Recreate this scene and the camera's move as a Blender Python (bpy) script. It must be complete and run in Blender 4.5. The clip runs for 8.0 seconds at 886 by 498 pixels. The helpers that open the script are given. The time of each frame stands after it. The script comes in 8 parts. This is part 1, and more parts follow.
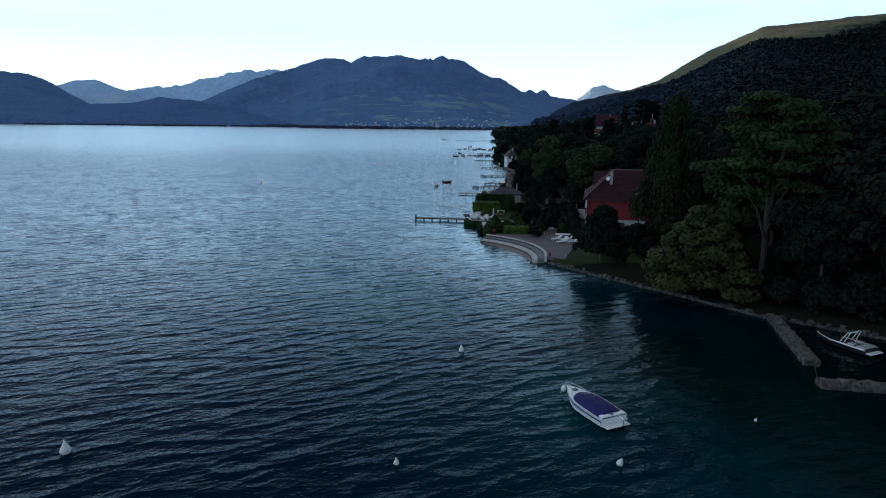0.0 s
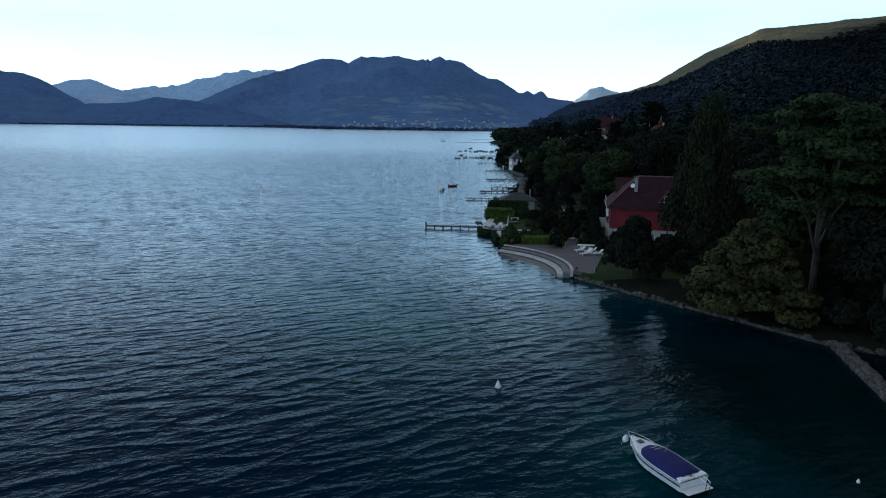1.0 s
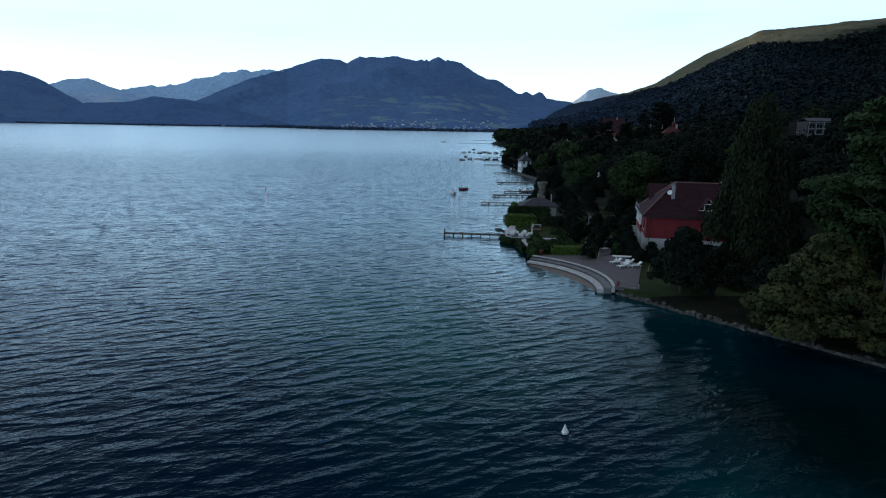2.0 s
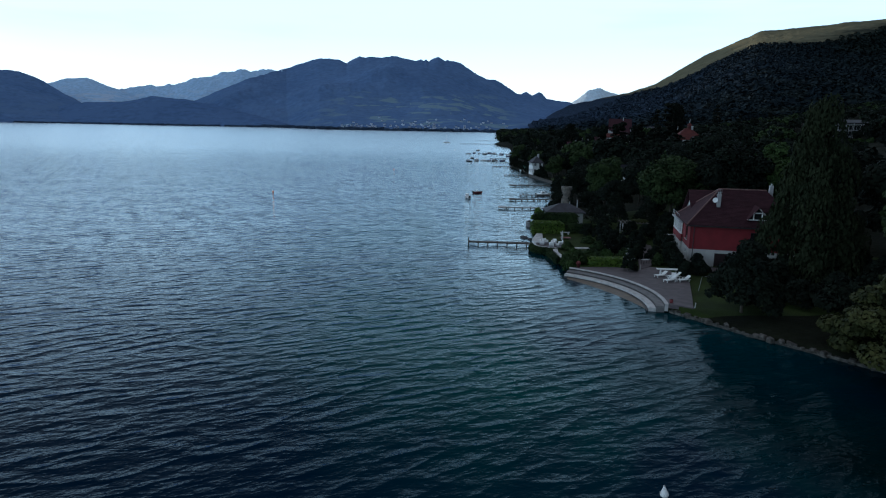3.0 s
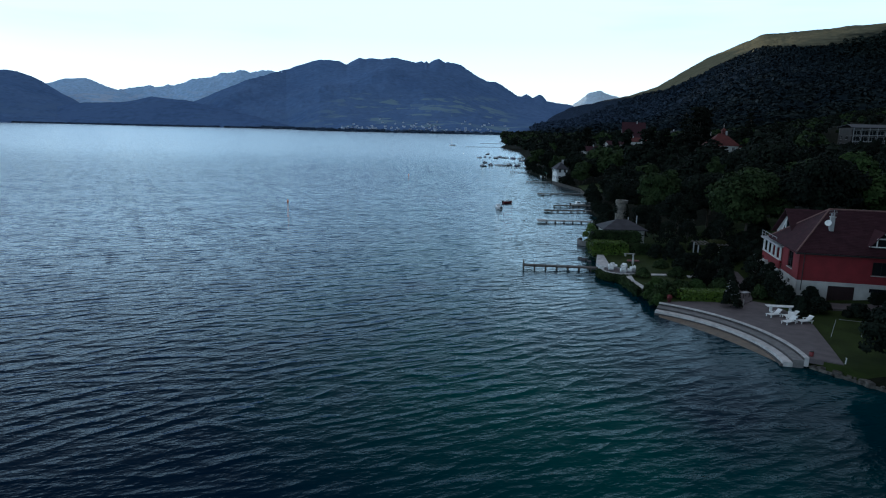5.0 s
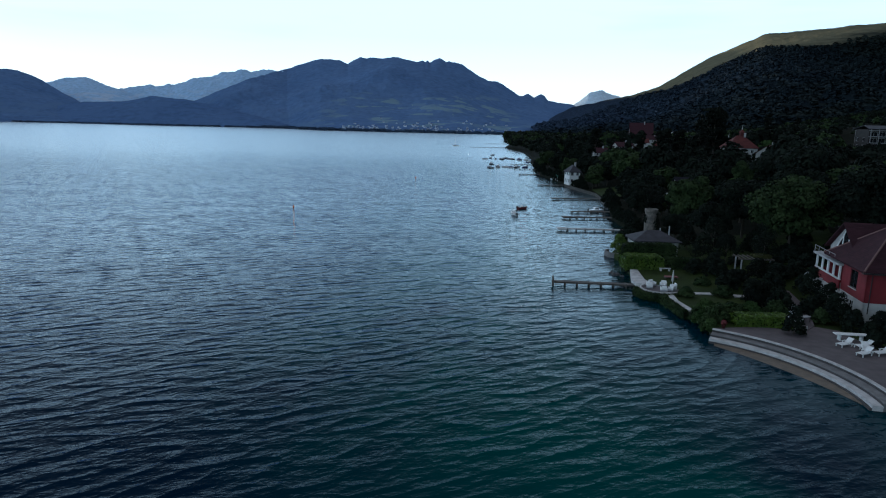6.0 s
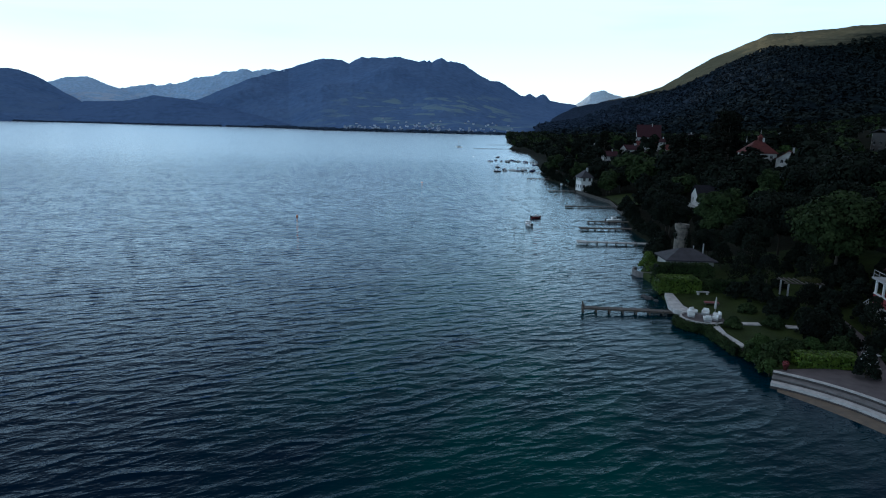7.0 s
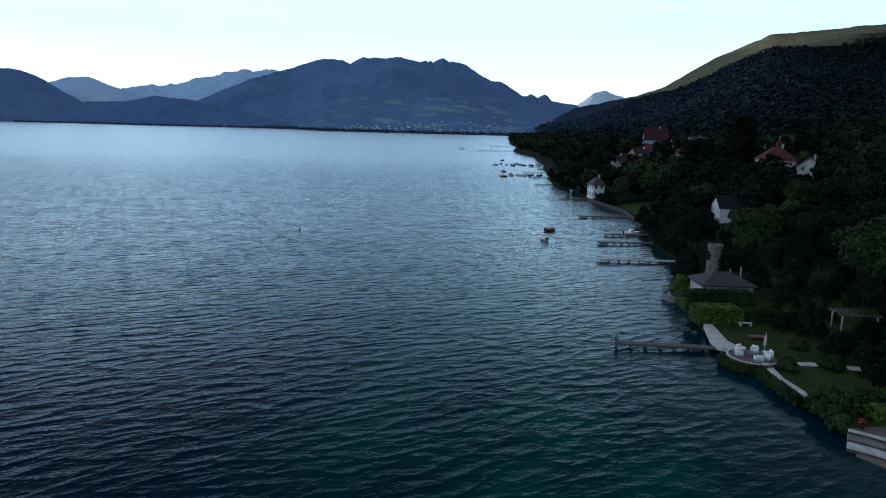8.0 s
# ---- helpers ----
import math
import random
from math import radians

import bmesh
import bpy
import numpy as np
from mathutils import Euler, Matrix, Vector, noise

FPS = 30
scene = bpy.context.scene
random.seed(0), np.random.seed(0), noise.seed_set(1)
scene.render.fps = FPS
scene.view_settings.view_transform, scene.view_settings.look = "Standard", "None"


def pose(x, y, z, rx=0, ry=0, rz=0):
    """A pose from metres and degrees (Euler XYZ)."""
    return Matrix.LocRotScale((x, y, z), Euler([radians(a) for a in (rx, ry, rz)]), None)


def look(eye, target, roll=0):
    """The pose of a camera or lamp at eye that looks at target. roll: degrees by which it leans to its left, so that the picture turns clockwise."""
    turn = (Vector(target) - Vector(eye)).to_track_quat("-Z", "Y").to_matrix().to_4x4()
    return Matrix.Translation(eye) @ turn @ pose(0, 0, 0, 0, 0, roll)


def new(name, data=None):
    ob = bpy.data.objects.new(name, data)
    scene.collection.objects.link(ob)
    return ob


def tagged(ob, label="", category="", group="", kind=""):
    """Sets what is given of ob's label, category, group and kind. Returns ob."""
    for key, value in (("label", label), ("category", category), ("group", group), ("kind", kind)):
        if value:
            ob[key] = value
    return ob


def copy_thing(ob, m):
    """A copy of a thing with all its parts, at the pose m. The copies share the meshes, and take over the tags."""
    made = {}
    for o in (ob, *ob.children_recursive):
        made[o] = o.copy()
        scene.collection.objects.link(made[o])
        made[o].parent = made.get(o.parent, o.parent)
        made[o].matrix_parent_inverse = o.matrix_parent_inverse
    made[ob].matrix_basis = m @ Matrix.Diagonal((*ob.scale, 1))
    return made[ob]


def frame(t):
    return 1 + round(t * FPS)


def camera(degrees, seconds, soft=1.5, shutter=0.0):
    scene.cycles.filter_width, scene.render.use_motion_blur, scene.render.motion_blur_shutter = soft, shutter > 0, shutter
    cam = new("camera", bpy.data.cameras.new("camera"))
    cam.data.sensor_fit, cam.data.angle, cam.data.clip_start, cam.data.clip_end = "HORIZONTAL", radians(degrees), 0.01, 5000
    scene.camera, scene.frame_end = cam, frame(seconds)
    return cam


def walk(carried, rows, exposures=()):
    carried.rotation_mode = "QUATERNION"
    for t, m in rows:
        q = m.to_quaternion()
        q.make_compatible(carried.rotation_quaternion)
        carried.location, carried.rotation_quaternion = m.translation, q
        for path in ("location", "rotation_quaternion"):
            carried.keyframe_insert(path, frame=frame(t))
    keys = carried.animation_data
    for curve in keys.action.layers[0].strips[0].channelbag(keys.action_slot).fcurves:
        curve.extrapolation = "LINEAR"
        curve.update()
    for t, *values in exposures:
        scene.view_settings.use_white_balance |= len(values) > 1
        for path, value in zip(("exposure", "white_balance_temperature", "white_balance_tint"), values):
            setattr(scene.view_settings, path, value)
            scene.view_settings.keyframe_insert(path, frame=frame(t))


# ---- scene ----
cam = camera(70.0, 8.0, 1.1)
PATH = [
    (0, (0.986, -1.065, 21.7), (0.984, 0.897, 21.312), 0.6),
    (0.5, (-0.514, 2.748, 21.888), (-0.509, 4.711, 21.502), 0.8),
    (1, (-2.302, 6.449, 22.075), (-2.293, 8.411, 21.69), 0.8),
    (1.5, (-4.432, 10.376, 22.15), (-4.419, 12.339, 21.766), 0.9),
    (3, (-11.704, 21.588, 22.515), (-11.683, 23.551, 22.132), 1.1),
    (3.5, (-14.049, 25.584, 22.694), (-14.025, 27.548, 22.313), 1.1),
    (4, (-16.447, 29.403, 22.888), (-16.419, 31.366, 22.509), 1.2),
    (4.5, (-18.652, 33.29, 23.018), (-18.624, 35.254, 22.641), 1.3),
    (6, (-24.121, 45.891, 23.968), (-24.096, 47.854, 23.589), 1.4),
    (6.5, (-25.525, 50.356, 24.724), (-25.502, 52.32, 24.344), 1.4),
    (7, (-26.789, 54.872, 25.571), (-26.767, 56.835, 25.191), 1.5),
    (7.5, (-28.065, 59.415, 26.54), (-28.044, 61.378, 26.159), 1.5),
    (8, (-29.202, 63.857, 27.633), (-29.183, 65.82, 27.253), 1.5),
]
walk(cam, [(t, look(eye, target, roll)) for t, eye, target, roll in PATH], [(0.0, 0.4, 5350, 8), (8.0, 0.4, 5350, 8)])

from mathutils import bvhtree

# ---- light: dusk, the low sun stands behind the ridges ahead to the left ----
SUN_AZ, SUN_EL = radians(-46), radians(2.2)
world = bpy.data.worlds.new("dusk_sky")
scene.world = world
world.use_nodes = True
wn, wl = world.node_tree.nodes, world.node_tree.links
wn.clear()
sky = wn.new("ShaderNodeTexSky")
sky.sky_type, sky.sun_disc = "NISHITA", False
sky.sun_elevation, sky.sun_rotation = SUN_EL, SUN_AZ
sky.air_density, sky.dust_density, sky.ozone_density = 1.0, 1.5, 2.5
sky_bg = wn.new("ShaderNodeBackground")
sky_bg.inputs["Strength"].default_value = 0.14
sky_out = wn.new("ShaderNodeOutputWorld")
# thin high cloud: streaks that pull the sky towards grey
w_co = wn.new("ShaderNodeTexCoord")
w_map = wn.new("ShaderNodeMapping")
w_map.inputs["Scale"].default_value = (1.2, 1.2, 9.0)
w_noise = wn.new("ShaderNodeTexNoise")
w_noise.inputs["Scale"].default_value, w_noise.inputs["Detail"].default_value = 2.2, 6.0
w_ramp = wn.new("ShaderNodeMapRange")
w_ramp.inputs[1].default_value, w_ramp.inputs[2].default_value = 0.5, 0.8
w_ramp.inputs[3].default_value, w_ramp.inputs[4].default_value = 0.0, 0.35
w_mix = wn.new("ShaderNodeMix")
w_mix.data_type = "RGBA"
w_bw = wn.new("ShaderNodeRGBToBW")
wl.new(w_co.outputs["Generated"], w_map.inputs["Vector"])
wl.new(w_map.outputs["Vector"], w_noise.inputs["Vector"])
wl.new(w_noise.outputs["Fac"], w_ramp.inputs[0])
wl.new(w_ramp.outputs[0], w_mix.inputs[0])
wl.new(sky.outputs["Color"], w_mix.inputs[6])
wl.new(sky.outputs["Color"], w_bw.inputs[0])
wl.new(w_bw.outputs[0], w_mix.inputs[7])
# bright evening haze: dense at the horizon, thinning with height, strongest towards the hidden sun
w_sep = wn.new("ShaderNodeSeparateXYZ")
w_haze = wn.new("ShaderNodeMapRange")
w_haze.interpolation_type = "SMOOTHSTEP"
w_haze.inputs[1].default_value, w_haze.inputs[2].default_value = 0.2, 0.5
w_haze.inputs[3].default_value, w_haze.inputs[4].default_value = 0.96, 0.27
w_dot = wn.new("ShaderNodeVectorMath")
w_dot.operation = "DOT_PRODUCT"
w_dot.inputs[1].default_value = (math.sin(SUN_AZ), math.cos(SUN_AZ), 0)
w_side = wn.new("ShaderNodeMapRange")
w_side.interpolation_type = "SMOOTHSTEP"
w_side.inputs[1].default_value, w_side.inputs[2].default_value = -0.8, 0.1
w_side.inputs[3].default_value, w_side.inputs[4].default_value = 0.22, 1.0
w_amount = wn.new("ShaderNodeMath")
w_amount.operation = "MULTIPLY"
w_veil = wn.new("ShaderNodeMix")
w_veil.data_type = "RGBA"
w_tone = wn.new("ShaderNodeMix")
w_tone.data_type = "RGBA"
w_tone.inputs[6].default_value, w_tone.inputs[7].default_value = (7.3, 7.7, 6.7, 1), (5.6, 7.6, 8.5, 1)
w_up = wn.new("ShaderNodeMapRange")
w_up.inputs[1].default_value, w_up.inputs[2].default_value = 0.02, 0.13
wl.new(w_sep.outputs["Z"], w_up.inputs[0])
wl.new(w_up.outputs[0], w_tone.inputs[0])
# overhead the veil turns from pale cyan to a neutral evening grey
w_top = wn.new("ShaderNodeMix")
w_top.data_type = "RGBA"
w_top.inputs[7].default_value = (7.3, 6.9, 6.6, 1)
w_over = wn.new("ShaderNodeMapRange")
w_over.inputs[1].default_value, w_over.inputs[2].default_value = 0.25, 0.55
wl.new(w_sep.outputs["Z"], w_over.inputs[0])
wl.new(w_over.outputs[0], w_top.inputs[0])
wl.new(w_tone.outputs[2], w_top.inputs[6])
w_cloud = wn.new("ShaderNodeMix")
w_cloud.data_type = "RGBA"
w_cloud.inputs[7].default_value = (4.6, 5.4, 6.2, 1)
w_high = wn.new("ShaderNodeMapRange")
w_high.inputs[1].default_value, w_high.inputs[2].default_value = 0.08, 0.18
w_high.inputs[4].default_value = 3.4
w_band = wn.new("ShaderNodeMath")
w_band.operation, w_band.use_clamp = "MULTIPLY", True
wl.new(w_sep.outputs["Z"], w_high.inputs[0])
wl.new(w_high.outputs[0], w_band.inputs[0])
wl.new(w_ramp.outputs[0], w_band.inputs[1])
wl.new(w_band.outputs[0], w_cloud.inputs[0])
wl.new(w_top.outputs[2], w_cloud.inputs[6])
wl.new(w_cloud.outputs[2], w_veil.inputs[7])
wl.new(w_co.outputs["Generated"], w_sep.inputs[0])
wl.new(w_co.outputs["Generated"], w_dot.inputs[0])
wl.new(w_dot.outputs["Value"], w_side.inputs[0])
wl.new(w_sep.outputs["Z"], w_haze.inputs[0])
wl.new(w_haze.outputs[0], w_amount.inputs[0])
wl.new(w_side.outputs[0], w_amount.inputs[1])
wl.new(w_amount.outputs[0], w_veil.inputs[0])
w_dim = wn.new("ShaderNodeMix")
w_dim.data_type, w_dim.blend_type = "RGBA", "MULTIPLY"
w_dim.inputs[0].default_value, w_dim.inputs[7].default_value = 1.0, (1.1, 0.8, 0.62, 1)
wl.new(w_mix.outputs[2], w_dim.inputs[6])
wl.new(w_dim.outputs[2], w_veil.inputs[6])
wl.new(w_veil.outputs[2], sky_bg.inputs["Color"])
wl.new(sky_bg.outputs["Background"], sky_out.inputs["Surface"])

sun = new("sun", bpy.data.lights.new("sun", "SUN"))
sun.data.energy, sun.data.angle, sun.data.color = 2.8, radians(0.5), (1.0, 0.74, 0.46)
sun_dir = Vector((math.sin(SUN_AZ) * math.cos(SUN_EL), math.cos(SUN_AZ) * math.cos(SUN_EL), math.sin(SUN_EL)))
sun.matrix_world = look((-300, 300, 900), Vector((-300, 300, 900)) - sun_dir)


# ---- materials ----
def material(name, a, b=None, scale=3.0, rough=0.7, metal=0.0, bump=0.0, bump_scale=None, detail=6.0, stretch=(1, 1, 1), vary=0.0, spec=0.5, contrast=(0.35, 0.65), fine=0.0):
    """Two colours mixed by noise in metres, with a finer grain over it, relief, and a change from piece to piece."""
    m = bpy.data.materials.new(name)
    m.use_nodes = True
    n, l = m.node_tree.nodes, m.node_tree.links
    p = n["Principled BSDF"]
    p.inputs["Roughness"].default_value, p.inputs["Metallic"].default_value = rough, metal
    p.inputs["Specular IOR Level"].default_value = spec
    co = n.new("ShaderNodeNewGeometry")
    mp = n.new("ShaderNodeMapping")
    mp.inputs["Scale"].default_value = stretch
    l.new(co.outputs["Position"], mp.inputs["Vector"])
    tex = n.new("ShaderNodeTexNoise")
    tex.inputs["Scale"].default_value, tex.inputs["Detail"].default_value = scale, detail
    l.new(mp.outputs["Vector"], tex.inputs["Vector"])
    rng = n.new("ShaderNodeMapRange")
    rng.inputs[1].default_value, rng.inputs[2].default_value = contrast
    l.new(tex.outputs["Fac"], rng.inputs[0])
    mix = n.new("ShaderNodeMix")
    mix.data_type = "RGBA"
    mix.inputs[6].default_value = (*a, 1)
    mix.inputs[7].default_value = (*(b or a), 1)
    l.new(rng.outputs[0], mix.inputs[0])
    colour = mix.outputs[2]
    if vary or fine:
        hsv = n.new("ShaderNodeHueSaturation")
        l.new(colour, hsv.inputs["Color"])
        val = n.new("ShaderNodeMath")
        val.operation = "MULTIPLY_ADD"
        if vary:
            info = n.new("ShaderNodeObjectInfo")
            isl = n.new("ShaderNodeMath")
            isl.operation = "ADD"
            l.new(info.outputs["Random"], isl.inputs[0])
            l.new(co.outputs["Random Per Island"], isl.inputs[1])
            l.new(isl.outputs[0], val.inputs[0])
            val.inputs[1].default_value, val.inputs[2].default_value = vary, 1.0 - vary
        else:
            grain = n.new("ShaderNodeTexNoise")
            grain.inputs["Scale"].default_value, grain.inputs["Detail"].default_value = scale * 9, 3.0
            l.new(mp.outputs["Vector"], grain.inputs["Vector"])
            l.new(grain.outputs["Fac"], val.inputs[0])
            val.inputs[1].default_value, val.inputs[2].default_value = 2 * fine, 1.0 - fine
        l.new(val.outputs[0], hsv.inputs["Value"])
        colour = hsv.outputs["Color"]
    l.new(colour, p.inputs["Base Color"])
    if bump:
        bt = n.new("ShaderNodeTexNoise")
        bt.inputs["Scale"].default_value, bt.inputs["Detail"].default_value = bump_scale or scale * 4, 5.0
        l.new(mp.outputs["Vector"], bt.inputs["Vector"])
        bn = n.new("ShaderNodeBump")
        bn.inputs["Distance"].default_value = bump
        l.new(bt.outputs["Fac"], bn.inputs["Height"])
        l.new(bn.outputs["Normal"], p.inputs["Normal"])
    return m


LEAF_MID = material("leaf_mid_green", (0.016, 0.028, 0.011), (0.04, 0.06, 0.022), 0.5, 0.8, vary=0.3, spec=0.08)
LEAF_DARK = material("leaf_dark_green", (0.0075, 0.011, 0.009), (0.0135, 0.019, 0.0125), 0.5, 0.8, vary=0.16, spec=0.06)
LEAF_WILLOW = material("leaf_willow", (0.015, 0.021, 0.011), (0.028, 0.036, 0.018), 0.5, 0.8, vary=0.16, spec=0.06)
LEAF_BRIGHT = material("leaf_bright_green", (0.024, 0.044, 0.013), (0.048, 0.078, 0.024), 0.5, 0.8, vary=0.3, spec=0.08)
LEAF_OLIVE = material("leaf_olive", (0.016, 0.021, 0.008), (0.052, 0.055, 0.017), 0.6, 0.7, vary=0.35, spec=0.12)
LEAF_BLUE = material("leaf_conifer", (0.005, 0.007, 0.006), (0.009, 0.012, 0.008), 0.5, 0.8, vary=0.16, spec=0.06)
HEDGE_GREEN = material("leaf_hedge", (0.05, 0.095, 0.01), (0.11, 0.17, 0.02), 0.9, 0.55, vary=0.3, spec=0.25)
BARK = material("bark", (0.05, 0.04, 0.03), (0.09, 0.075, 0.06), 4, 0.9, bump=0.03, stretch=(1, 1, 0.25))
GRASS = material("lawn_grass", (0.02, 0.031, 0.008), (0.034, 0.05, 0.012), 0.35, 0.9, bump=0.05, bump_scale=12, fine=0.3, spec=0.1)
# woodland floor; on the bank its dark tone is painted tree shade
SHADED_WOODS_FLOOR = material("woodland_floor", (0.008, 0.009, 0.006), (0.015, 0.017, 0.01), 0.15, 0.95, bump=0.2, bump_scale=1.5, fine=0.4, spec=0.05)
RED_WALL = material("red_render", (0.21, 0.02, 0.028), (0.165, 0.017, 0.023), 0.8, 0.85, bump=0.004, bump_scale=30, fine=0.12)
WHITE_WALL = material("white_render", (0.52, 0.51, 0.49), (0.4, 0.39, 0.38), 0.7, 0.85, bump=0.004, bump_scale=30, fine=0.1)
GREY_WALL = material("grey_render", (0.4, 0.4, 0.41), (0.33, 0.33, 0.34), 0.7, 0.85, fine=0.1)
WHITE_PAINT = material("white_paint", (0.82, 0.82, 0.81), (0.74, 0.74, 0.73), 3, 0.45, fine=0.06)
ROOF_BROWN = material("roof_brown_tile", (0.048, 0.019, 0.025), (0.034, 0.014, 0.019), 1.2, 0.8, bump=0.02, bump_scale=10, vary=0.25, spec=0.12)
ROOF_RED = material("roof_red_tile", (0.11, 0.034, 0.03), (0.075, 0.025, 0.025), 1.0, 0.8, bump=0.02, bump_scale=8, vary=0.2, spec=0.12)
ROOF_DARK = material("roof_dark_slate", (0.016, 0.016, 0.023), (0.011, 0.011, 0.016), 1.0, 0.75, bump=0.02, bump_scale=8, vary=0.2, spec=0.1)
ROOF_SLATE = material("roof_slate", (0.06, 0.058, 0.068), (0.045, 0.043, 0.05), 1.0, 0.7, bump=0.02, bump_scale=8, vary=0.2, spec=0.12)
CONCRETE = material("pale_concrete", (0.55, 0.53, 0.52), (0.38, 0.365, 0.36), 1.3, 0.85, bump=0.008, bump_scale=20, fine=0.2)
STONE = material("rubble_stone", (0.11, 0.1, 0.09), (0.025, 0.023, 0.02), 2.5, 0.9, bump=0.05, bump_scale=9, vary=0.35)
PAVING = material("terrace_paving", (0.115, 0.096, 0.1), (0.08, 0.066, 0.07), 0.8, 0.85, bump=0.006, bump_scale=25, vary=0.15)
DARK_WOOD = material("weathered_wood", (0.12, 0.1, 0.085), (0.07, 0.06, 0.055), 3, 0.85, bump=0.01, vary=0.25, stretch=(0.4, 2, 2))
STAINED = material("stained_concrete", (0.2, 0.19, 0.19), (0.13, 0.125, 0.125), 1.1, 0.85, bump=0.008, bump_scale=20, fine=0.25)
SAND = material("wet_sand", (0.15, 0.11, 0.075), (0.09, 0.07, 0.05), 1.2, 0.6, bump=0.03, fine=0.2)
GLASS = material("dark_window_glass", (0.015, 0.017, 0.02), None, 1, 0.06)
DARK = material("dark_interior", (0.012, 0.01, 0.01), (0.02, 0.018, 0.018), 1, 0.8)
GEL_WHITE = material("white_gelcoat", (0.88, 0.88, 0.88), (0.82, 0.82, 0.83), 1.5, 0.22)
NAVY = material("navy_canvas", (0.008, 0.008, 0.085), (0.012, 0.012, 0.12), 1.6, 0.9, bump=0.03, bump_scale=3, fine=0.15)
BLACK = material("black_plastic", (0.015, 0.015, 0.017), (0.022, 0.022, 0.024), 2, 0.4)
CHROME = material("stainless_steel", (0.6, 0.61, 0.62), None, 1, 0.22, metal=1.0)
HULL_BLUE = material("blue_hull_stripe", (0.05, 0.09, 0.2), (0.04, 0.07, 0.17), 2, 0.3)
RED_PLASTIC = material("red_plastic", (0.2, 0.025, 0.03), (0.14, 0.02, 0.024), 2, 0.5)
GREEN_CLOTH = material("green_awning", (0.02, 0.12, 0.085), (0.015, 0.09, 0.065), 1, 0.8)
ROCK_PINK = material("dark_rock", (0.1, 0.095, 0.1), (0.05, 0.05, 0.055), 2, 0.9, bump=0.1)


def mountain_material(name, a, b, c, scale, relief, fields=None, far=None, sunlit_tones=None):
    """Forest in two tones with paler fields or rock in patches."""
    m = material(name, a, b, scale, 1.0, bump=relief, bump_scale=scale * 6, detail=10, spec=0.0, fine=0.35)
    n, l = m.node_tree.nodes, m.node_tree.links
    p = n["Principled BSDF"]
    link = p.inputs["Base Color"].links[0].from_socket
    geo = n.new("ShaderNodeNewGeometry")
    patch = n.new("ShaderNodeTexNoise")
    patch.inputs["Scale"].default_value, patch.inputs["Detail"].default_value = scale * 2.4, 6
    stretch = n.new("ShaderNodeMapping")
    stretch.inputs["Scale"].default_value = (0.8, 0.8, 3.2)
    l.new(geo.outputs["Position"], stretch.inputs["Vector"])
    l.new(stretch.outputs["Vector"], patch.inputs["Vector"])
    pick = n.new("ShaderNodeMapRange")
    pick.inputs[1].default_value, pick.inputs[2].default_value = 0.52, 0.6
    l.new(patch.outputs["Fac"], pick.inputs[0])
    low = n.new("ShaderNodeSeparateXYZ")
    l.new(geo.outputs["Position"], low.inputs[0])
    foot = n.new("ShaderNodeMapRange")
    foot.inputs[1].default_value, foot.inputs[2].default_value = 70.0, 230.0
    foot.inputs[3].default_value, foot.inputs[4].default_value = 1.0, 0.08
    l.new(low.outputs["Z"], foot.inputs[0])
    where = n.new("ShaderNodeMath")
    where.operation = "MULTIPLY"
    l.new(pick.outputs[0], where.inputs[0])
    l.new(foot.outputs[0], where.inputs[1])
    mix = n.new("ShaderNodeMix")
    mix.data_type = "RGBA"
    mix.inputs[7].default_value = (*c, 1)
    l.new(where.outputs[0], mix.inputs[0])
    l.new(link, mix.inputs[6])
    colour = mix.outputs[2]
    if fields:
        # meadows and orchards between hedgerows on the gentle ground at the foot
        cell = n.new("ShaderNodeTexVoronoi")
        cell.inputs["Scale"].default_value = 0.016
        l.new(stretch.outputs["Vector"], cell.inputs["Vector"])
        tone = n.new("ShaderNodeSeparateColor")
        l.new(cell.outputs["Color"], tone.inputs[0])
        sown = n.new("ShaderNodeMapRange")
        sown.inputs[1].default_value, sown.inputs[2].default_value = 0.5, 0.62
        l.new(tone.outputs[0], sown.inputs[0])
        across = n.new("ShaderNodeMapRange")
        across.inputs[1].default_value, across.inputs[2].default_value = fields[0], fields[0] + 260.0
        l.new(low.outputs["X"], across.inputs[0])
        back = n.new("ShaderNodeMapRange")
        back.inputs[1].default_value, back.inputs[2].default_value = fields[1] - 160.0, fields[1]
        back.inputs[3].default_value, back.inputs[4].default_value = 1.0, 0.0
        l.new(low.outputs["X"], back.inputs[0])
        height = n.new("ShaderNodeMapRange")
        height.inputs[1].default_value, height.inputs[2].default_value = 150.0, 215.0
        height.inputs[3].default_value, height.inputs[4].default_value = 1.0, 0.0
        l.new(low.outputs["Z"], height.inputs[0])
        clump = n.new("ShaderNodeMapRange")
        clump.inputs[1].default_value, clump.inputs[2].default_value = 0.47, 0.53
        l.new(patch.outputs["Fac"], clump.inputs[0])
        out = sown.outputs[0]
        for k in (across, back, height, clump):
            both = n.new("ShaderNodeMath")
            both.operation = "MULTIPLY"
            l.new(out, both.inputs[0])
            l.new(k.outputs[0], both.inputs[1])
            out = both.outputs[0]
        grass = n.new("ShaderNodeMix")
        grass.data_type = "RGBA"
        grass.inputs[7].default_value = (*fields[2], 1)
        l.new(out, grass.inputs[0])
        l.new(colour, grass.inputs[6])
        colour = grass.outputs[2]
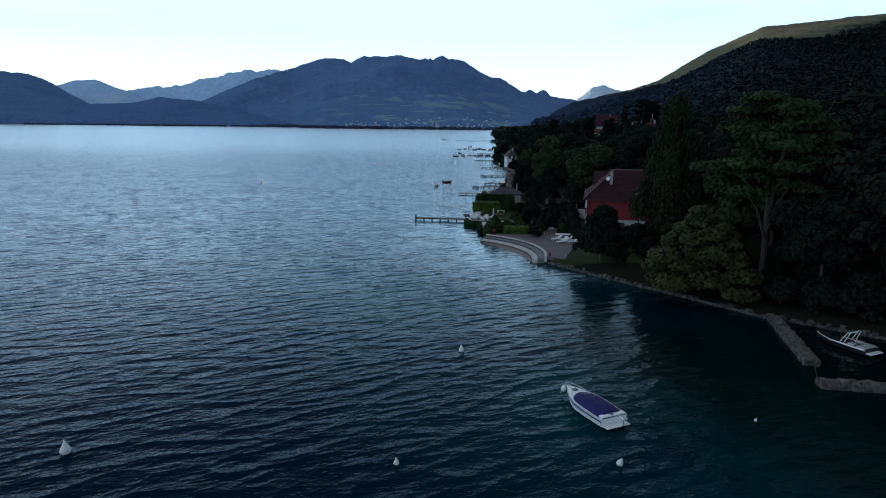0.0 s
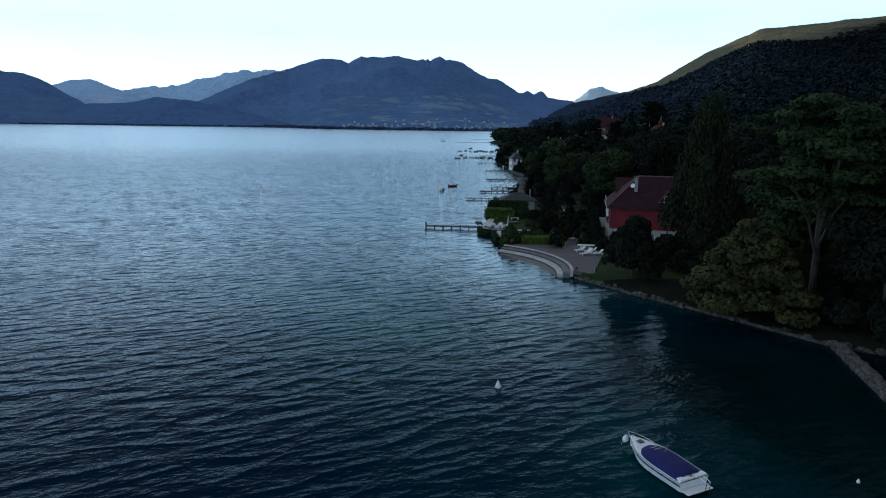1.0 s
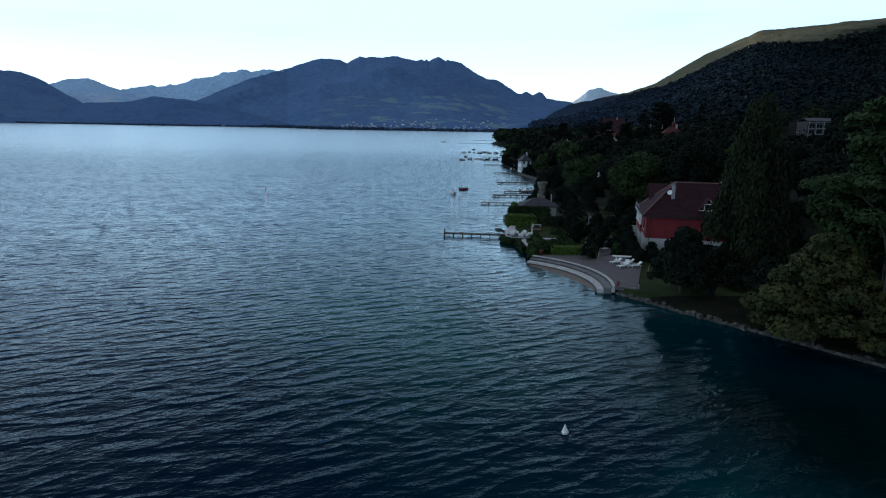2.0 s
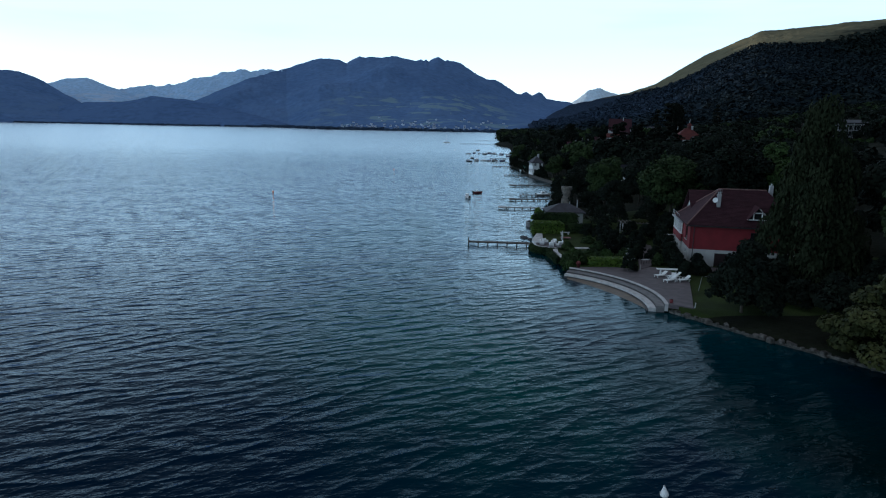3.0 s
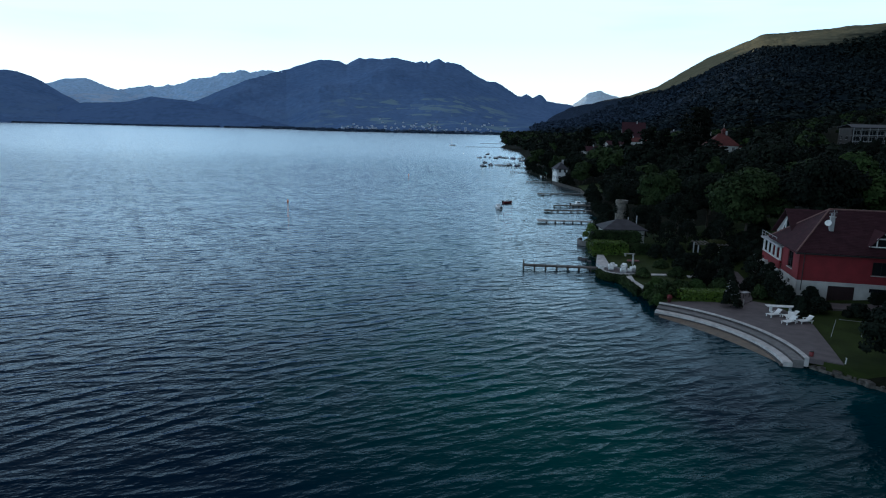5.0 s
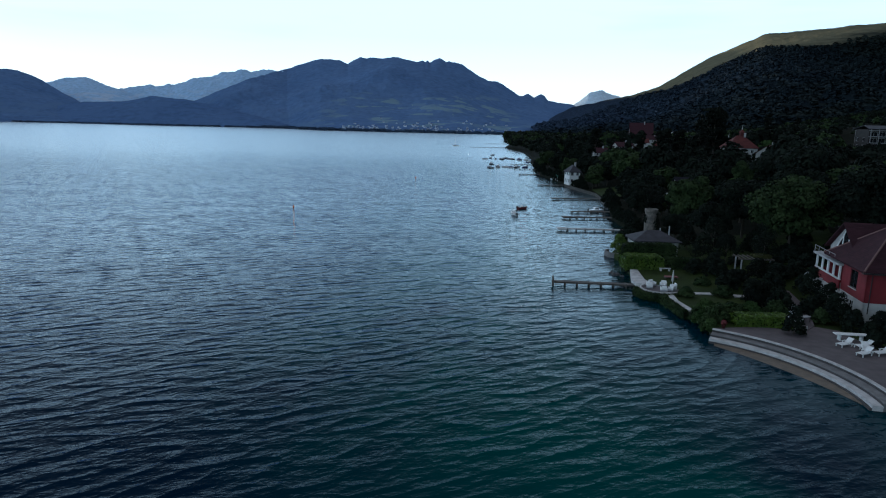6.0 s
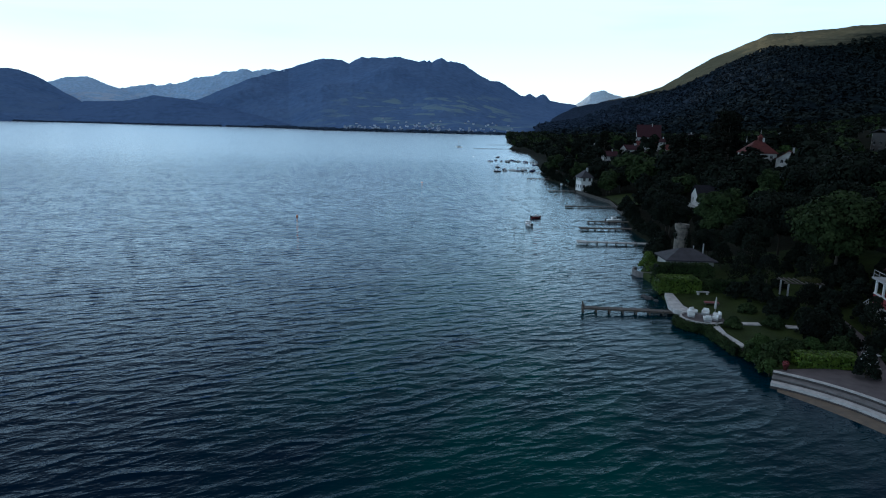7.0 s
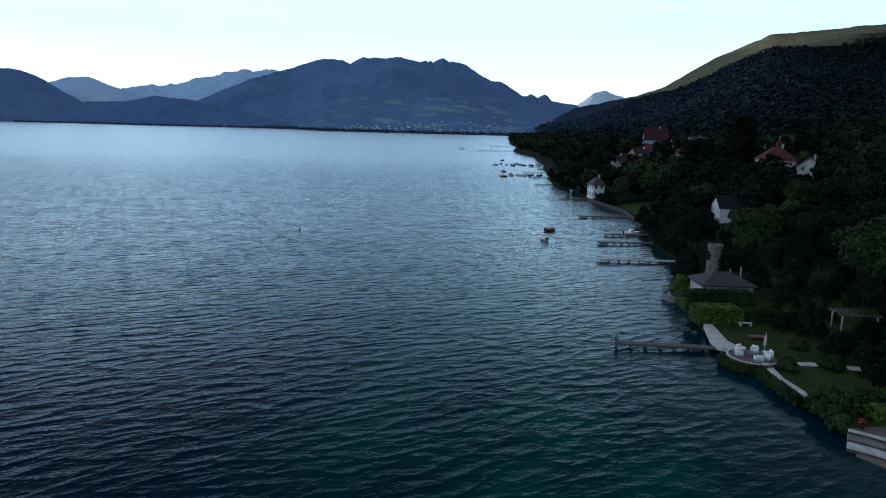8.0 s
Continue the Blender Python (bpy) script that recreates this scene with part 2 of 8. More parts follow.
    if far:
        # haze over the far flank, put into the colour as a bluer tone
        haze_depth = n.new("ShaderNodeMapRange")
        haze_depth.inputs[1].default_value, haze_depth.inputs[2].default_value = 900.0, 2300.0
        l.new(low.outputs["Y"], haze_depth.inputs[0])
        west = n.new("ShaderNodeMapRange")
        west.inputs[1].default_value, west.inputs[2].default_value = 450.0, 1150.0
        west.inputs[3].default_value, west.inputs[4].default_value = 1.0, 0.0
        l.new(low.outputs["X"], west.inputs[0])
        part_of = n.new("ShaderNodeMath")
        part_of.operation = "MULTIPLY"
        l.new(haze_depth.outputs[0], part_of.inputs[0])
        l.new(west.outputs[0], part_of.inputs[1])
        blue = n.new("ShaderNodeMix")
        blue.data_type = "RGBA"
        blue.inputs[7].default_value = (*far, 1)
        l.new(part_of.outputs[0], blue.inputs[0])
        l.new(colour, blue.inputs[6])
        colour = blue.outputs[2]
        # single crowns: lit tops and shaded gaps painted into the colour
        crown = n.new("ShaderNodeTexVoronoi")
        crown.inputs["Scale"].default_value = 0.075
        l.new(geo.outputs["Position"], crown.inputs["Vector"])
        dome_shade = n.new("ShaderNodeMapRange")
        dome_shade.inputs[1].default_value, dome_shade.inputs[2].default_value = 0.1, 0.75
        dome_shade.inputs[3].default_value, dome_shade.inputs[4].default_value = 1.2, 0.7
        l.new(crown.outputs["Distance"], dome_shade.inputs[0])
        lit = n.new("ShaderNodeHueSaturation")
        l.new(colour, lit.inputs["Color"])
        l.new(dome_shade.outputs[0], lit.inputs["Value"])
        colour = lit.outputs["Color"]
    if sunlit_tones:
        # sunlit golden band below the crest, painted as a paler tone
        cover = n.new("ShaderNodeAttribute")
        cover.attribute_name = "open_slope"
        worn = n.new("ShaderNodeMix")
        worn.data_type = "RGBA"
        worn.inputs[6].default_value, worn.inputs[7].default_value = (*sunlit_tones[0], 1), (*sunlit_tones[1], 1)
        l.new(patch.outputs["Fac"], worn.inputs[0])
        sunlit_mix = n.new("ShaderNodeMix")
        sunlit_mix.data_type = "RGBA"
        l.new(cover.outputs["Fac"], sunlit_mix.inputs[0])
        l.new(colour, sunlit_mix.inputs[6])
        l.new(worn.outputs[2], sunlit_mix.inputs[7])
        colour = sunlit_mix.outputs[2]
    l.new(colour, p.inputs["Base Color"])
    return m


def water_material():
    m = bpy.data.materials.new("lake_water")
    m.use_nodes = True
    n, l = m.node_tree.nodes, m.node_tree.links
    n.remove(n["Principled BSDF"])
    body, mirror = n.new("ShaderNodeBsdfDiffuse"), n.new("ShaderNodeBsdfGlossy")
    mirror.inputs["Color"].default_value = (0.9, 0.94, 0.98, 1)
    # clear fresh water: a weak mirror from above, a strong one at a low angle
    fresnel = n.new("ShaderNodeFresnel")
    fresnel.inputs["IOR"].default_value = 1.33
    steep = n.new("ShaderNodeMath")
    steep.operation = "POWER"
    steep.inputs[1].default_value = 2.35
    share = n.new("ShaderNodeMath")
    share.operation, share.use_clamp = "MULTIPLY", True
    share.inputs[1].default_value = 4.8
    # steep wave faces always show some of the body, even far out
    limit = n.new("ShaderNodeMath")
    limit.operation = "SMOOTH_MIN"
    limit.inputs[1].default_value, limit.inputs[2].default_value = 0.64, 0.2
    l.new(fresnel.outputs[0], steep.inputs[0])
    l.new(steep.outputs[0], share.inputs[0])
    surface = n.new("ShaderNodeMixShader")
    l.new(share.outputs[0], limit.inputs[0])
    l.new(limit.outputs[0], surface.inputs[0])
    l.new(body.outputs[0], surface.inputs[1])
    l.new(mirror.outputs[0], surface.inputs[2])
    l.new(surface.outputs[0], n["Material Output"].inputs["Surface"])
    geo = n.new("ShaderNodeNewGeometry")

    def field(scale, stretch, turn, detail=3.0, rough=0.5, sharp=False):
        mp = n.new("ShaderNodeMapping")
        mp.inputs["Rotation"].default_value = (0, 0, radians(turn))
        mp2 = n.new("ShaderNodeMapping")
        mp2.inputs["Scale"].default_value = stretch
        tx = n.new("ShaderNodeTexNoise")
        tx.inputs["Scale"].default_value, tx.inputs["Detail"].default_value, tx.inputs["Roughness"].default_value = scale, detail, rough
        l.new(geo.outputs["Position"], mp.inputs["Vector"])
        l.new(mp.outputs["Vector"], mp2.inputs["Vector"])
        l.new(mp2.outputs["Vector"], tx.inputs["Vector"])
        if sharp:
            # narrow crests over wide troughs
            tx.noise_type = "RIDGED_MULTIFRACTAL"
            tx.inputs["Offset"].default_value, tx.inputs["Gain"].default_value = 0.9, 1.4
        return tx.outputs["Fac"]

    def train(wavelength, turn, distortion, wander):
        """Bands of waves whose crests run across the view."""
        mp = n.new("ShaderNodeMapping")
        mp.inputs["Rotation"].default_value = (0, 0, radians(turn))
        wv = n.new("ShaderNodeTexWave")
        wv.wave_type, wv.bands_direction, wv.wave_profile = "BANDS", "Y", "SIN"
        wv.inputs["Scale"].default_value = math.tau / 20 / wavelength
        wv.inputs["Distortion"].default_value, wv.inputs["Detail"].default_value = distortion, 2.5
        wv.inputs["Detail Scale"].default_value, wv.inputs["Detail Roughness"].default_value = wander, 0.55
        l.new(geo.outputs["Position"], mp.inputs["Vector"])
        l.new(mp.outputs["Vector"], wv.inputs["Vector"])
        return wv.outputs["Fac"]

    # wind waves: long crests across the view, gusts that raise and flatten them, and ripples riding on top
    gust = n.new("ShaderNodeMapRange")
    gust.inputs[1].default_value, gust.inputs[2].default_value = 0.32, 0.68
    gust.inputs[3].default_value, gust.inputs[4].default_value = 0.35, 1.25
    l.new(field(0.16, (0.5, 1, 1), -14, 3.0), gust.inputs[0])
    swell = n.new("ShaderNodeMath")
    swell.operation = "MULTIPLY"
    peak = n.new("ShaderNodeMath")
    peak.operation = "POWER"
    peak.inputs[1].default_value = 1.7
    l.new(train(2.7, -30, 8.0, 0.5), peak.inputs[0])
    l.new(peak.outputs[0], swell.inputs[0])
    l.new(gust.outputs[0], swell.inputs[1])
    layers = ((swell.outputs[0], 0.025), (field(0.46, (0.38, 1, 1), -26, 1.0, 0.5, True), 0.1), (field(0.82, (0.5, 1, 1), -12, 1.5), 0.17),
              (field(1.8, (0.5, 1, 1), -30, 1.5, 0.5, True), 0.014), (field(3.4, (0.55, 1, 1), -8, 2.0, 0.6), 0.042), (field(7.5, (0.6, 1, 1), -20, 2.0, 0.6), 0.007))
    total = None
    for out, height in layers:
        mul = n.new("ShaderNodeMath")
        mul.operation = "MULTIPLY"
        mul.inputs[1].default_value = height
        l.new(out, mul.inputs[0])
        if total is None:
            total = mul.outputs[0]
        else:
            add = n.new("ShaderNodeMath")
            l.new(total, add.inputs[0])
            l.new(mul.outputs[0], add.inputs[1])
            total = add.outputs[0]
    bn = n.new("ShaderNodeBump")
    bn.inputs["Distance"].default_value = 1.0
    l.new(total, bn.inputs["Height"])
    for node in (mirror, fresnel):
        l.new(bn.outputs["Normal"], node.inputs["Normal"])
    # cat's paws: patches where the wind raises every wave
    paws = n.new("ShaderNodeMapRange")
    paws.inputs[1].default_value, paws.inputs[2].default_value = 0.38, 0.66
    paws.inputs[3].default_value, paws.inputs[4].default_value = 0.85, 1.1
    l.new(field(0.1, (0.3, 1, 1), -10, 6.0, 0.68), paws.inputs[0])
    # the bank breaks the wind: the water lies calmer along the shore
    place = n.new("ShaderNodeSeparateXYZ")
    l.new(geo.outputs["Position"], place.inputs[0])
    inlet = n.new("ShaderNodeMath")
    inlet.operation = "SUBTRACT"
    inlet.inputs[0].default_value = 98.0
    l.new(place.outputs["Y"], inlet.inputs[1])
    inside = n.new("ShaderNodeMath")
    inside.operation = "MAXIMUM"
    inside.inputs[1].default_value = 0.0
    l.new(inlet.outputs[0], inside.inputs[0])
    lee = n.new("ShaderNodeMath")
    lee.operation = "MULTIPLY_ADD"
    lee.inputs[1].default_value = -0.74
    l.new(inside.outputs[0], lee.inputs[0])
    l.new(place.outputs["X"], lee.inputs[2])
    calm = n.new("ShaderNodeMapRange")
    calm.inputs[1].default_value, calm.inputs[2].default_value = -14.0, 8.0
    calm.inputs[3].default_value, calm.inputs[4].default_value = 1.0, 0.4
    l.new(lee.outputs[0], calm.inputs[0])
    open_shore = n.new("ShaderNodeMapRange")
    open_shore.inputs[1].default_value, open_shore.inputs[2].default_value = 112.0, 165.0
    open_shore.inputs[3].default_value, open_shore.inputs[4].default_value = 0.4, 0.95
    l.new(place.outputs["Y"], open_shore.inputs[0])
    stir = n.new("ShaderNodeMath")
    stir.operation = "MAXIMUM"
    l.new(calm.outputs[0], stir.inputs[0])
    l.new(open_shore.outputs[0], stir.inputs[1])
    ruffle = n.new("ShaderNodeMath")
    ruffle.operation = "MULTIPLY"
    l.new(paws.outputs[0], ruffle.inputs[0])
    l.new(stir.outputs[0], ruffle.inputs[1])
    l.new(ruffle.outputs[0], bn.inputs["Distance"])
    # the open lake is ruffled by a breeze, the bay is sheltered
    out = n.new("ShaderNodeSeparateXYZ")
    l.new(geo.outputs["Position"], out.inputs[0])
    breeze = n.new("ShaderNodeMapRange")
    breeze.inputs[1].default_value, breeze.inputs[2].default_value = 150.0, 620.0
    breeze.inputs[3].default_value, breeze.inputs[4].default_value = 0.02, 0.21
    l.new(out.outputs["Y"], breeze.inputs[0])
    l.new(breeze.outputs[0], mirror.inputs["Roughness"])
    # deep blue offshore, turquoise over the pale bed of the shallows in patches
    patch = field(0.045, (1, 0.6, 1), 30, 4.0, 0.6)
    sep = n.new("ShaderNodeSeparateXYZ")
    l.new(geo.outputs["Position"], sep.inputs[0])
    depth = n.new("ShaderNodeMapRange")
    depth.inputs[1].default_value, depth.inputs[2].default_value = -50.0, -24.0
    bay = n.new("ShaderNodeMath")
    bay.operation, bay.use_clamp = "SUBTRACT", False
    bay.inputs[0].default_value = 98.0
    l.new(sep.outputs["Y"], bay.inputs[1])
    inner = n.new("ShaderNodeMath")
    inner.operation = "MAXIMUM"
    inner.inputs[1].default_value = 0.0
    l.new(bay.outputs[0], inner.inputs[0])
    off = n.new("ShaderNodeMath")
    off.operation = "MULTIPLY_ADD"
    off.inputs[1].default_value = -0.75
    l.new(inner.outputs[0], off.inputs[0])
    l.new(sep.outputs["X"], off.inputs[2])
    l.new(off.outputs[0], depth.inputs[0])
    # darker belt below the bank: overgrown muddy bed, with tree reflections painted in
    mud_shade = n.new("ShaderNodeMapRange")
    mud_shade.inputs[1].default_value, mud_shade.inputs[2].default_value = -15.0, 0.0
    mud_shade.inputs[3].default_value, mud_shade.inputs[4].default_value = 1.0, 0.42
    l.new(off.outputs[0], mud_shade.inputs[0])
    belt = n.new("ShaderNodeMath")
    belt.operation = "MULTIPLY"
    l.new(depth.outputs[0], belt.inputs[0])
    l.new(mud_shade.outputs[0], belt.inputs[1])
    pm = n.new("ShaderNodeMapRange")
    pm.inputs[1].default_value, pm.inputs[2].default_value = 0.36, 0.56
    l.new(patch, pm.inputs[0])
    both = n.new("ShaderNodeMath")
    both.operation = "MULTIPLY"
    # less turquoise in the cove, where the trees' reflection is painted dark
    tree_shade = n.new("ShaderNodeMapRange")
    tree_shade.inputs[1].default_value, tree_shade.inputs[2].default_value = 46.0, 92.0
    tree_shade.inputs[3].default_value, tree_shade.inputs[4].default_value = 0.7, 1.0
    l.new(sep.outputs["Y"], tree_shade.inputs[0])
    shelf = n.new("ShaderNodeMath")
    shelf.operation = "MULTIPLY"
    l.new(belt.outputs[0], shelf.inputs[0])
    l.new(tree_shade.outputs[0], shelf.inputs[1])
    l.new(shelf.outputs[0], both.inputs[0])
    l.new(pm.outputs[0], both.inputs[1])
    mix = n.new("ShaderNodeMix")
    mix.data_type = "RGBA"
    mix.inputs[7].default_value = (0.0, 0.046, 0.044, 1)
    # dark tree reflections close to the bank, painted over the bed colour
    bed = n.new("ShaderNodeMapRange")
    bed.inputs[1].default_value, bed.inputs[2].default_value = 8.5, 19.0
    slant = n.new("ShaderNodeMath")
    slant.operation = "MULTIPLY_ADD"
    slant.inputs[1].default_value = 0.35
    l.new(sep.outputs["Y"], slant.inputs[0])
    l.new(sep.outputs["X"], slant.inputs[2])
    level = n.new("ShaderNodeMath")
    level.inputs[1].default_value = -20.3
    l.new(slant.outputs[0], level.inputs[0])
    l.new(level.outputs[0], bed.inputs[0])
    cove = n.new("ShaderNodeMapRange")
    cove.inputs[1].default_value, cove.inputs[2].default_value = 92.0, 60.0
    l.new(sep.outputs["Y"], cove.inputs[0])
    cove_shade = n.new("ShaderNodeMath")
    cove_shade.operation = "MULTIPLY"
    l.new(bed.outputs[0], cove_shade.inputs[0])
    l.new(cove.outputs[0], cove_shade.inputs[1])
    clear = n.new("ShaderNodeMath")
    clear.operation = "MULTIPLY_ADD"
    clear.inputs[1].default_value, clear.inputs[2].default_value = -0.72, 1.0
    l.new(cove_shade.outputs[0], clear.inputs[0])
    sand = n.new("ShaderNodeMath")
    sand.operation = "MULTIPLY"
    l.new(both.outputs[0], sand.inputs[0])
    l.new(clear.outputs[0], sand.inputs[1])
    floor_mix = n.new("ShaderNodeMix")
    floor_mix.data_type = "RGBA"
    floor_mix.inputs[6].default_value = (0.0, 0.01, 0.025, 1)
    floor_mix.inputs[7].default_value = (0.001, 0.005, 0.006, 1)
    l.new(cove_shade.outputs[0], floor_mix.inputs[0])
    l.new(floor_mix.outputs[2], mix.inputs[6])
    l.new(sand.outputs[0], mix.inputs[0])
    l.new(mix.outputs[2], body.inputs["Color"])
    return m


WATER = water_material()


# ---- building helpers ----
def mesh_object(name, verts, faces, mat, parent=None, label="", smooth=False):
    me = bpy.data.meshes.new(name)
    me.from_pydata([tuple(v) for v in verts], [], [tuple(f) for f in faces])
    me.materials.append(mat)
    if smooth:
        me.polygons.foreach_set("use_smooth", [True] * len(me.polygons))
    me.update()
    ob = new(name, me)
    if parent is not None:
        ob.parent = parent
    if label:
        ob["label"] = label
    return ob


def part(name, bm, mat, parent=None, label="", smooth=False, bevel=0.0):
    """Links a bmesh as one mesh object under a thing or a part."""
    if bevel:
        bmesh.ops.bevel(bm, geom=bm.edges[:], offset=bevel, segments=1, affect="EDGES", clamp_overlap=True)
    bmesh.ops.recalc_face_normals(bm, faces=bm.faces[:])
    me = bpy.data.meshes.new(name)
    bm.to_mesh(me)
    bm.free()
    me.materials.append(mat)
    if smooth:
        me.polygons.foreach_set("use_smooth", [True] * len(me.polygons))
    ob = new(name, me)
    if parent is not None:
        ob.parent = parent
    if label:
        ob["label"] = label
    return ob


def thing(name, m, label, category, group="", kind=""):
    ob = new(name)
    ob.matrix_basis = m
    return tagged(ob, label, category, group, kind)


def box(bm, x0, x1, y0, y1, z0, z1):
    v = [bm.verts.new(p) for p in ((x0, y0, z0), (x1, y0, z0), (x1, y1, z0), (x0, y1, z0), (x0, y0, z1), (x1, y0, z1), (x1, y1, z1), (x0, y1, z1))]
    for f in ((0, 3, 2, 1), (4, 5, 6, 7), (0, 1, 5, 4), (1, 2, 6, 5), (2, 3, 7, 6), (3, 0, 4, 7)):
        bm.faces.new([v[i] for i in f])
    return v


def boxed(name, dims, mat, parent, label="", bevel=0.0):
    bm = bmesh.new()
    box(bm, *dims)
    return part(name, bm, mat, parent, label, bevel=bevel)


def rod(bm, a, b, r0, r1=None, seg=8):
    """A tapered round bar from a to b."""
    a, b, r1 = Vector(a), Vector(b), r0 if r1 is None else r1
    q = (b - a).to_track_quat("Z", "Y")
    ends = []
    for c, r in ((a, r0), (b, r1)):
        ends.append([bm.verts.new(c + q @ Vector((r * math.cos(k * math.tau / seg), r * math.sin(k * math.tau / seg), 0))) for k in range(seg)])
    for k in range(seg):
        bm.faces.new((ends[0][k], ends[0][(k + 1) % seg], ends[1][(k + 1) % seg], ends[1][k]))
    bm.faces.new(ends[0][::-1])
    bm.faces.new(ends[1])


def rodded(name, a, b, r0, mat, parent, label="", r1=None, seg=8):
    bm = bmesh.new()
    rod(bm, a, b, r0, r1, seg)
    return part(name, bm, mat, parent, label)


def lathe(name, profile, mat, parent, label="", seg=16, smooth=True):
    """A turned shape from (radius, height) rings."""
    verts, faces = [], []
    for r, z in profile:
        verts += [(r * math.cos(k * math.tau / seg), r * math.sin(k * math.tau / seg), z) for k in range(seg)]
    for i in range(len(profile) - 1):
        for k in range(seg):
            faces.append((i * seg + k, i * seg + (k + 1) % seg, (i + 1) * seg + (k + 1) % seg, (i + 1) * seg + k))
    faces.append(tuple(range(seg))[::-1])
    faces.append(tuple(range((len(profile) - 1) * seg, len(profile) * seg)))
    return mesh_object(name, verts, faces, mat, parent, label, smooth)


# ---- lake, land and mountains ----
# the waterline, from behind the camera to the far end of the bay
SHORE = [(120, -300), (84, -60), (68, 10), (57, 45), (48, 62), (42, 67), (38.8, 69), (34.7, 74.7), (29.9, 81.3), (24, 88.6), (19.8, 95.2), (17.9, 98),
         (17.85, 103.9), (16.8, 109.6), (14.65, 113.5), (11.9, 116.4), (9.7, 118.3), (9.7, 119.2), (9.7, 126), (8.9, 133.5), (8.0, 137), (8.3, 146), (9.3, 153), (10.3, 160), (10.2, 166), (13.9, 172.8), (18, 184), (22.9, 195), (24, 217), (30, 243),
         (35, 280), (30.8, 317), (32, 345), (30, 380), (44, 509), (52, 560), (64, 700), (60, 840), (84, 1000), (96, 1200), (140, 1630), (170, 1960)]
SH = np.array(SHORE, float)


def shore_x(y):
    return np.interp(y, SH[:, 1], SH[:, 0])


def land_z(x, y):
    """Height of the ground: a flat garden strip behind the quay, then a slope that steepens towards the hill."""
    u = np.asarray(x, float) - shore_x(y)
    u = u * np.where(np.asarray(y) < 100, 0.72, 1.0)
    rise = np.clip(u - 9 - 11 * np.exp(-((np.asarray(y) - 117) / 15) ** 4), 0, None)
    rise = rise * np.interp(y, [560, 950], [1.0, 0.35])  # the delta at the head of the bay is flat
    z = 1.0 + 0.13 * np.minimum(rise, 420) + 0.00007 * np.minimum(rise, 420) ** 2 + 0.03 * np.clip(rise - 420, 0, None)
    z = z - 10.0 * np.exp(-((np.asarray(x) - 200) ** 2 + (np.asarray(y) - 375) ** 2) / 4200)  # terrace of the apartment block
    z = z - np.where(np.asarray(y) < 95, 0.55 * np.exp(-np.clip(u, 0, None) / 1.6), 0.0)
    return np.where(u < 0, -0.6, z)


def build_lake():
    verts = [(-9000, -3000, 0), (5000, -3000, 0), (5000, 9000, 0), (-9000, 9000, 0)]
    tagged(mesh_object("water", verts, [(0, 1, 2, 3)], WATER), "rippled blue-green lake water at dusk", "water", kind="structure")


def build_ground():
    ys = np.concatenate([np.arange(-300, 40, 12), np.arange(40, 330, 1.5), np.arange(330, 700, 8), np.arange(700, 1961, 35)])
    us = np.concatenate([[0, 0.02], np.arange(1, 30, 1.5), np.arange(30, 90, 4), np.geomspace(90, 1100, 36)])
    rows = []
    for y in ys:
        x = shore_x(y) + us
        z = land_z(x, np.full_like(x, y))
        bumpy = np.array([noise.noise((a * 0.05, y * 0.05, 0.3)) for a in x]) * np.clip(us / 60, 0, 4)
        z = z + bumpy
        z[0] = -1.0
        rows.append(np.stack([x, np.full_like(x, y), z], 1))
    verts = np.concatenate(rows)
    w = len(us)
    faces = [(r * w + c, r * w + c + 1, (r + 1) * w + c + 1, (r + 1) * w + c) for r in range(len(ys) - 1) for c in range(w - 1)]
    ob = mesh_object("ground", verts, faces, GRASS, smooth=True)
    ob.data.materials.append(SHADED_WOODS_FLOOR)
    # below y 94 the grass is darkened for the shade under the trees
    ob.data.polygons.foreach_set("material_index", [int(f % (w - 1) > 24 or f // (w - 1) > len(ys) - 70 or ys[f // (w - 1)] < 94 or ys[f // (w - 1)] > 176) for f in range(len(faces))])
    tagged(ob, "grassy lakeside slope rising from the shore to the hill", "ground", kind="structure")


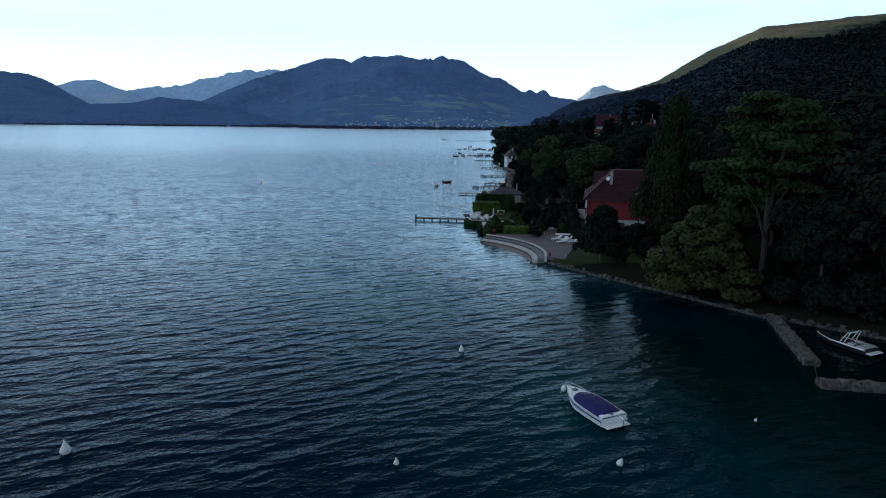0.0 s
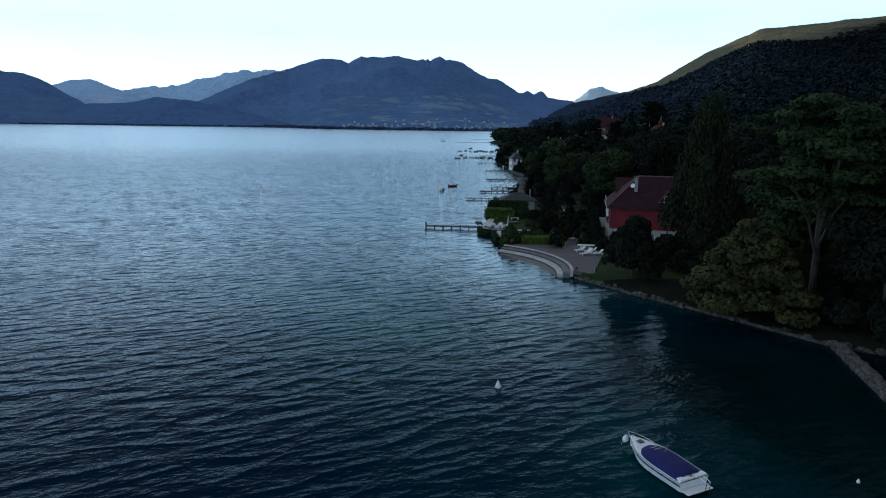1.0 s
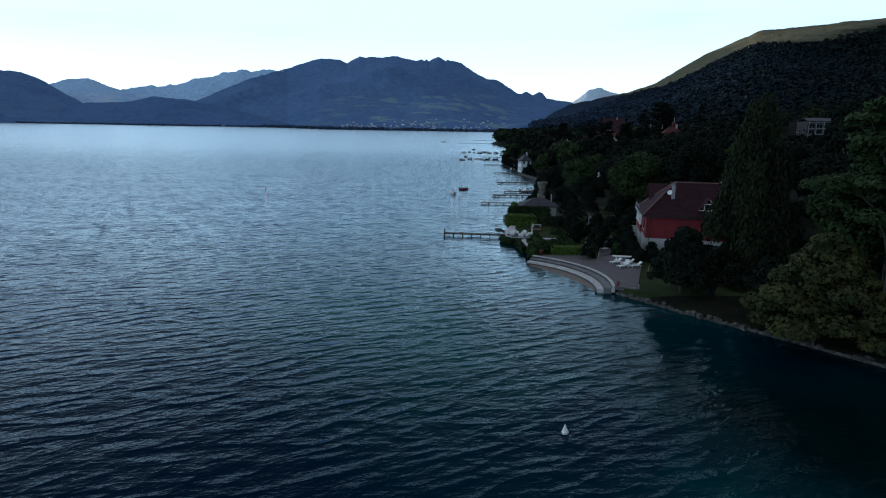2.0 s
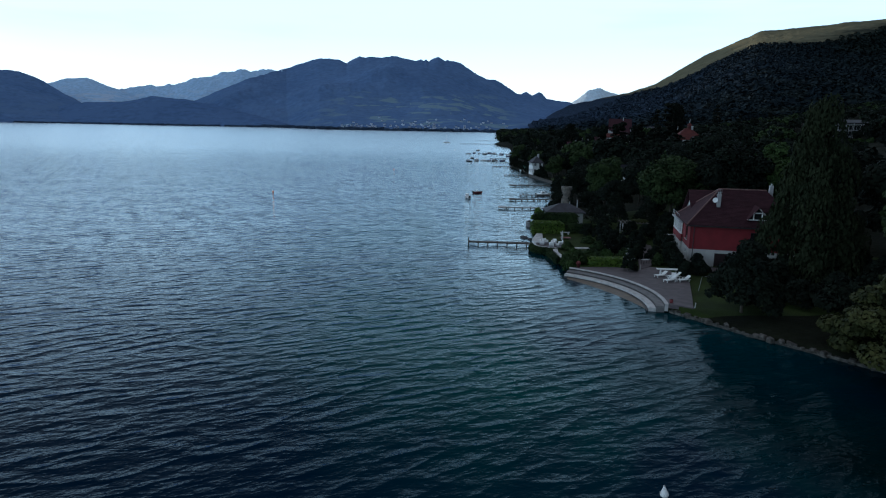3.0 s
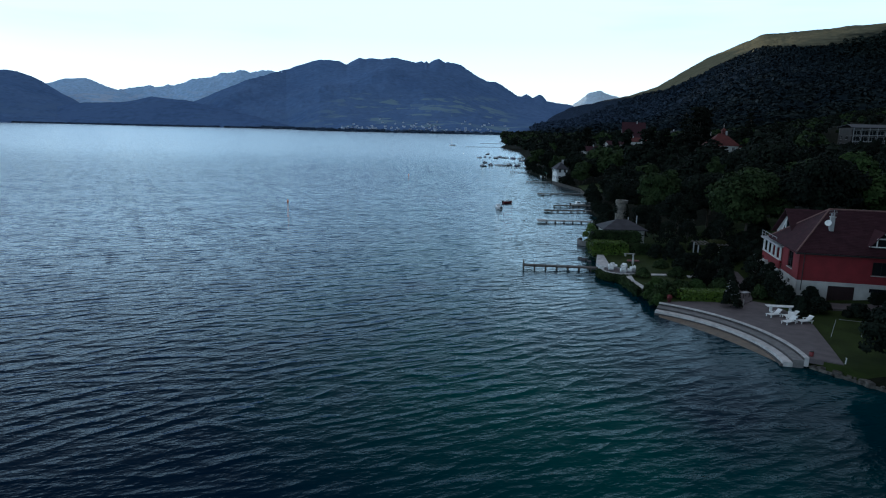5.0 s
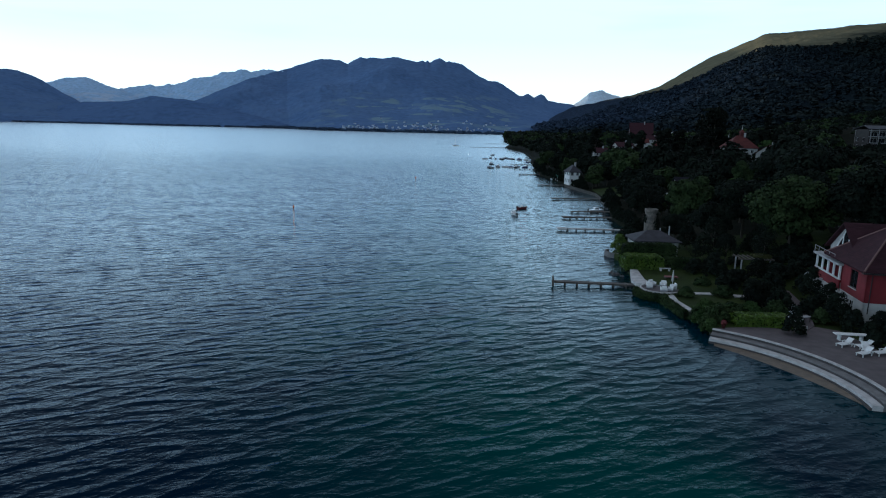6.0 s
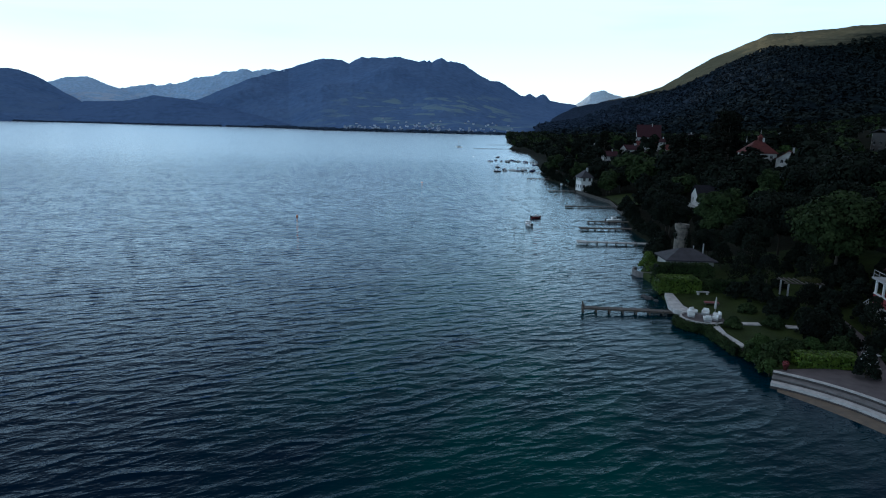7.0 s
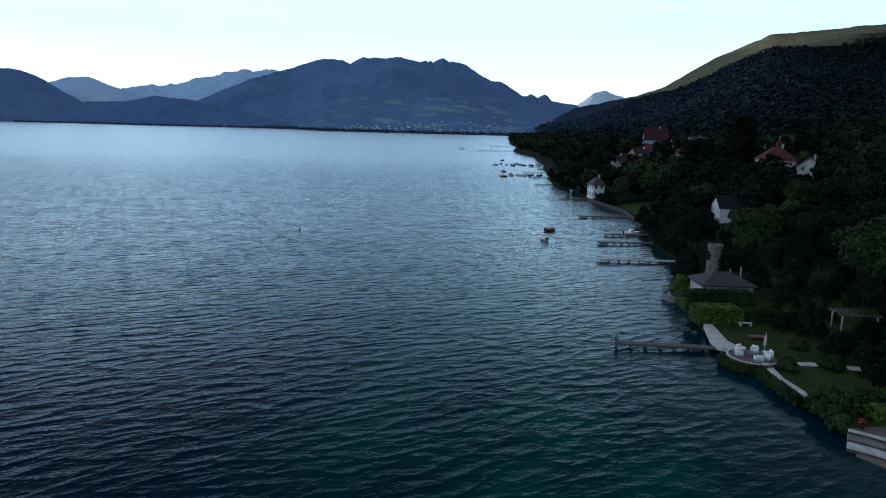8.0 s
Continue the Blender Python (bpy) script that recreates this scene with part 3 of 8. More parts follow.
def ridge(name, crest, mat, label, near=0.6, gully=0.0, jag=6.0, seed=0.0, bow=1.0, cols=240, rows=60, base_z=-6.0, shoulder=0.0, sunlit_top=False, blend=0):
    """A mountain: a crest line given by its summits and saddles, with a flank that comes down towards the lake."""
    c = np.array(crest, float)
    s = np.concatenate([[0], np.cumsum(np.hypot(np.diff(c[:, 0]), np.diff(c[:, 1])))])
    t = np.linspace(0, s[-1], cols)
    cx, cy, cz = (np.interp(t, s, c[:, k]) for k in range(3))
    if blend:
        w = np.hanning(2 * blend + 3)[1:-1]
        cx, cy, cz = (np.convolve(np.pad(v, blend, mode="reflect", reflect_type="odd"), w / w.sum(), mode="valid") for v in (cx, cy, cz))
    verts, faces = [], []
    nearness = np.interp(cx, *near) if isinstance(near, tuple) else np.full(cols, near)
    kernel = np.hanning(cols // 4)
    soft = np.convolve(np.pad(cz, cols // 4, mode="edge"), kernel / kernel.sum(), mode="same")[cols // 4:-(cols // 4)]
    for i in range(cols):
        cz[i] += jag * (noise.fractal((t[i] * 0.012, seed, 0), 0.7, 2.2, 5))
    for j in range(rows + 6):
        f = j / (rows - 1)
        for i in range(cols):
            k = nearness[i] + (1 - nearness[i]) * f if f <= 1 else 1 + (f - 1) * 0.8
            g = min(f, 1)
            x, y = cx[i] * k, cy[i] * k
            h = g ** bow if f <= 1 else 1 - (f - 1) * 2.2
            if shoulder and f <= 1:
                drop = min(0.6, shoulder * 0.28 * (1 - nearness[i]) * math.hypot(cx[i], cy[i]) / max(cz[i], 60))
                h = (1 - drop) * (f / 0.72) ** bow if f < 0.72 else 1 - drop * (1 - f) / 0.28
            q = noise.hetero_terrain((x * 0.0016 + seed, y * 0.0016, 0.5), 0.9, 2.1, 7, 0.6) - 0.8
            crest_z = cz[i] if f >= 1 else soft[i] + (cz[i] - soft[i]) * f ** 9
            z = base_z + (crest_z - base_z) * h + gully * q * math.sin(math.pi * min(g, 1)) ** 0.8
            verts.append((x, y, z))
    for j in range(rows + 5):
        for i in range(cols - 1):
            a = j * cols + i
            faces.append((a, a + 1, a + cols + 1, a + cols))
    ob = tagged(mesh_object(name, verts, faces, mat, smooth=True), label, "mountain", kind="structure")
    if sunlit_top:
        # where the painted sunlit band begins, along the length of the hill
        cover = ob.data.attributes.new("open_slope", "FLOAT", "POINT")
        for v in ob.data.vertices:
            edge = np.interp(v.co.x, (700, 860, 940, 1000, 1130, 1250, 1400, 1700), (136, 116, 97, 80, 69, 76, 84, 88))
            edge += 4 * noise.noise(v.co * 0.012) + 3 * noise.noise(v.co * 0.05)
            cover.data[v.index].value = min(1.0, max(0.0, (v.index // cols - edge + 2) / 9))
    return ob


def build_mountains():
    # far mountains: distance haze put into the base colours
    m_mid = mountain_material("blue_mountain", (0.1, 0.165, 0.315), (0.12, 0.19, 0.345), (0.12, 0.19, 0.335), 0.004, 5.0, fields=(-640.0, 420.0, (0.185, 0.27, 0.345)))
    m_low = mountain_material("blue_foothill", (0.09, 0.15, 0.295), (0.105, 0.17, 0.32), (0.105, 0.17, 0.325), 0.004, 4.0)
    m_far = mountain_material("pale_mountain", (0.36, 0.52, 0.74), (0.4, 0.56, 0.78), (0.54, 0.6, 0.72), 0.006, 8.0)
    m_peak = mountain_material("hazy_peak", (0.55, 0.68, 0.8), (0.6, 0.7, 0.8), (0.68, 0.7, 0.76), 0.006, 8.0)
    m_hill = mountain_material("wooded_hill", (0.009, 0.014, 0.016), (0.016, 0.024, 0.024), (0.024, 0.033, 0.028), 0.008, 9.0, far=(0.04, 0.058, 0.1), sunlit_tones=((0.085, 0.085, 0.058), (0.19, 0.175, 0.115)))
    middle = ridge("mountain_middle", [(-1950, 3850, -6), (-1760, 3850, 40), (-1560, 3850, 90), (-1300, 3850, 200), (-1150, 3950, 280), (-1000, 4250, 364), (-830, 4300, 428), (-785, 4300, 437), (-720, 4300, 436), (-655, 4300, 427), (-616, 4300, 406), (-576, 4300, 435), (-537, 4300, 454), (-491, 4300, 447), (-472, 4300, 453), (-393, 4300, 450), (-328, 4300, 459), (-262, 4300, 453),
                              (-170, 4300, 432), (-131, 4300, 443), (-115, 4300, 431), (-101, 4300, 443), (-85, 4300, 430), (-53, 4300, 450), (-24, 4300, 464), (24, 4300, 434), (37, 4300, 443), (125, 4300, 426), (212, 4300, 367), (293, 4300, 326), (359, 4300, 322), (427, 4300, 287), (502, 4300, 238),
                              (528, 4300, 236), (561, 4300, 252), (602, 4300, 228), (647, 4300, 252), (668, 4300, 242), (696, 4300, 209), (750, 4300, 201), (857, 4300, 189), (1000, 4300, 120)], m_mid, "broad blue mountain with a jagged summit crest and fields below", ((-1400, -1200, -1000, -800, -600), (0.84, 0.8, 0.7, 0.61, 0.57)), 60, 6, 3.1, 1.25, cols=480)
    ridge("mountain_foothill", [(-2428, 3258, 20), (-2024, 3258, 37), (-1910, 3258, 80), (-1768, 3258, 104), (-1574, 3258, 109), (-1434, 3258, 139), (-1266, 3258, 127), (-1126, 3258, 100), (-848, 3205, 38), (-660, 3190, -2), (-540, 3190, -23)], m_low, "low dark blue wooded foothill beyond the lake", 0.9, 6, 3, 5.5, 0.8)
    # crest left of the view is added to keep the low sun off the village
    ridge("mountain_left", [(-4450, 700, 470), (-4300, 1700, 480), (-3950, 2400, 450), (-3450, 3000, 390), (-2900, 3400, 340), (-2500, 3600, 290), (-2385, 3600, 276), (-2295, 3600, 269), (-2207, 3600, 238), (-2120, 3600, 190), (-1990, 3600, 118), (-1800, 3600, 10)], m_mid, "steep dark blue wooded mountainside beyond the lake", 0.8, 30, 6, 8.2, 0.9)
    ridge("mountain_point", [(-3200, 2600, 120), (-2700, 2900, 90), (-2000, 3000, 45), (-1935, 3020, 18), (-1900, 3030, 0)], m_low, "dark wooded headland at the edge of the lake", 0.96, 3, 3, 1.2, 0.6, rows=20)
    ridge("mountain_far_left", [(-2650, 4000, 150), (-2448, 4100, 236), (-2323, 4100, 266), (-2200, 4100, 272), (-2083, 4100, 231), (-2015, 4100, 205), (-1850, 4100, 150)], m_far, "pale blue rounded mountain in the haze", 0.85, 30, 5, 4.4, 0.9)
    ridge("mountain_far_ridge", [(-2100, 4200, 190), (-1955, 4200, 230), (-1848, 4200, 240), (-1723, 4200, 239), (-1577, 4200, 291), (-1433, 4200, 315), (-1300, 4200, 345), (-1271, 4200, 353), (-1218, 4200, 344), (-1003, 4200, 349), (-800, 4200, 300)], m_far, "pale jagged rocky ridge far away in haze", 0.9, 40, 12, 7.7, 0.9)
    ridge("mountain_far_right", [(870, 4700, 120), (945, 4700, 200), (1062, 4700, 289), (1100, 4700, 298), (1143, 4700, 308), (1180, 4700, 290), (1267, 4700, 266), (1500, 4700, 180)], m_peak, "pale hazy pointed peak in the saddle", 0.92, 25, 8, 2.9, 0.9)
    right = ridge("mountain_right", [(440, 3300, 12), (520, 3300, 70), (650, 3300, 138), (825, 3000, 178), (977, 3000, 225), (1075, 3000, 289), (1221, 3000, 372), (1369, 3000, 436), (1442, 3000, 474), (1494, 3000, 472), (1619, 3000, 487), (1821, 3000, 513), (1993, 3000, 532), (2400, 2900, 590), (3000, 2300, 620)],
          m_hill, "wooded hillside with sunlit upper slope", 0.25, 20, 4, 6.3, 1.2, shoulder=0.165, sunlit_top=True, cols=420, rows=130, blend=6)
    return middle, right


build_lake()
build_ground()
MIDDLE, RIGHT = build_mountains()


# ---- trees and shrubs ----
def leaf_cloud(rng, blobs, count, size, flat=0.0, low=-0.55, droop=0.0):
    """Leaf clumps as small four-cornered sprays strewn over and into a set of blobs (centre and three radii)."""
    b = np.array(blobs, float)
    area = (b[:, 3] * b[:, 4] + b[:, 4] * b[:, 5] + b[:, 3] * b[:, 5])
    pick = rng.choice(len(b), count, p=area / area.sum())
    d = rng.normal(size=(count * 3, 3))
    d /= np.linalg.norm(d, axis=1)[:, None]
    d = d[d[:, 2] > low][:count]
    while len(d) < count:
        d = np.concatenate([d, d])[:count]
    depth = 1.02 - 0.45 * rng.random(count) ** 2.2
    p = b[pick, :3] + d * b[pick, 3:6] * depth[:, None]
    p[:, 2] -= droop * np.abs(rng.normal(size=count))
    nrm = d + rng.normal(size=(count, 3)) * 0.5
    nrm[:, 2] += flat
    nrm /= np.linalg.norm(nrm, axis=1)[:, None]
    a = np.cross(nrm, rng.normal(size=(count, 3)))
    a /= np.linalg.norm(a, axis=1)[:, None]
    c = np.cross(nrm, a)
    s = size * (0.55 + 0.9 * rng.random(count))[:, None]
    if droop:
        a[:, 2] *= 0.4
        c = c * 0.3 + np.array([0, 0, -1.3])
    quad = np.stack([p + a * s * 0.5, p + c * s * 0.62 + nrm * s * 0.12, p - a * s * 0.5, p - c * s * 0.62 - nrm * s * 0.1], 1)
    return quad.reshape(-1, 3)


def cloud_mesh(name, verts, mat):
    n = len(verts) // 4
    me = bpy.data.meshes.new(name)
    me.vertices.add(len(verts))
    me.vertices.foreach_set("co", np.ascontiguousarray(verts, dtype=np.float32).ravel())
    me.loops.add(n * 4)
    me.loops.foreach_set("vertex_index", np.arange(n * 4, dtype=np.int32))
    me.polygons.add(n)
    me.polygons.foreach_set("loop_start", np.arange(0, n * 4, 4, dtype=np.int32))
    me.materials.append(mat)
    me.update(calc_edges=True)
    return me


def crown_blobs(rng, style, h, r):
    """The masses of foliage that make up a crown of that height and radius."""
    out = []
    if style == "round":
        for _ in range(34):
            d = rng.normal(size=3)
            d /= np.linalg.norm(d)
            k = 0.55 + 0.32 * rng.random()
            s = r * (0.22 + 0.16 * rng.random())
            out.append((d[0] * r * k, d[1] * r * k, h * 0.60 + d[2] * h * 0.36 * k, s, s, s * 0.8))
        out.append((0, 0, h * 0.58, r * 0.62, r * 0.62, h * 0.3))
    elif style == "tall":
        for _ in range(38):
            z = h * (0.12 + 0.84 * rng.random())
            w = r * math.sin(math.pi * min(1.0, 0.16 + 0.84 * (1 - (z / h) ** 1.7))) ** 0.6
            t = rng.random() * math.tau
            s = r * (0.22 + 0.14 * rng.random())
            out.append((math.cos(t) * w * 0.7, math.sin(t) * w * 0.7, z, s, s, s * 1.3))
    elif style == "weeping":
        for _ in range(60):
            z = h * (0.06 + 0.9 * rng.random())
            w = r * 1.15 * (1 - (z / h) ** 1.3) ** 0.8
            t = rng.random() * math.tau
            s = r * (0.28 + 0.16 * rng.random()) * (1.1 - 0.5 * z / h)
            out.append((math.cos(t) * w * 0.76, math.sin(t) * w * 0.76, z, s, s, s * 1.5))
    elif style in ("layered", "high"):
        foot = 0.3 if style == "layered" else 0.5
        for k in range(9):
            z = h * (foot + (0.98 - foot) * k / 8)
            w = r * (1.0 - 0.55 * (k / 8) ** 1.4)
            for _ in range(7):
                t = rng.random() * math.tau
                q = w * (0.35 + 0.6 * rng.random())
                s = r * (0.2 + 0.12 * rng.random())
                out.append((math.cos(t) * q, math.sin(t) * q, z + rng.normal() * h * 0.02, s, s, s * 0.3))
    elif style == "conifer":
        for k in range(13):
            f = k / 12
            w = r * (1 - f) ** 0.85 + 0.08 * r
            for j in range(max(2, int(6 * (1 - f)))):
                t = rng.random() * math.tau
                q = w * (0.35 + 0.5 * rng.random())
                s = w * 0.42 + 0.1 * r
                out.append((math.cos(t) * q, math.sin(t) * q, h * (0.14 + 0.84 * f) - q * 0.25, s, s, s * 0.5))
    elif style == "tiered":
        for k in range(40):
            f = (k + rng.random()) / 40
            w = r * (1 - f) ** 0.75 * (0.75 + 0.45 * rng.random())
            t = k * 2.4 + rng.normal() * 0.3
            s = r * (0.13 + 0.1 * rng.random()) * (1.15 - 0.4 * f)
            out.append((math.cos(t) * w * 0.86, math.sin(t) * w * 0.86, h * (0.09 + 0.86 * f) - w * 0.06, s * 1.25, s * 1.25, s * 0.62))
        out.append((0, 0, h * 0.36, r * 0.42, r * 0.42, h * 0.34))
    elif style == "mound":
        for _ in range(44):
            f = rng.random() ** 0.8
            w = r * (1 - f ** 1.5 * 0.82)
            t = rng.random() * math.tau
            s = r * (0.16 + 0.13 * rng.random())
            out.append((math.cos(t) * w * 0.8, math.sin(t) * w * 0.8, h * (0.08 + 0.84 * f), s, s, s * 0.8))
        out.append((0, 0, h * 0.4, r * 0.6, r * 0.6, h * 0.4))
    return out


def make_tree(name, style, h, r, count, size, leaf, label, category="tree", seed=1, droop=0.0, flat=0.25, trunk_r=None, bare=0.0):
    """A tree: tapered trunk with limbs reaching into a crown of leaf sprays."""
    rng = np.random.default_rng(seed)
    ob = thing(name, Matrix(), label, category)
    tr = trunk_r or h * 0.022
    bm = bmesh.new()
    lean = Vector((rng.normal() * 0.02 * h, rng.normal() * 0.02 * h, 0))
    pts = [Vector((0, 0, -0.4)), Vector((0, 0, h * 0.2)) + lean * 0.3, Vector((0, 0, h * 0.5)) + lean, Vector((0, 0, h * 0.86)) + lean * 1.2]
    for k in range(3):
        rod(bm, pts[k], pts[k + 1], tr * (1 - 0.3 * k), tr * (0.72 - 0.3 * k), 7)
    blobs = crown_blobs(rng, style, h, r)
    for k in rng.choice(len(blobs), min(9, len(blobs)), replace=False):
        tip = Vector(blobs[k][:3])
        root = pts[1].lerp(pts[2], rng.random() * 0.9)
        root.z = min(root.z, tip.z - 0.05 * h) if style != "conifer" else tip.z
        mid = root.lerp(tip, 0.5) + Vector((0, 0, 0.05 * h))
        rod(bm, root, mid, tr * 0.4, tr * 0.28, 5)
        rod(bm, mid, tip, tr * 0.28, tr * 0.1, 5)
    part("trunk", bm, BARK, ob)
    crown = new("crown", cloud_mesh("crown", leaf_cloud(rng, blobs, count, size, flat, droop=droop), leaf))
    crown.parent = ob
    return ob


def put(ob, x, y, scale=1.0, turn=0.0, z=None, tall=1.0):
    """A copy of a tree or shrub with its foot on the ground."""
    z = float(land_z(x, y)) if z is None else z
    return copy_thing(ob, Matrix.Translation((x, y, z)) @ Matrix.Rotation(turn, 4, "Z") @ Matrix.Diagonal((scale, scale, scale * tall, 1)))


def seat(ob, x, y, turn=0.0, z=None):
    z = float(land_z(x, y)) if z is None else z
    ob.matrix_basis = Matrix.Translation((x, y, z)) @ Matrix.Rotation(turn, 4, "Z")
    return ob


def crown_cap(x, y):
    """How high the tree tops reach above the lake: level over the village, rising towards the hill."""
    if 370 < y < 540 and abs(x - (0.327 * y - 50.0)) < 14:
        return 14.5  # gardens before the village houses
    cap = 24.5 + 0.12 * max(0.0, x - (0.4 * y - 30.0))
    # clearings on the lake side of the tall house and of the villa's annex
    for a, b, half, top in ((151, 598, 13, 13.0), (100, 288, 7, 14.5)):
        f = (y - 72.0) / (b - 72.0)
        if 0.3 < f < 1 and abs(x - (-16 + (a + 16) * f)) < half * f + 3:
            cap = min(cap, 24 + (top - 24) * f)
    return cap


def build_near_trees():
    seat(make_tree("magnolia_tree", "tiered", 11.2, 8.0, 22000, 0.36, LEAF_OLIVE, "broad magnolia with large olive leaves down to the bank", seed=3, flat=0.6), 34.2, 78.8, 0.4)
    seat(make_tree("willow_tree", "weeping", 25.0, 6.0, 26000, 0.36, LEAF_WILLOW, "tall weeping tree with drooping dull green foliage", seed=5, droop=0.5), 40.3, 107.7)
    seat(make_tree("walnut_tree", "high", 23.5, 9.5, 22000, 0.42, LEAF_MID, "large spreading tree with layered green branches", seed=8, flat=0.8), 45.5, 85.0)
    seat(make_tree("shore_shrub", "mound", 8.9, 4.6, 12000, 0.3, LEAF_DARK, "dense dark rounded tree on the lawn by the villa", seed=11), 25.3, 95.0)
    round_a = seat(make_tree("lime_tree", "round", 14.4, 4.5, 13000, 0.45, LEAF_MID, "full round green broadleaf tree behind the gardens", seed=13, flat=0.5), 30.4, 181.2)
    round_b = seat(make_tree("chestnut_tree", "round", 14.0, 7.5, 13000, 0.46, LEAF_MID, "wide round dark green chestnut behind the villa", seed=17, flat=0.5), 37.5, 154.0)
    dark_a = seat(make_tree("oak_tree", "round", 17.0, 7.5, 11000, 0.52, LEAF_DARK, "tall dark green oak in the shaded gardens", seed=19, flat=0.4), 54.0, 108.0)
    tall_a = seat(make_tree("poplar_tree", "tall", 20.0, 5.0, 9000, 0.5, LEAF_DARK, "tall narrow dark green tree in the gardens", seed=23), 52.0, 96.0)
    light_a = seat(make_tree("maple_tree", "round", 12.0, 5.6, 8000, 0.55, LEAF_BRIGHT, "lighter green rounded maple on the slope", seed=29, flat=0.5), 57.0, 149.0)
    cedar_a = seat(make_tree("cedar_tree", "layered", 26.0, 8.0, 5000, 0.9, LEAF_BLUE, "dark flat-topped cedar standing above the village", seed=31, flat=0.9), 137.0, 427.0)
    fir_a = seat(make_tree("fir_tree", "conifer", 24.0, 5.5, 6000, 0.8, LEAF_BLUE, "dark pointed fir standing above the village", seed=37), 118.5, 323.0)
    low = {}
    for full, style, hh, rr, leaf, spot, lab in ((round_a, "round", 15.0, 7.0, LEAF_MID, (52, 296), "round green broadleaf tree in the far gardens"), (round_b, "round", 14.0, 7.5, LEAF_MID, (53, 324), "wide round green tree in the far gardens"), (dark_a, "round", 17.0, 7.5, LEAF_DARK, (60, 285), "dark green tree in the far gardens"),
                                                 (tall_a, "tall", 20.0, 5.0, LEAF_DARK, (70, 352), "tall narrow dark tree in the far gardens"), (light_a, "round", 12.0, 5.6, LEAF_BRIGHT, (66, 303), "lighter green tree in the far gardens"), (cedar_a, "layered", 26.0, 8.0, LEAF_BLUE, (112, 360), "dark flat-topped cedar above the far gardens"), (fir_a, "conifer", 24.0, 5.5, LEAF_BLUE, (96, 340), "dark pointed fir above the far gardens")):
        small = make_tree(full.name, style, hh, rr, 2600, 1.15, leaf, lab, seed=len(low) + 200, flat=0.5)
        low[full] = put(small, *spot, 1.0)
        for o in (*small.children_recursive, small):
            bpy.data.objects.remove(o)
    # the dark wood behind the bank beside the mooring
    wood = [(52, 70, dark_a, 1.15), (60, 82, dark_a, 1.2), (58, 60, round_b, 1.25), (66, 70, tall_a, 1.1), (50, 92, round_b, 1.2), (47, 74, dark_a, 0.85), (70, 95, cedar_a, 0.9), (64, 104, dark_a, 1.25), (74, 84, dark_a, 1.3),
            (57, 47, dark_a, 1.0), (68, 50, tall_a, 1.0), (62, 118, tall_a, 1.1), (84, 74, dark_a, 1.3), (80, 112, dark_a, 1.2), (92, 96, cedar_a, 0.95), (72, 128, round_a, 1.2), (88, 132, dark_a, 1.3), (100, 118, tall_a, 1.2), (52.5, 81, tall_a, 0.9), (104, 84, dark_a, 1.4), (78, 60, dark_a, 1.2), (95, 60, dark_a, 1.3)]
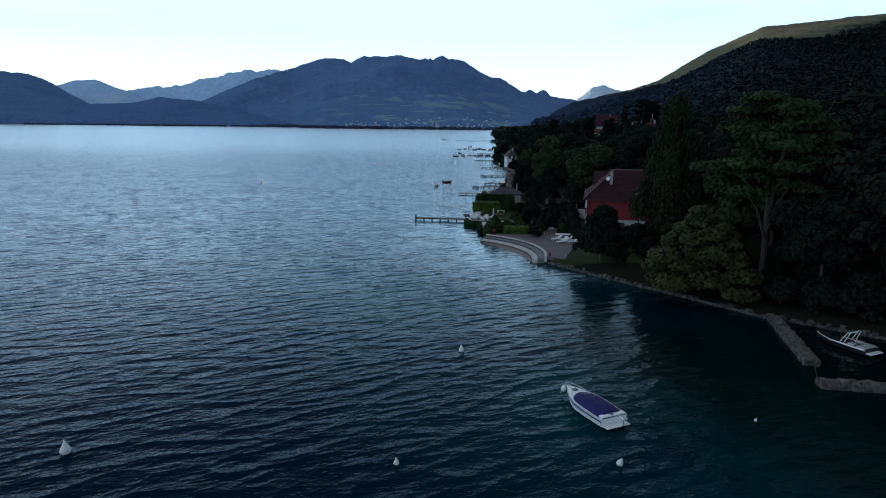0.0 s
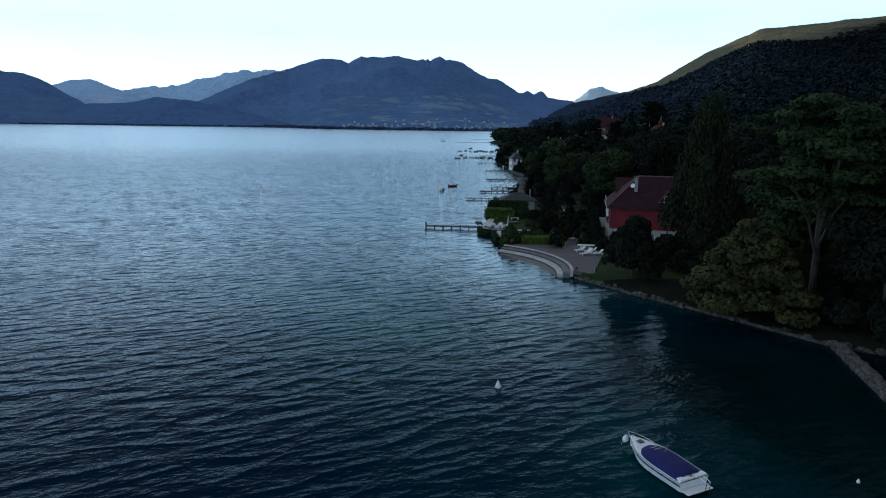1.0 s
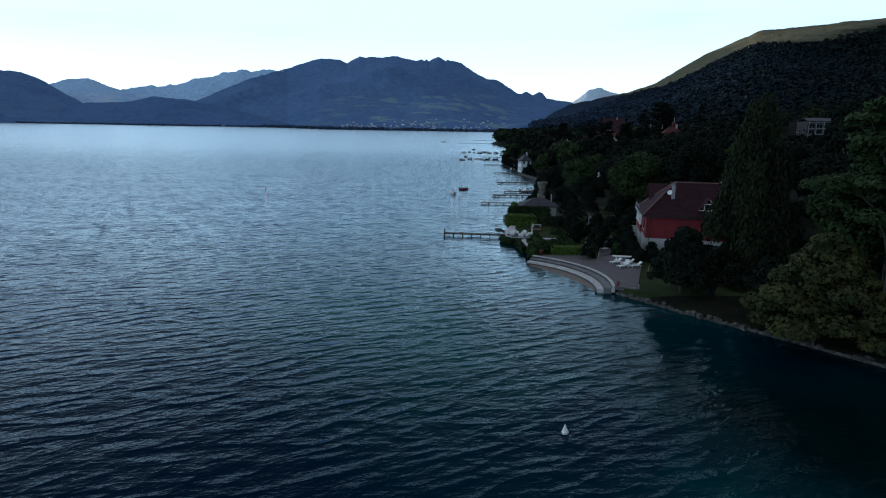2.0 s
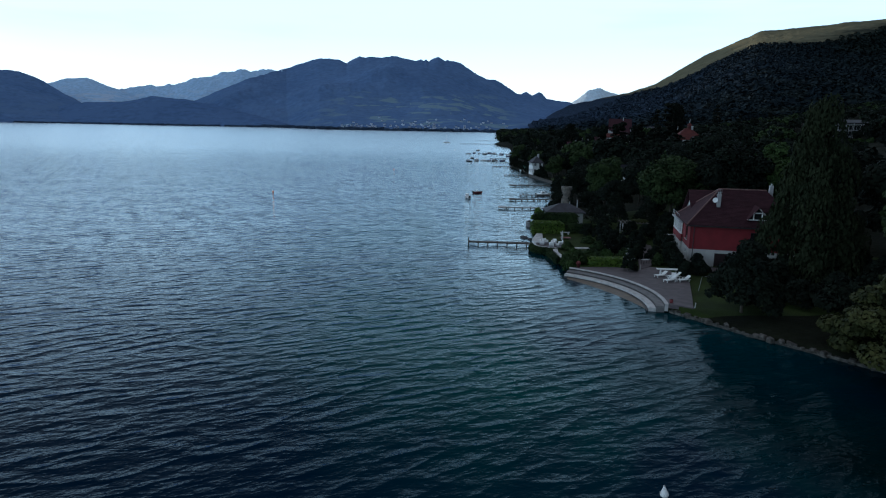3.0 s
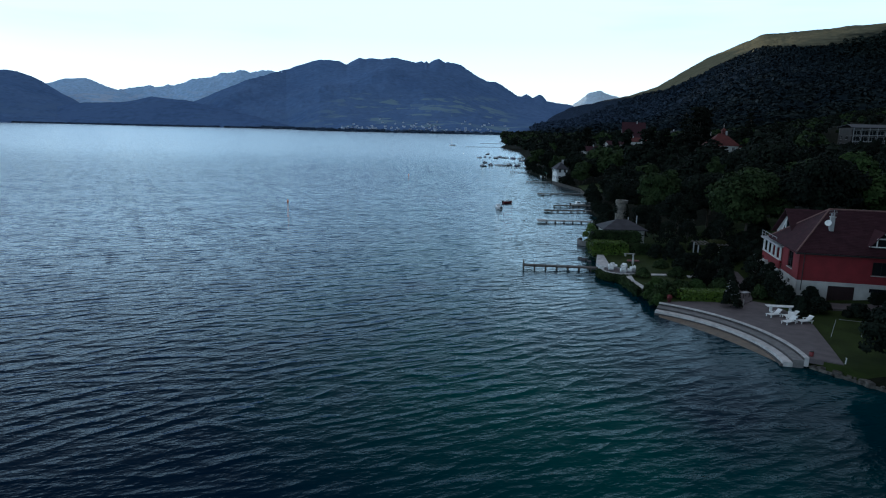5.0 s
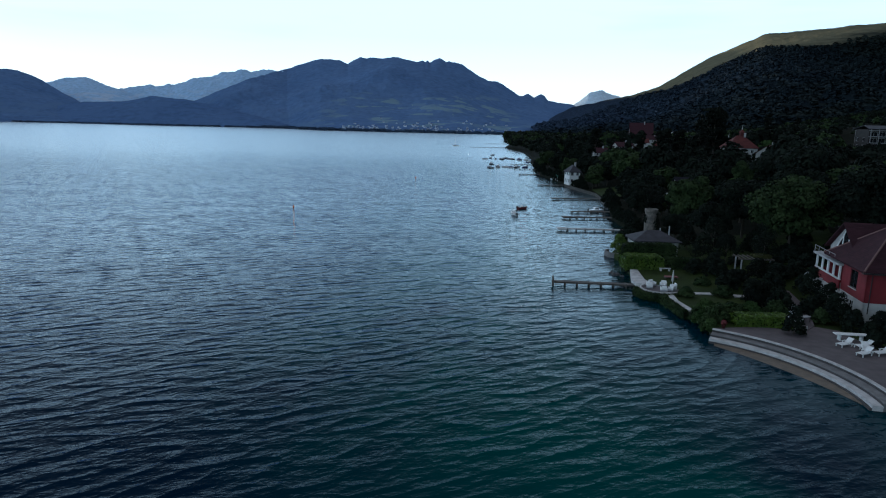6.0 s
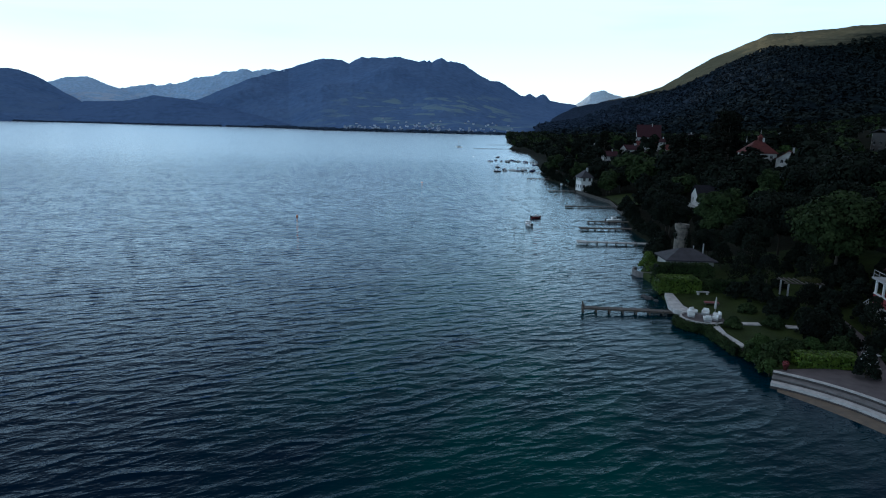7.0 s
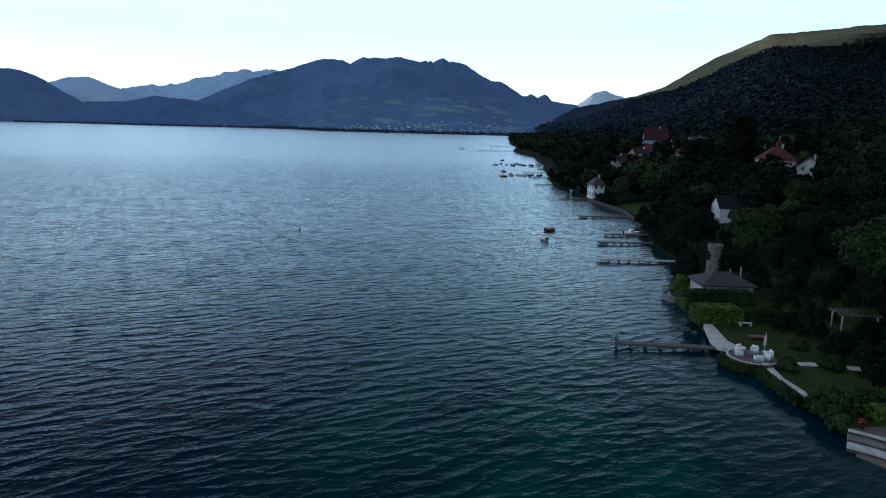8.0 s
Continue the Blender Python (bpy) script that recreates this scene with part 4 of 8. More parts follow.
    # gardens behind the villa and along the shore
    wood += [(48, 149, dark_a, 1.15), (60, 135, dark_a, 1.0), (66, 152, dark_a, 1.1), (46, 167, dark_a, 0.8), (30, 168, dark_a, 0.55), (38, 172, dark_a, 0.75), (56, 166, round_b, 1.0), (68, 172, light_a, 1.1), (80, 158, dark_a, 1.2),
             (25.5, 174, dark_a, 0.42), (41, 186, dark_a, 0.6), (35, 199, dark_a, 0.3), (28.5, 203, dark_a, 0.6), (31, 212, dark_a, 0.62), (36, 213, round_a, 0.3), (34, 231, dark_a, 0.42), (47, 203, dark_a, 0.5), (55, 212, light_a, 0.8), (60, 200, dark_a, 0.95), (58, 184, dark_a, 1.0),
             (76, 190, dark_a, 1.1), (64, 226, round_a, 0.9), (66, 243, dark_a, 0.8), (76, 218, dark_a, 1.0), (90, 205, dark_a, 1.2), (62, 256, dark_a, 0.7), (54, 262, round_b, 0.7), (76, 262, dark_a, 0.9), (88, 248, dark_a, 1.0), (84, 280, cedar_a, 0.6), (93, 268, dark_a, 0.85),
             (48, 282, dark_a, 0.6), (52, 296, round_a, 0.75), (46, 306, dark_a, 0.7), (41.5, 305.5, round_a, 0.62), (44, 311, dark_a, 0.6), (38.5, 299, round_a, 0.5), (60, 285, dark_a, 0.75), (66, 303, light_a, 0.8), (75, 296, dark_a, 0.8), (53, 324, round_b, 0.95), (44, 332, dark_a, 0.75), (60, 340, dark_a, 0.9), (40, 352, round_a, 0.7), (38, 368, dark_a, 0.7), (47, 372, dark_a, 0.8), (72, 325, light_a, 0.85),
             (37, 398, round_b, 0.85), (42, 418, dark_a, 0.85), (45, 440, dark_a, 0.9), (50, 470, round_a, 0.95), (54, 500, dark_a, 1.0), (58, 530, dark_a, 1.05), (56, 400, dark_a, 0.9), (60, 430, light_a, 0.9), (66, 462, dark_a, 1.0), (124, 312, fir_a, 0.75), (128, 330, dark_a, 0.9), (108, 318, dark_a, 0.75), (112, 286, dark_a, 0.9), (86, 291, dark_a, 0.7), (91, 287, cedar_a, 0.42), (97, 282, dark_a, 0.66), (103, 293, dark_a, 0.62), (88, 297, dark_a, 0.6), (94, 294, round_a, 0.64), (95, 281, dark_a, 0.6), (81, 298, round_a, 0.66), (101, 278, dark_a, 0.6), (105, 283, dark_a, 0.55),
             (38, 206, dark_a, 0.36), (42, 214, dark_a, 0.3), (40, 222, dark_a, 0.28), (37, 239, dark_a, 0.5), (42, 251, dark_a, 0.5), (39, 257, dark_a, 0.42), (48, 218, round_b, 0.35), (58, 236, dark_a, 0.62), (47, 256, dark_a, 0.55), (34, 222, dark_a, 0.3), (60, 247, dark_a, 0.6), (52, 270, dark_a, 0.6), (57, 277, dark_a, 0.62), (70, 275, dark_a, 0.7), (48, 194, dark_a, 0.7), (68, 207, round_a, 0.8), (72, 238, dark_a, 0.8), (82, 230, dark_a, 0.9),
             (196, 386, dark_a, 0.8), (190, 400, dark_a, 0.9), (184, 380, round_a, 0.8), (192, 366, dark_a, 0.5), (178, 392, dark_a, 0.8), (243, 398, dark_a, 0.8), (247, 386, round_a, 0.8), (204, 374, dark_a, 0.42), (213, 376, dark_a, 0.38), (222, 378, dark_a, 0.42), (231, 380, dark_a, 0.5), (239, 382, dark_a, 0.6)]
    rng = np.random.default_rng(99)
    heights = {dark_a: 17.0, round_a: 15.0, round_b: 14.0, tall_a: 20.0, light_a: 12.0, cedar_a: 26.0, fir_a: 24.0}
    for x, y, kind, s in wood:
        if abs((x + 16) * 0.845 - (y - 28) * 0.535) < 17 and y > 110:
            # the gap between the crowns through which the apartment block shows
            s = min(s, max(0.4, (20.5 - float(land_z(x, y))) / heights[kind]))
        if y > 195 and kind is not cedar_a and kind is not fir_a:
            s = min(s, max(0.35, (crown_cap(x, y) - float(land_z(x, y))) / heights[kind]))
        put(low[kind] if y > 235 or x > 74 else kind, x, y, s, rng.random() * math.tau, tall=0.9 + 0.2 * rng.random())
    # scattered crowns further up the slope, thinning out into the village
    taken = [(w[0], w[1]) for w in wood]
    kinds = [dark_a, dark_a, round_a, round_b, tall_a, light_a, dark_a, cedar_a, dark_a, fir_a]
    clear = [(98, 302, 16), (151, 600, 24), (212, 397, 24), (54, 243, 13), (46, 228, 10), (36, 318, 13), (67, 230, 6), (34, 283, 12), (100, 480, 14), (122, 520, 14), (140, 545, 12), (82, 395, 10), (112, 440, 10), (170, 560, 12), (37, 125, 20), (75, 440, 9), (94, 560, 10)]
    done = 0
    while done < 170:
        y = 110 + 520 * rng.random() ** 0.85
        x = float(shore_x(y)) + 26 + 230 * rng.random() ** 1.2
        if y < 170 and x < 62 or any((x - a) ** 2 + (y - b) ** 2 < 49 for a, b in taken) or any((x - a) ** 2 + (y - b) ** 2 < c * c for a, b, c in clear):
            continue
        sight = abs((x + 16) * 0.845 - (y - 28) * 0.535)
        low_tree = sight < 18 and y > 110
        taken.append((x, y))
        kind = kinds[int(rng.integers(len(kinds)))]
        s = 0.55 + 0.45 * rng.random()
        if low_tree:
            s = min(s, max(0.3, (20.5 - float(land_z(x, y))) / heights[kind]))
        s = min(s, max(0.3, (crown_cap(x, y) - float(land_z(x, y))) / heights[kind]))
        put(low[kind] if y > 190 or x > 80 else kind, x, y, s, rng.random() * math.tau)
        done += 1


def build_far_woods():
    """Woods too far off to count: crowns strewn up the hill and along the shore of the bay."""
    rng = np.random.default_rng(7)
    clouds = {0: [], 1: []}
    n = 0
    while n < 2300:
        y = 560 + 1390 * rng.random() ** 0.8 if n < 1500 else 150 + 600 * rng.random()
        u = 4 + 420 * rng.random() ** 1.5 if n < 1500 else 250 + 420 * rng.random()
        x = float(shore_x(y)) + u
        if (x - 151) ** 2 + (y - 600) ** 2 < 700:
            continue
        z = float(land_z(x, y))
        h = min(9 + 8 * rng.random(), max(5.0, crown_cap(x, y) - z))
        r = h * (0.3 + 0.18 * rng.random())
        blobs = [(x + rng.normal() * r * 0.35, y + rng.normal() * r * 0.35, z + h * (0.45 + 0.35 * rng.random()), r * 0.6, r * 0.6, h * 0.24) for _ in range(4)]
        clouds[int(rng.random() < 0.3)].append(leaf_cloud(rng, blobs, 90, 2.0 if y > 500 else 1.7, 0.4))
        n += 1
    n = 0
    while n < 800:
        x, y = 130 + 260 * rng.random(), 300 + 380 * rng.random()
        if any((x - a) ** 2 + (y - b) ** 2 < c * c for a, b, c in ((223, 400, 27), (151, 606, 20), (124, 524, 14), (144, 549, 14), (172, 565, 14), (137, 427, 6))):
            continue
        z = float(land_z(x, y))
        h = min(8 + 8 * rng.random(), max(4.0, crown_cap(x, y) - z))
        if abs((x + 16) * 0.845 - (y - 28) * 0.535) < 20 and y < 400:
            h = min(h, max(3.0, 19.5 - z))
        r = h * (0.32 + 0.18 * rng.random())
        blobs = [(x + rng.normal() * r * 0.35, y + rng.normal() * r * 0.35, z + h * (0.45 + 0.35 * rng.random()), r * 0.6, r * 0.6, h * 0.24) for _ in range(4)]
        clouds[int(rng.random() < 0.3)].append(leaf_cloud(rng, blobs, 90, 1.5, 0.4))
        n += 1
    for k, mat in ((0, LEAF_DARK), (1, LEAF_MID)):
        ob = new("far_woods", cloud_mesh("far_woods", np.concatenate(clouds[k]), mat))
        tagged(ob, "dark wooded slope with many distant tree crowns", "woods", kind="stuff")


def build_far_shore():
    """The dark line of trees along the water at the foot of the mountain."""
    rng = np.random.default_rng(55)
    clouds = []
    for k in range(760):
        x, h = -1000 + 1570 * rng.random(), 4 + 9 * rng.random()
        y = np.interp(x, (-1000, -663, -456), (3080, 2790, 2425)) + 45 * rng.random()
        if k > 520:
            x, y, h = -1900 + 1200 * rng.random(), 2885 + 25 * rng.random(), 3 + 5 * rng.random()
        clouds.append(leaf_cloud(rng, [(x, y, h * 0.4, 7 + 8 * rng.random(), 6.0, h * 0.6)], 40, 5.0, 0.3))
    # bluish leaf colour carries the haze of the distance
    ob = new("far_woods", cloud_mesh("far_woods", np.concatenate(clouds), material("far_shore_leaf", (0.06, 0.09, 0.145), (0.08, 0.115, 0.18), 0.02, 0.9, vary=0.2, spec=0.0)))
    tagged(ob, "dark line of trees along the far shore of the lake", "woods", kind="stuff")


def build_hill_woods():
    """The wood that covers the lower and middle flank of the hill, crown by crown."""
    rng = np.random.default_rng(77)
    flank = bvhtree.BVHTree.FromPolygons([v.co for v in RIGHT.data.vertices], [tuple(p.vertices) for p in RIGHT.data.polygons])
    cover = RIGHT.data.attributes["open_slope"].data
    corner = [tuple(p.vertices)[0] for p in RIGHT.data.polygons]
    clouds = []
    while len(clouds) < 5200:
        y = 700 + 2100 * rng.random()
        x = y * (0.14 + 0.62 * rng.random())
        hit, _, face, _ = flank.ray_cast(Vector((x, y, 1500)), Vector((0, 0, -1)))
        if not hit or hit.z < 12 or cover[corner[face]].value > 0.3 * rng.random():
            continue
        r = 4.5 + 3.5 * rng.random()
        clouds.append(leaf_cloud(rng, [(x, y, hit.z + r * 0.5, r, r, r * (0.7 + 0.4 * rng.random()))], 26, 5.0, 1.3))
    # leaves take the hill's painted haze and crown shading
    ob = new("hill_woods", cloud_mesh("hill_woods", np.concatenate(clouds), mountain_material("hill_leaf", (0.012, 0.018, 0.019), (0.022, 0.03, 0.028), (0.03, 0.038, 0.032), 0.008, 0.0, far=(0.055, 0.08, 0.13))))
    tagged(ob, "dark wood of many crowns on the flank of the hill", "woods", kind="stuff")


def leafy_box(rng, x0, x1, y0, y1, z0, z1, count, size):
    """Leaf sprays over the sides and top of a clipped hedge."""
    c = np.array([(x0 + x1) / 2, (y0 + y1) / 2, (z0 + z1) / 2])
    hh = np.array([(x1 - x0) / 2, (y1 - y0) / 2, (z1 - z0) / 2])
    d = rng.uniform(-1, 1, size=(count, 3))
    w = np.array([hh[1] * hh[2], hh[0] * hh[2], hh[0] * hh[1]])
    ax = rng.choice(3, count, p=w / w.sum())
    sign = np.where(rng.random(count) < 0.5, -1.0, 1.0)
    sign[ax == 2] = 1.0
    d[np.arange(count), ax] = sign * (1 - 0.12 * rng.random(count))
    round_off = 1 - 0.10 * (np.abs(d[:, :2]).max(1) > 0.85) * (d[:, 2] > 0.7)
    p = c + d * hh * round_off[:, None] + rng.normal(size=(count, 3)) * 0.07
    nrm = rng.normal(size=(count, 3)) * 0.5
    nrm[np.arange(count), ax] += sign * 1.2
    nrm /= np.linalg.norm(nrm, axis=1)[:, None]
    a = np.cross(nrm, rng.normal(size=(count, 3)))
    a /= np.linalg.norm(a, axis=1)[:, None]
    b = np.cross(nrm, a)
    s = size * (0.6 + 0.8 * rng.random(count))[:, None]
    return np.stack([p + a * s * 0.5, p + b * s * 0.6, p - a * s * 0.5, p - b * s * 0.6], 1).reshape(-1, 3)


def make_hedge(dims, count, mat, label, turn=0.0, at=(0, 0, 0), seed=1, size=0.2, name="hedge"):
    rng = np.random.default_rng(seed)
    ob = thing(name, pose(*at, 0, 0, turn), label, "hedge")
    x0, x1, y0, y1, z0, z1 = dims
    boxed("hedge_core", (x0 + 0.25, x1 - 0.25, y0 + 0.25, y1 - 0.25, z0 - 0.3, z1 - 0.25), LEAF_BLUE, ob)
    leaves = new("leaves", cloud_mesh("leaves", leafy_box(rng, *dims, count, size), mat))
    leaves.parent = ob
    return ob


def make_shrub(x, y, r, h, mat, label, seed, count=2200, size=0.2, z=None, name="shrub", style="mound"):
    ob = make_tree(name, style, h, r, count, size, mat, label, "shrub", seed, trunk_r=0.06)
    return seat(ob, x, y, seed * 1.3, z)


build_near_trees()
build_far_woods()
build_far_shore()
build_hill_woods()


def build_far_village():
    """Tiny pale houses along the foot of the mountain and the end of the bay."""
    rng = np.random.default_rng(41)
    verts, faces, roofs = [], [], []
    slope = bvhtree.BVHTree.FromPolygons([v.co for v in MIDDLE.data.vertices], [tuple(p.vertices) for p in MIDDLE.data.polygons])
    flank = bvhtree.BVHTree.FromPolygons([v.co for v in RIGHT.data.vertices], [tuple(p.vertices) for p in RIGHT.data.polygons])
    for k in range(370):
        if k < 230:
            x = rng.normal(-180, 330)
            y = 2490 + abs(rng.normal()) * 110
            hit = slope.ray_cast(Vector((x, y, 900)), Vector((0, 0, -1)))[0]
            if not hit or hit.z < 0.5:
                continue
            z = hit.z + 1
        elif k > 330:
            y = 1450 + 1000 * rng.random()
            x = (0.12 + 0.2 * rng.random()) * y
            hit = flank.ray_cast(Vector((x, y, 900)), Vector((0, 0, -1)))[0]
            z = hit.z + 1.5 if hit else float(land_z(x, min(y, 1950))) + 2
        else:
            y = 1250 + 900 * rng.random()
            x = float(shore_x(min(y, 1950))) + 40 + 420 * rng.random()
            z = float(land_z(x, min(y, 1950))) + 3
        w, d, h, t = 2.5 + 3 * rng.random(), 2.5 + 2 * rng.random(), 2 + 2 * rng.random(), rng.random() * 3
        if k > 330:
            w, d, h = w * 0.5, d * 0.45, h * 0.22
        c, s = math.cos(t), math.sin(t)
        base = len(verts)
        for zz in (z - 6, z + h):
            for px, py in ((-w, -d), (w, -d), (w, d), (-w, d)):
                verts.append((x + px * c - py * s, y + px * s + py * c, zz))
        verts += [(x - w * c, y - w * s, z + h * 1.6), (x + w * c, y + w * s, z + h * 1.6)]
        faces += [tuple(base + i for i in f) for f in ((0, 1, 5, 4), (1, 2, 6, 5), (2, 3, 7, 6), (3, 0, 4, 7), (4, 5, 9, 8), (6, 7, 8, 9), (5, 6, 9), (7, 4, 8))]
        roofs += [0, 0, 0, 0, 1, 1, 0, 0]
    # haze is mixed into the wall and roof colours
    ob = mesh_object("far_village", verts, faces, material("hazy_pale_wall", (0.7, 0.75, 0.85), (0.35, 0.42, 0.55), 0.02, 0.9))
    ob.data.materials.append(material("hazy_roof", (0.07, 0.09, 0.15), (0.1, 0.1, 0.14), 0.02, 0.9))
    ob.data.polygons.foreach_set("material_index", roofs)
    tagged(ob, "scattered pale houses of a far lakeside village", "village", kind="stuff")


build_far_village()


# ---- houses ----
def wall(name, m, length, z0, z1, thick, openings, mat, parent, label=""):
    """A wall along local x with its outer face at y = 0; openings (a, b, low, high) go right through it."""
    xs = sorted({0.0, length, *(v for o in openings for v in o[:2])})
    zs = sorted({z0, z1, *(v for o in openings for v in o[2:4])})
    bm = bmesh.new()
    for i in range(len(xs) - 1):
        for k in range(len(zs) - 1):
            cx, cz = (xs[i] + xs[i + 1]) / 2, (zs[k] + zs[k + 1]) / 2
            if not any(o[0] < cx < o[1] and o[2] < cz < o[3] for o in openings):
                box(bm, xs[i], xs[i + 1], 0, thick, zs[k], zs[k + 1])
    bmesh.ops.remove_doubles(bm, verts=bm.verts[:], dist=0.0005)
    ob = part(name, bm, mat, parent, label)
    ob.matrix_local = m
    return ob


def window(parent, m, a, b, lo, hi, frame_mat=None, bars=1, sill=True, name="window"):
    """A glazed window set into an opening of a wall that has the pose m."""
    f = frame_mat or WHITE_PAINT
    w = new(name)
    w.parent = parent
    w.matrix_local = m
    t = 0.07
    bm = bmesh.new()
    box(bm, a, b, 0.08, 0.14, lo, lo + t)
    box(bm, a, b, 0.08, 0.14, hi - t, hi)
    box(bm, a, a + t, 0.08, 0.14, lo + t, hi - t)
    box(bm, b - t, b, 0.08, 0.14, lo + t, hi - t)
    for k in range(1, bars + 1):
        c = a + (b - a) * k / (bars + 1)
        box(bm, c - 0.025, c + 0.025, 0.085, 0.135, lo + t, hi - t)
    part("window_frame", bm, f, w)
    boxed("pane", (a + 0.03, b - 0.03, 0.1, 0.115, lo + 0.03, hi - 0.03), GLASS, w)
    if sill:
        boxed("window_sill", (a - 0.1, b + 0.1, -0.12, 0.07, lo - 0.1, lo - 0.004), CONCRETE, w)
    return w


def slab(name, pts, thick, mat, parent, label=""):
    """A roof plane or slab: a polygon with thickness downwards."""
    n = len(pts)
    verts = [tuple(p) for p in pts] + [(p[0], p[1], p[2] - thick) for p in pts]
    faces = [tuple(range(n)), tuple(range(n, 2 * n))[::-1]] + [(k, n + k, n + (k + 1) % n, (k + 1) % n) for k in range(n)]
    return mesh_object(name, verts, faces, mat, parent, label)


def tile_rows(name, pts, mat, parent, step=0.34):
    """Courses of tiles over a roof plane given eave left, eave right, ridge right, ridge left."""
    a, b, c, d = (Vector(p) for p in pts)
    rows = max(2, int((d - a).length / step))
    nrm = (b - a).cross(d - a).normalized()
    if nrm.z < 0:
        nrm = -nrm
    verts, faces = [], []
    for k in range(rows):
        f0, f1 = k / rows, (k + 1.0) / rows
        l0, r0, l1, r1 = a.lerp(d, f0), b.lerp(c, f0), a.lerp(d, f1), b.lerp(c, f1)
        n = max(1, int((r0 - l0).length / 1.1))
        for i in range(n):
            p, q = l0.lerp(r0, i / n), l0.lerp(r0, (i + 1) / n)
            s, t = l1.lerp(r1, i / n), l1.lerp(r1, (i + 1) / n)
            base = len(verts)
            lift = 0.03 + 0.015 * ((i * 7 + k * 13) % 5) / 5
            verts += [p + nrm * lift, q + nrm * lift, t + nrm * 0.012, s + nrm * 0.012, p, q]
            faces += [(base, base + 1, base + 2, base + 3), (base + 4, base + 5, base + 1, base)]
    return tagged(mesh_object(name, verts, faces, mat, parent), kind="stuff")


def build_red_villa():
    v = thing("red_villa", pose(28.6, 120.5, 0, 0, 0, -13), "red lakeside villa with white base and brown tiled roof", "house")
    L, W = 16.0, 12.0
    front = Matrix()
    left = Matrix.Translation((0, 7.4, 0)) @ Matrix.Rotation(radians(-90), 4, "Z")
    right = Matrix.Translation((L, 0, 0)) @ Matrix.Rotation(radians(90), 4, "Z")
    back = Matrix.Translation((L, W, 0)) @ Matrix.Rotation(radians(180), 4, "Z")
    base_z, mid_z, top_z = 1.2, 3.9, 7.95
    wall("base_wall", front, L, base_z, mid_z, 0.35, [(3.9, 7.2, base_z, 3.45), (8.9, 11.0, 2.85, 3.4)], WHITE_WALL, v, "white rendered basement wall")
    wall("wall", front, L, mid_z, top_z, 0.35, [(8.9, 11.1, 5.2, 7.0)], RED_WALL, v, "red rendered wall")
    wall("base_wall", left, 7.4, base_z, mid_z, 0.35, [(3.2, 4.4, 2.7, 3.4)], WHITE_WALL, v, "white rendered basement wall")
    wall("wall", left, 7.4, mid_z, top_z, 0.35, [(2.6, 4.8, 5.0, 7.3)], RED_WALL, v, "red rendered wall")
    wall("wall", right, W, base_z, top_z, 0.35, [], RED_WALL, v)
    wall("wall", back, L, base_z, top_z, 0.35, [], RED_WALL, v)
    window(v, front, 8.9, 11.1, 5.2, 7.0, BLACK, bars=1)
    window(v, front, 8.9, 11.0, 2.85, 3.4, BLACK, bars=1, sill=False)
    window(v, left, 2.6, 4.8, 5.0, 7.3, BLACK, bars=1)
    window(v, left, 3.2, 4.4, 2.7, 3.4, bars=1, sill=False)
    gd = boxed("garage_door", (3.94, 7.16, 0.12, 0.2, base_z, 3.42), material("maroon_boards", (0.022, 0.007, 0.008), (0.015, 0.005, 0.006), 2, 0.6, bump=0.01, bump_scale=12), v, "dark maroon boarded garage door")
    for k in range(5):
        boxed("board", (3.98 + k * 0.63, 3.98 + k * 0.63 + 0.6, 0.095, 0.115, 1.3, 3.38), gd.data.materials[0], gd)
    boxed("string_course", (-0.04, L + 0.04, -0.06, 0.0, mid_z - 0.07, mid_z + 0.07), WHITE_WALL, v, "pale string course")
    boxed("string_course", (-0.06, 0.0, 0.0, 7.4, mid_z - 0.07, mid_z + 0.07), WHITE_WALL, v, "pale string course")
    bm = bmesh.new()
    rod(bm, (0.55, -0.1, 2.6), (0.55, -0.1, 7.8), 0.06)
    part("drainpipe", bm, BLACK, v, "dark drainpipe")
    # main hipped roof
    e, o = 7.9, 0.7
    A, B, C, D = (-o, -o, e), (L + o, -o, e), (L + o, W + o, e), (-o, W + o, e)
    P, Q = (4.9, 6.0, 13.1), (12.0, 6.0, 13.1)
    roof = slab("roof", [A, B, Q, P], 0.18, ROOF_BROWN, v, "dark brown tiled hipped roof")
    tile_rows("tiles", [A, B, Q, P], ROOF_BROWN, roof)
    for pts in ([D, A, P], [B, C, Q], [C, D, P, Q]):
        s = slab("roof", pts, 0.18, ROOF_BROWN, v)
        if len(pts) == 3:
            tile_rows("tiles", [pts[0], pts[1], pts[2], pts[2]], ROOF_BROWN, s)
    bm = bmesh.new()
    for a, b in ((A, P), (P, Q), (D, P)):
        rod(bm, Vector(a) + Vector((0, 0, 0.05)), Vector(b) + Vector((0, 0, 0.05)), 0.13, 0.13, 6)
    part("ridge_tiles", bm, material("worn_ridge_tile", (0.19, 0.1, 0.09), (0.13, 0.075, 0.07), 2, 0.8), v, "paler worn ridge tiles")
    boxed("gutter", (-o - 0.06, L + o, -o - 0.12, -o, e - 0.2, e - 0.05), BLACK, v, "dark gutter")
    boxed("soffit", (-o, L + o, -o, 0, e - 0.26, e - 0.2), DARK_WOOD, v)
    # rear wing with a gable over the veranda
    gz, ge = 12.35, 8.2
    wing = slab("wing_roof", [(1.0, 6.2, ge), (10, 6.2, ge), (10, 12.0, gz), (1.0, 12.0, gz)], 0.18, ROOF_BROWN, v, "brown tiled roof of the gabled wing")
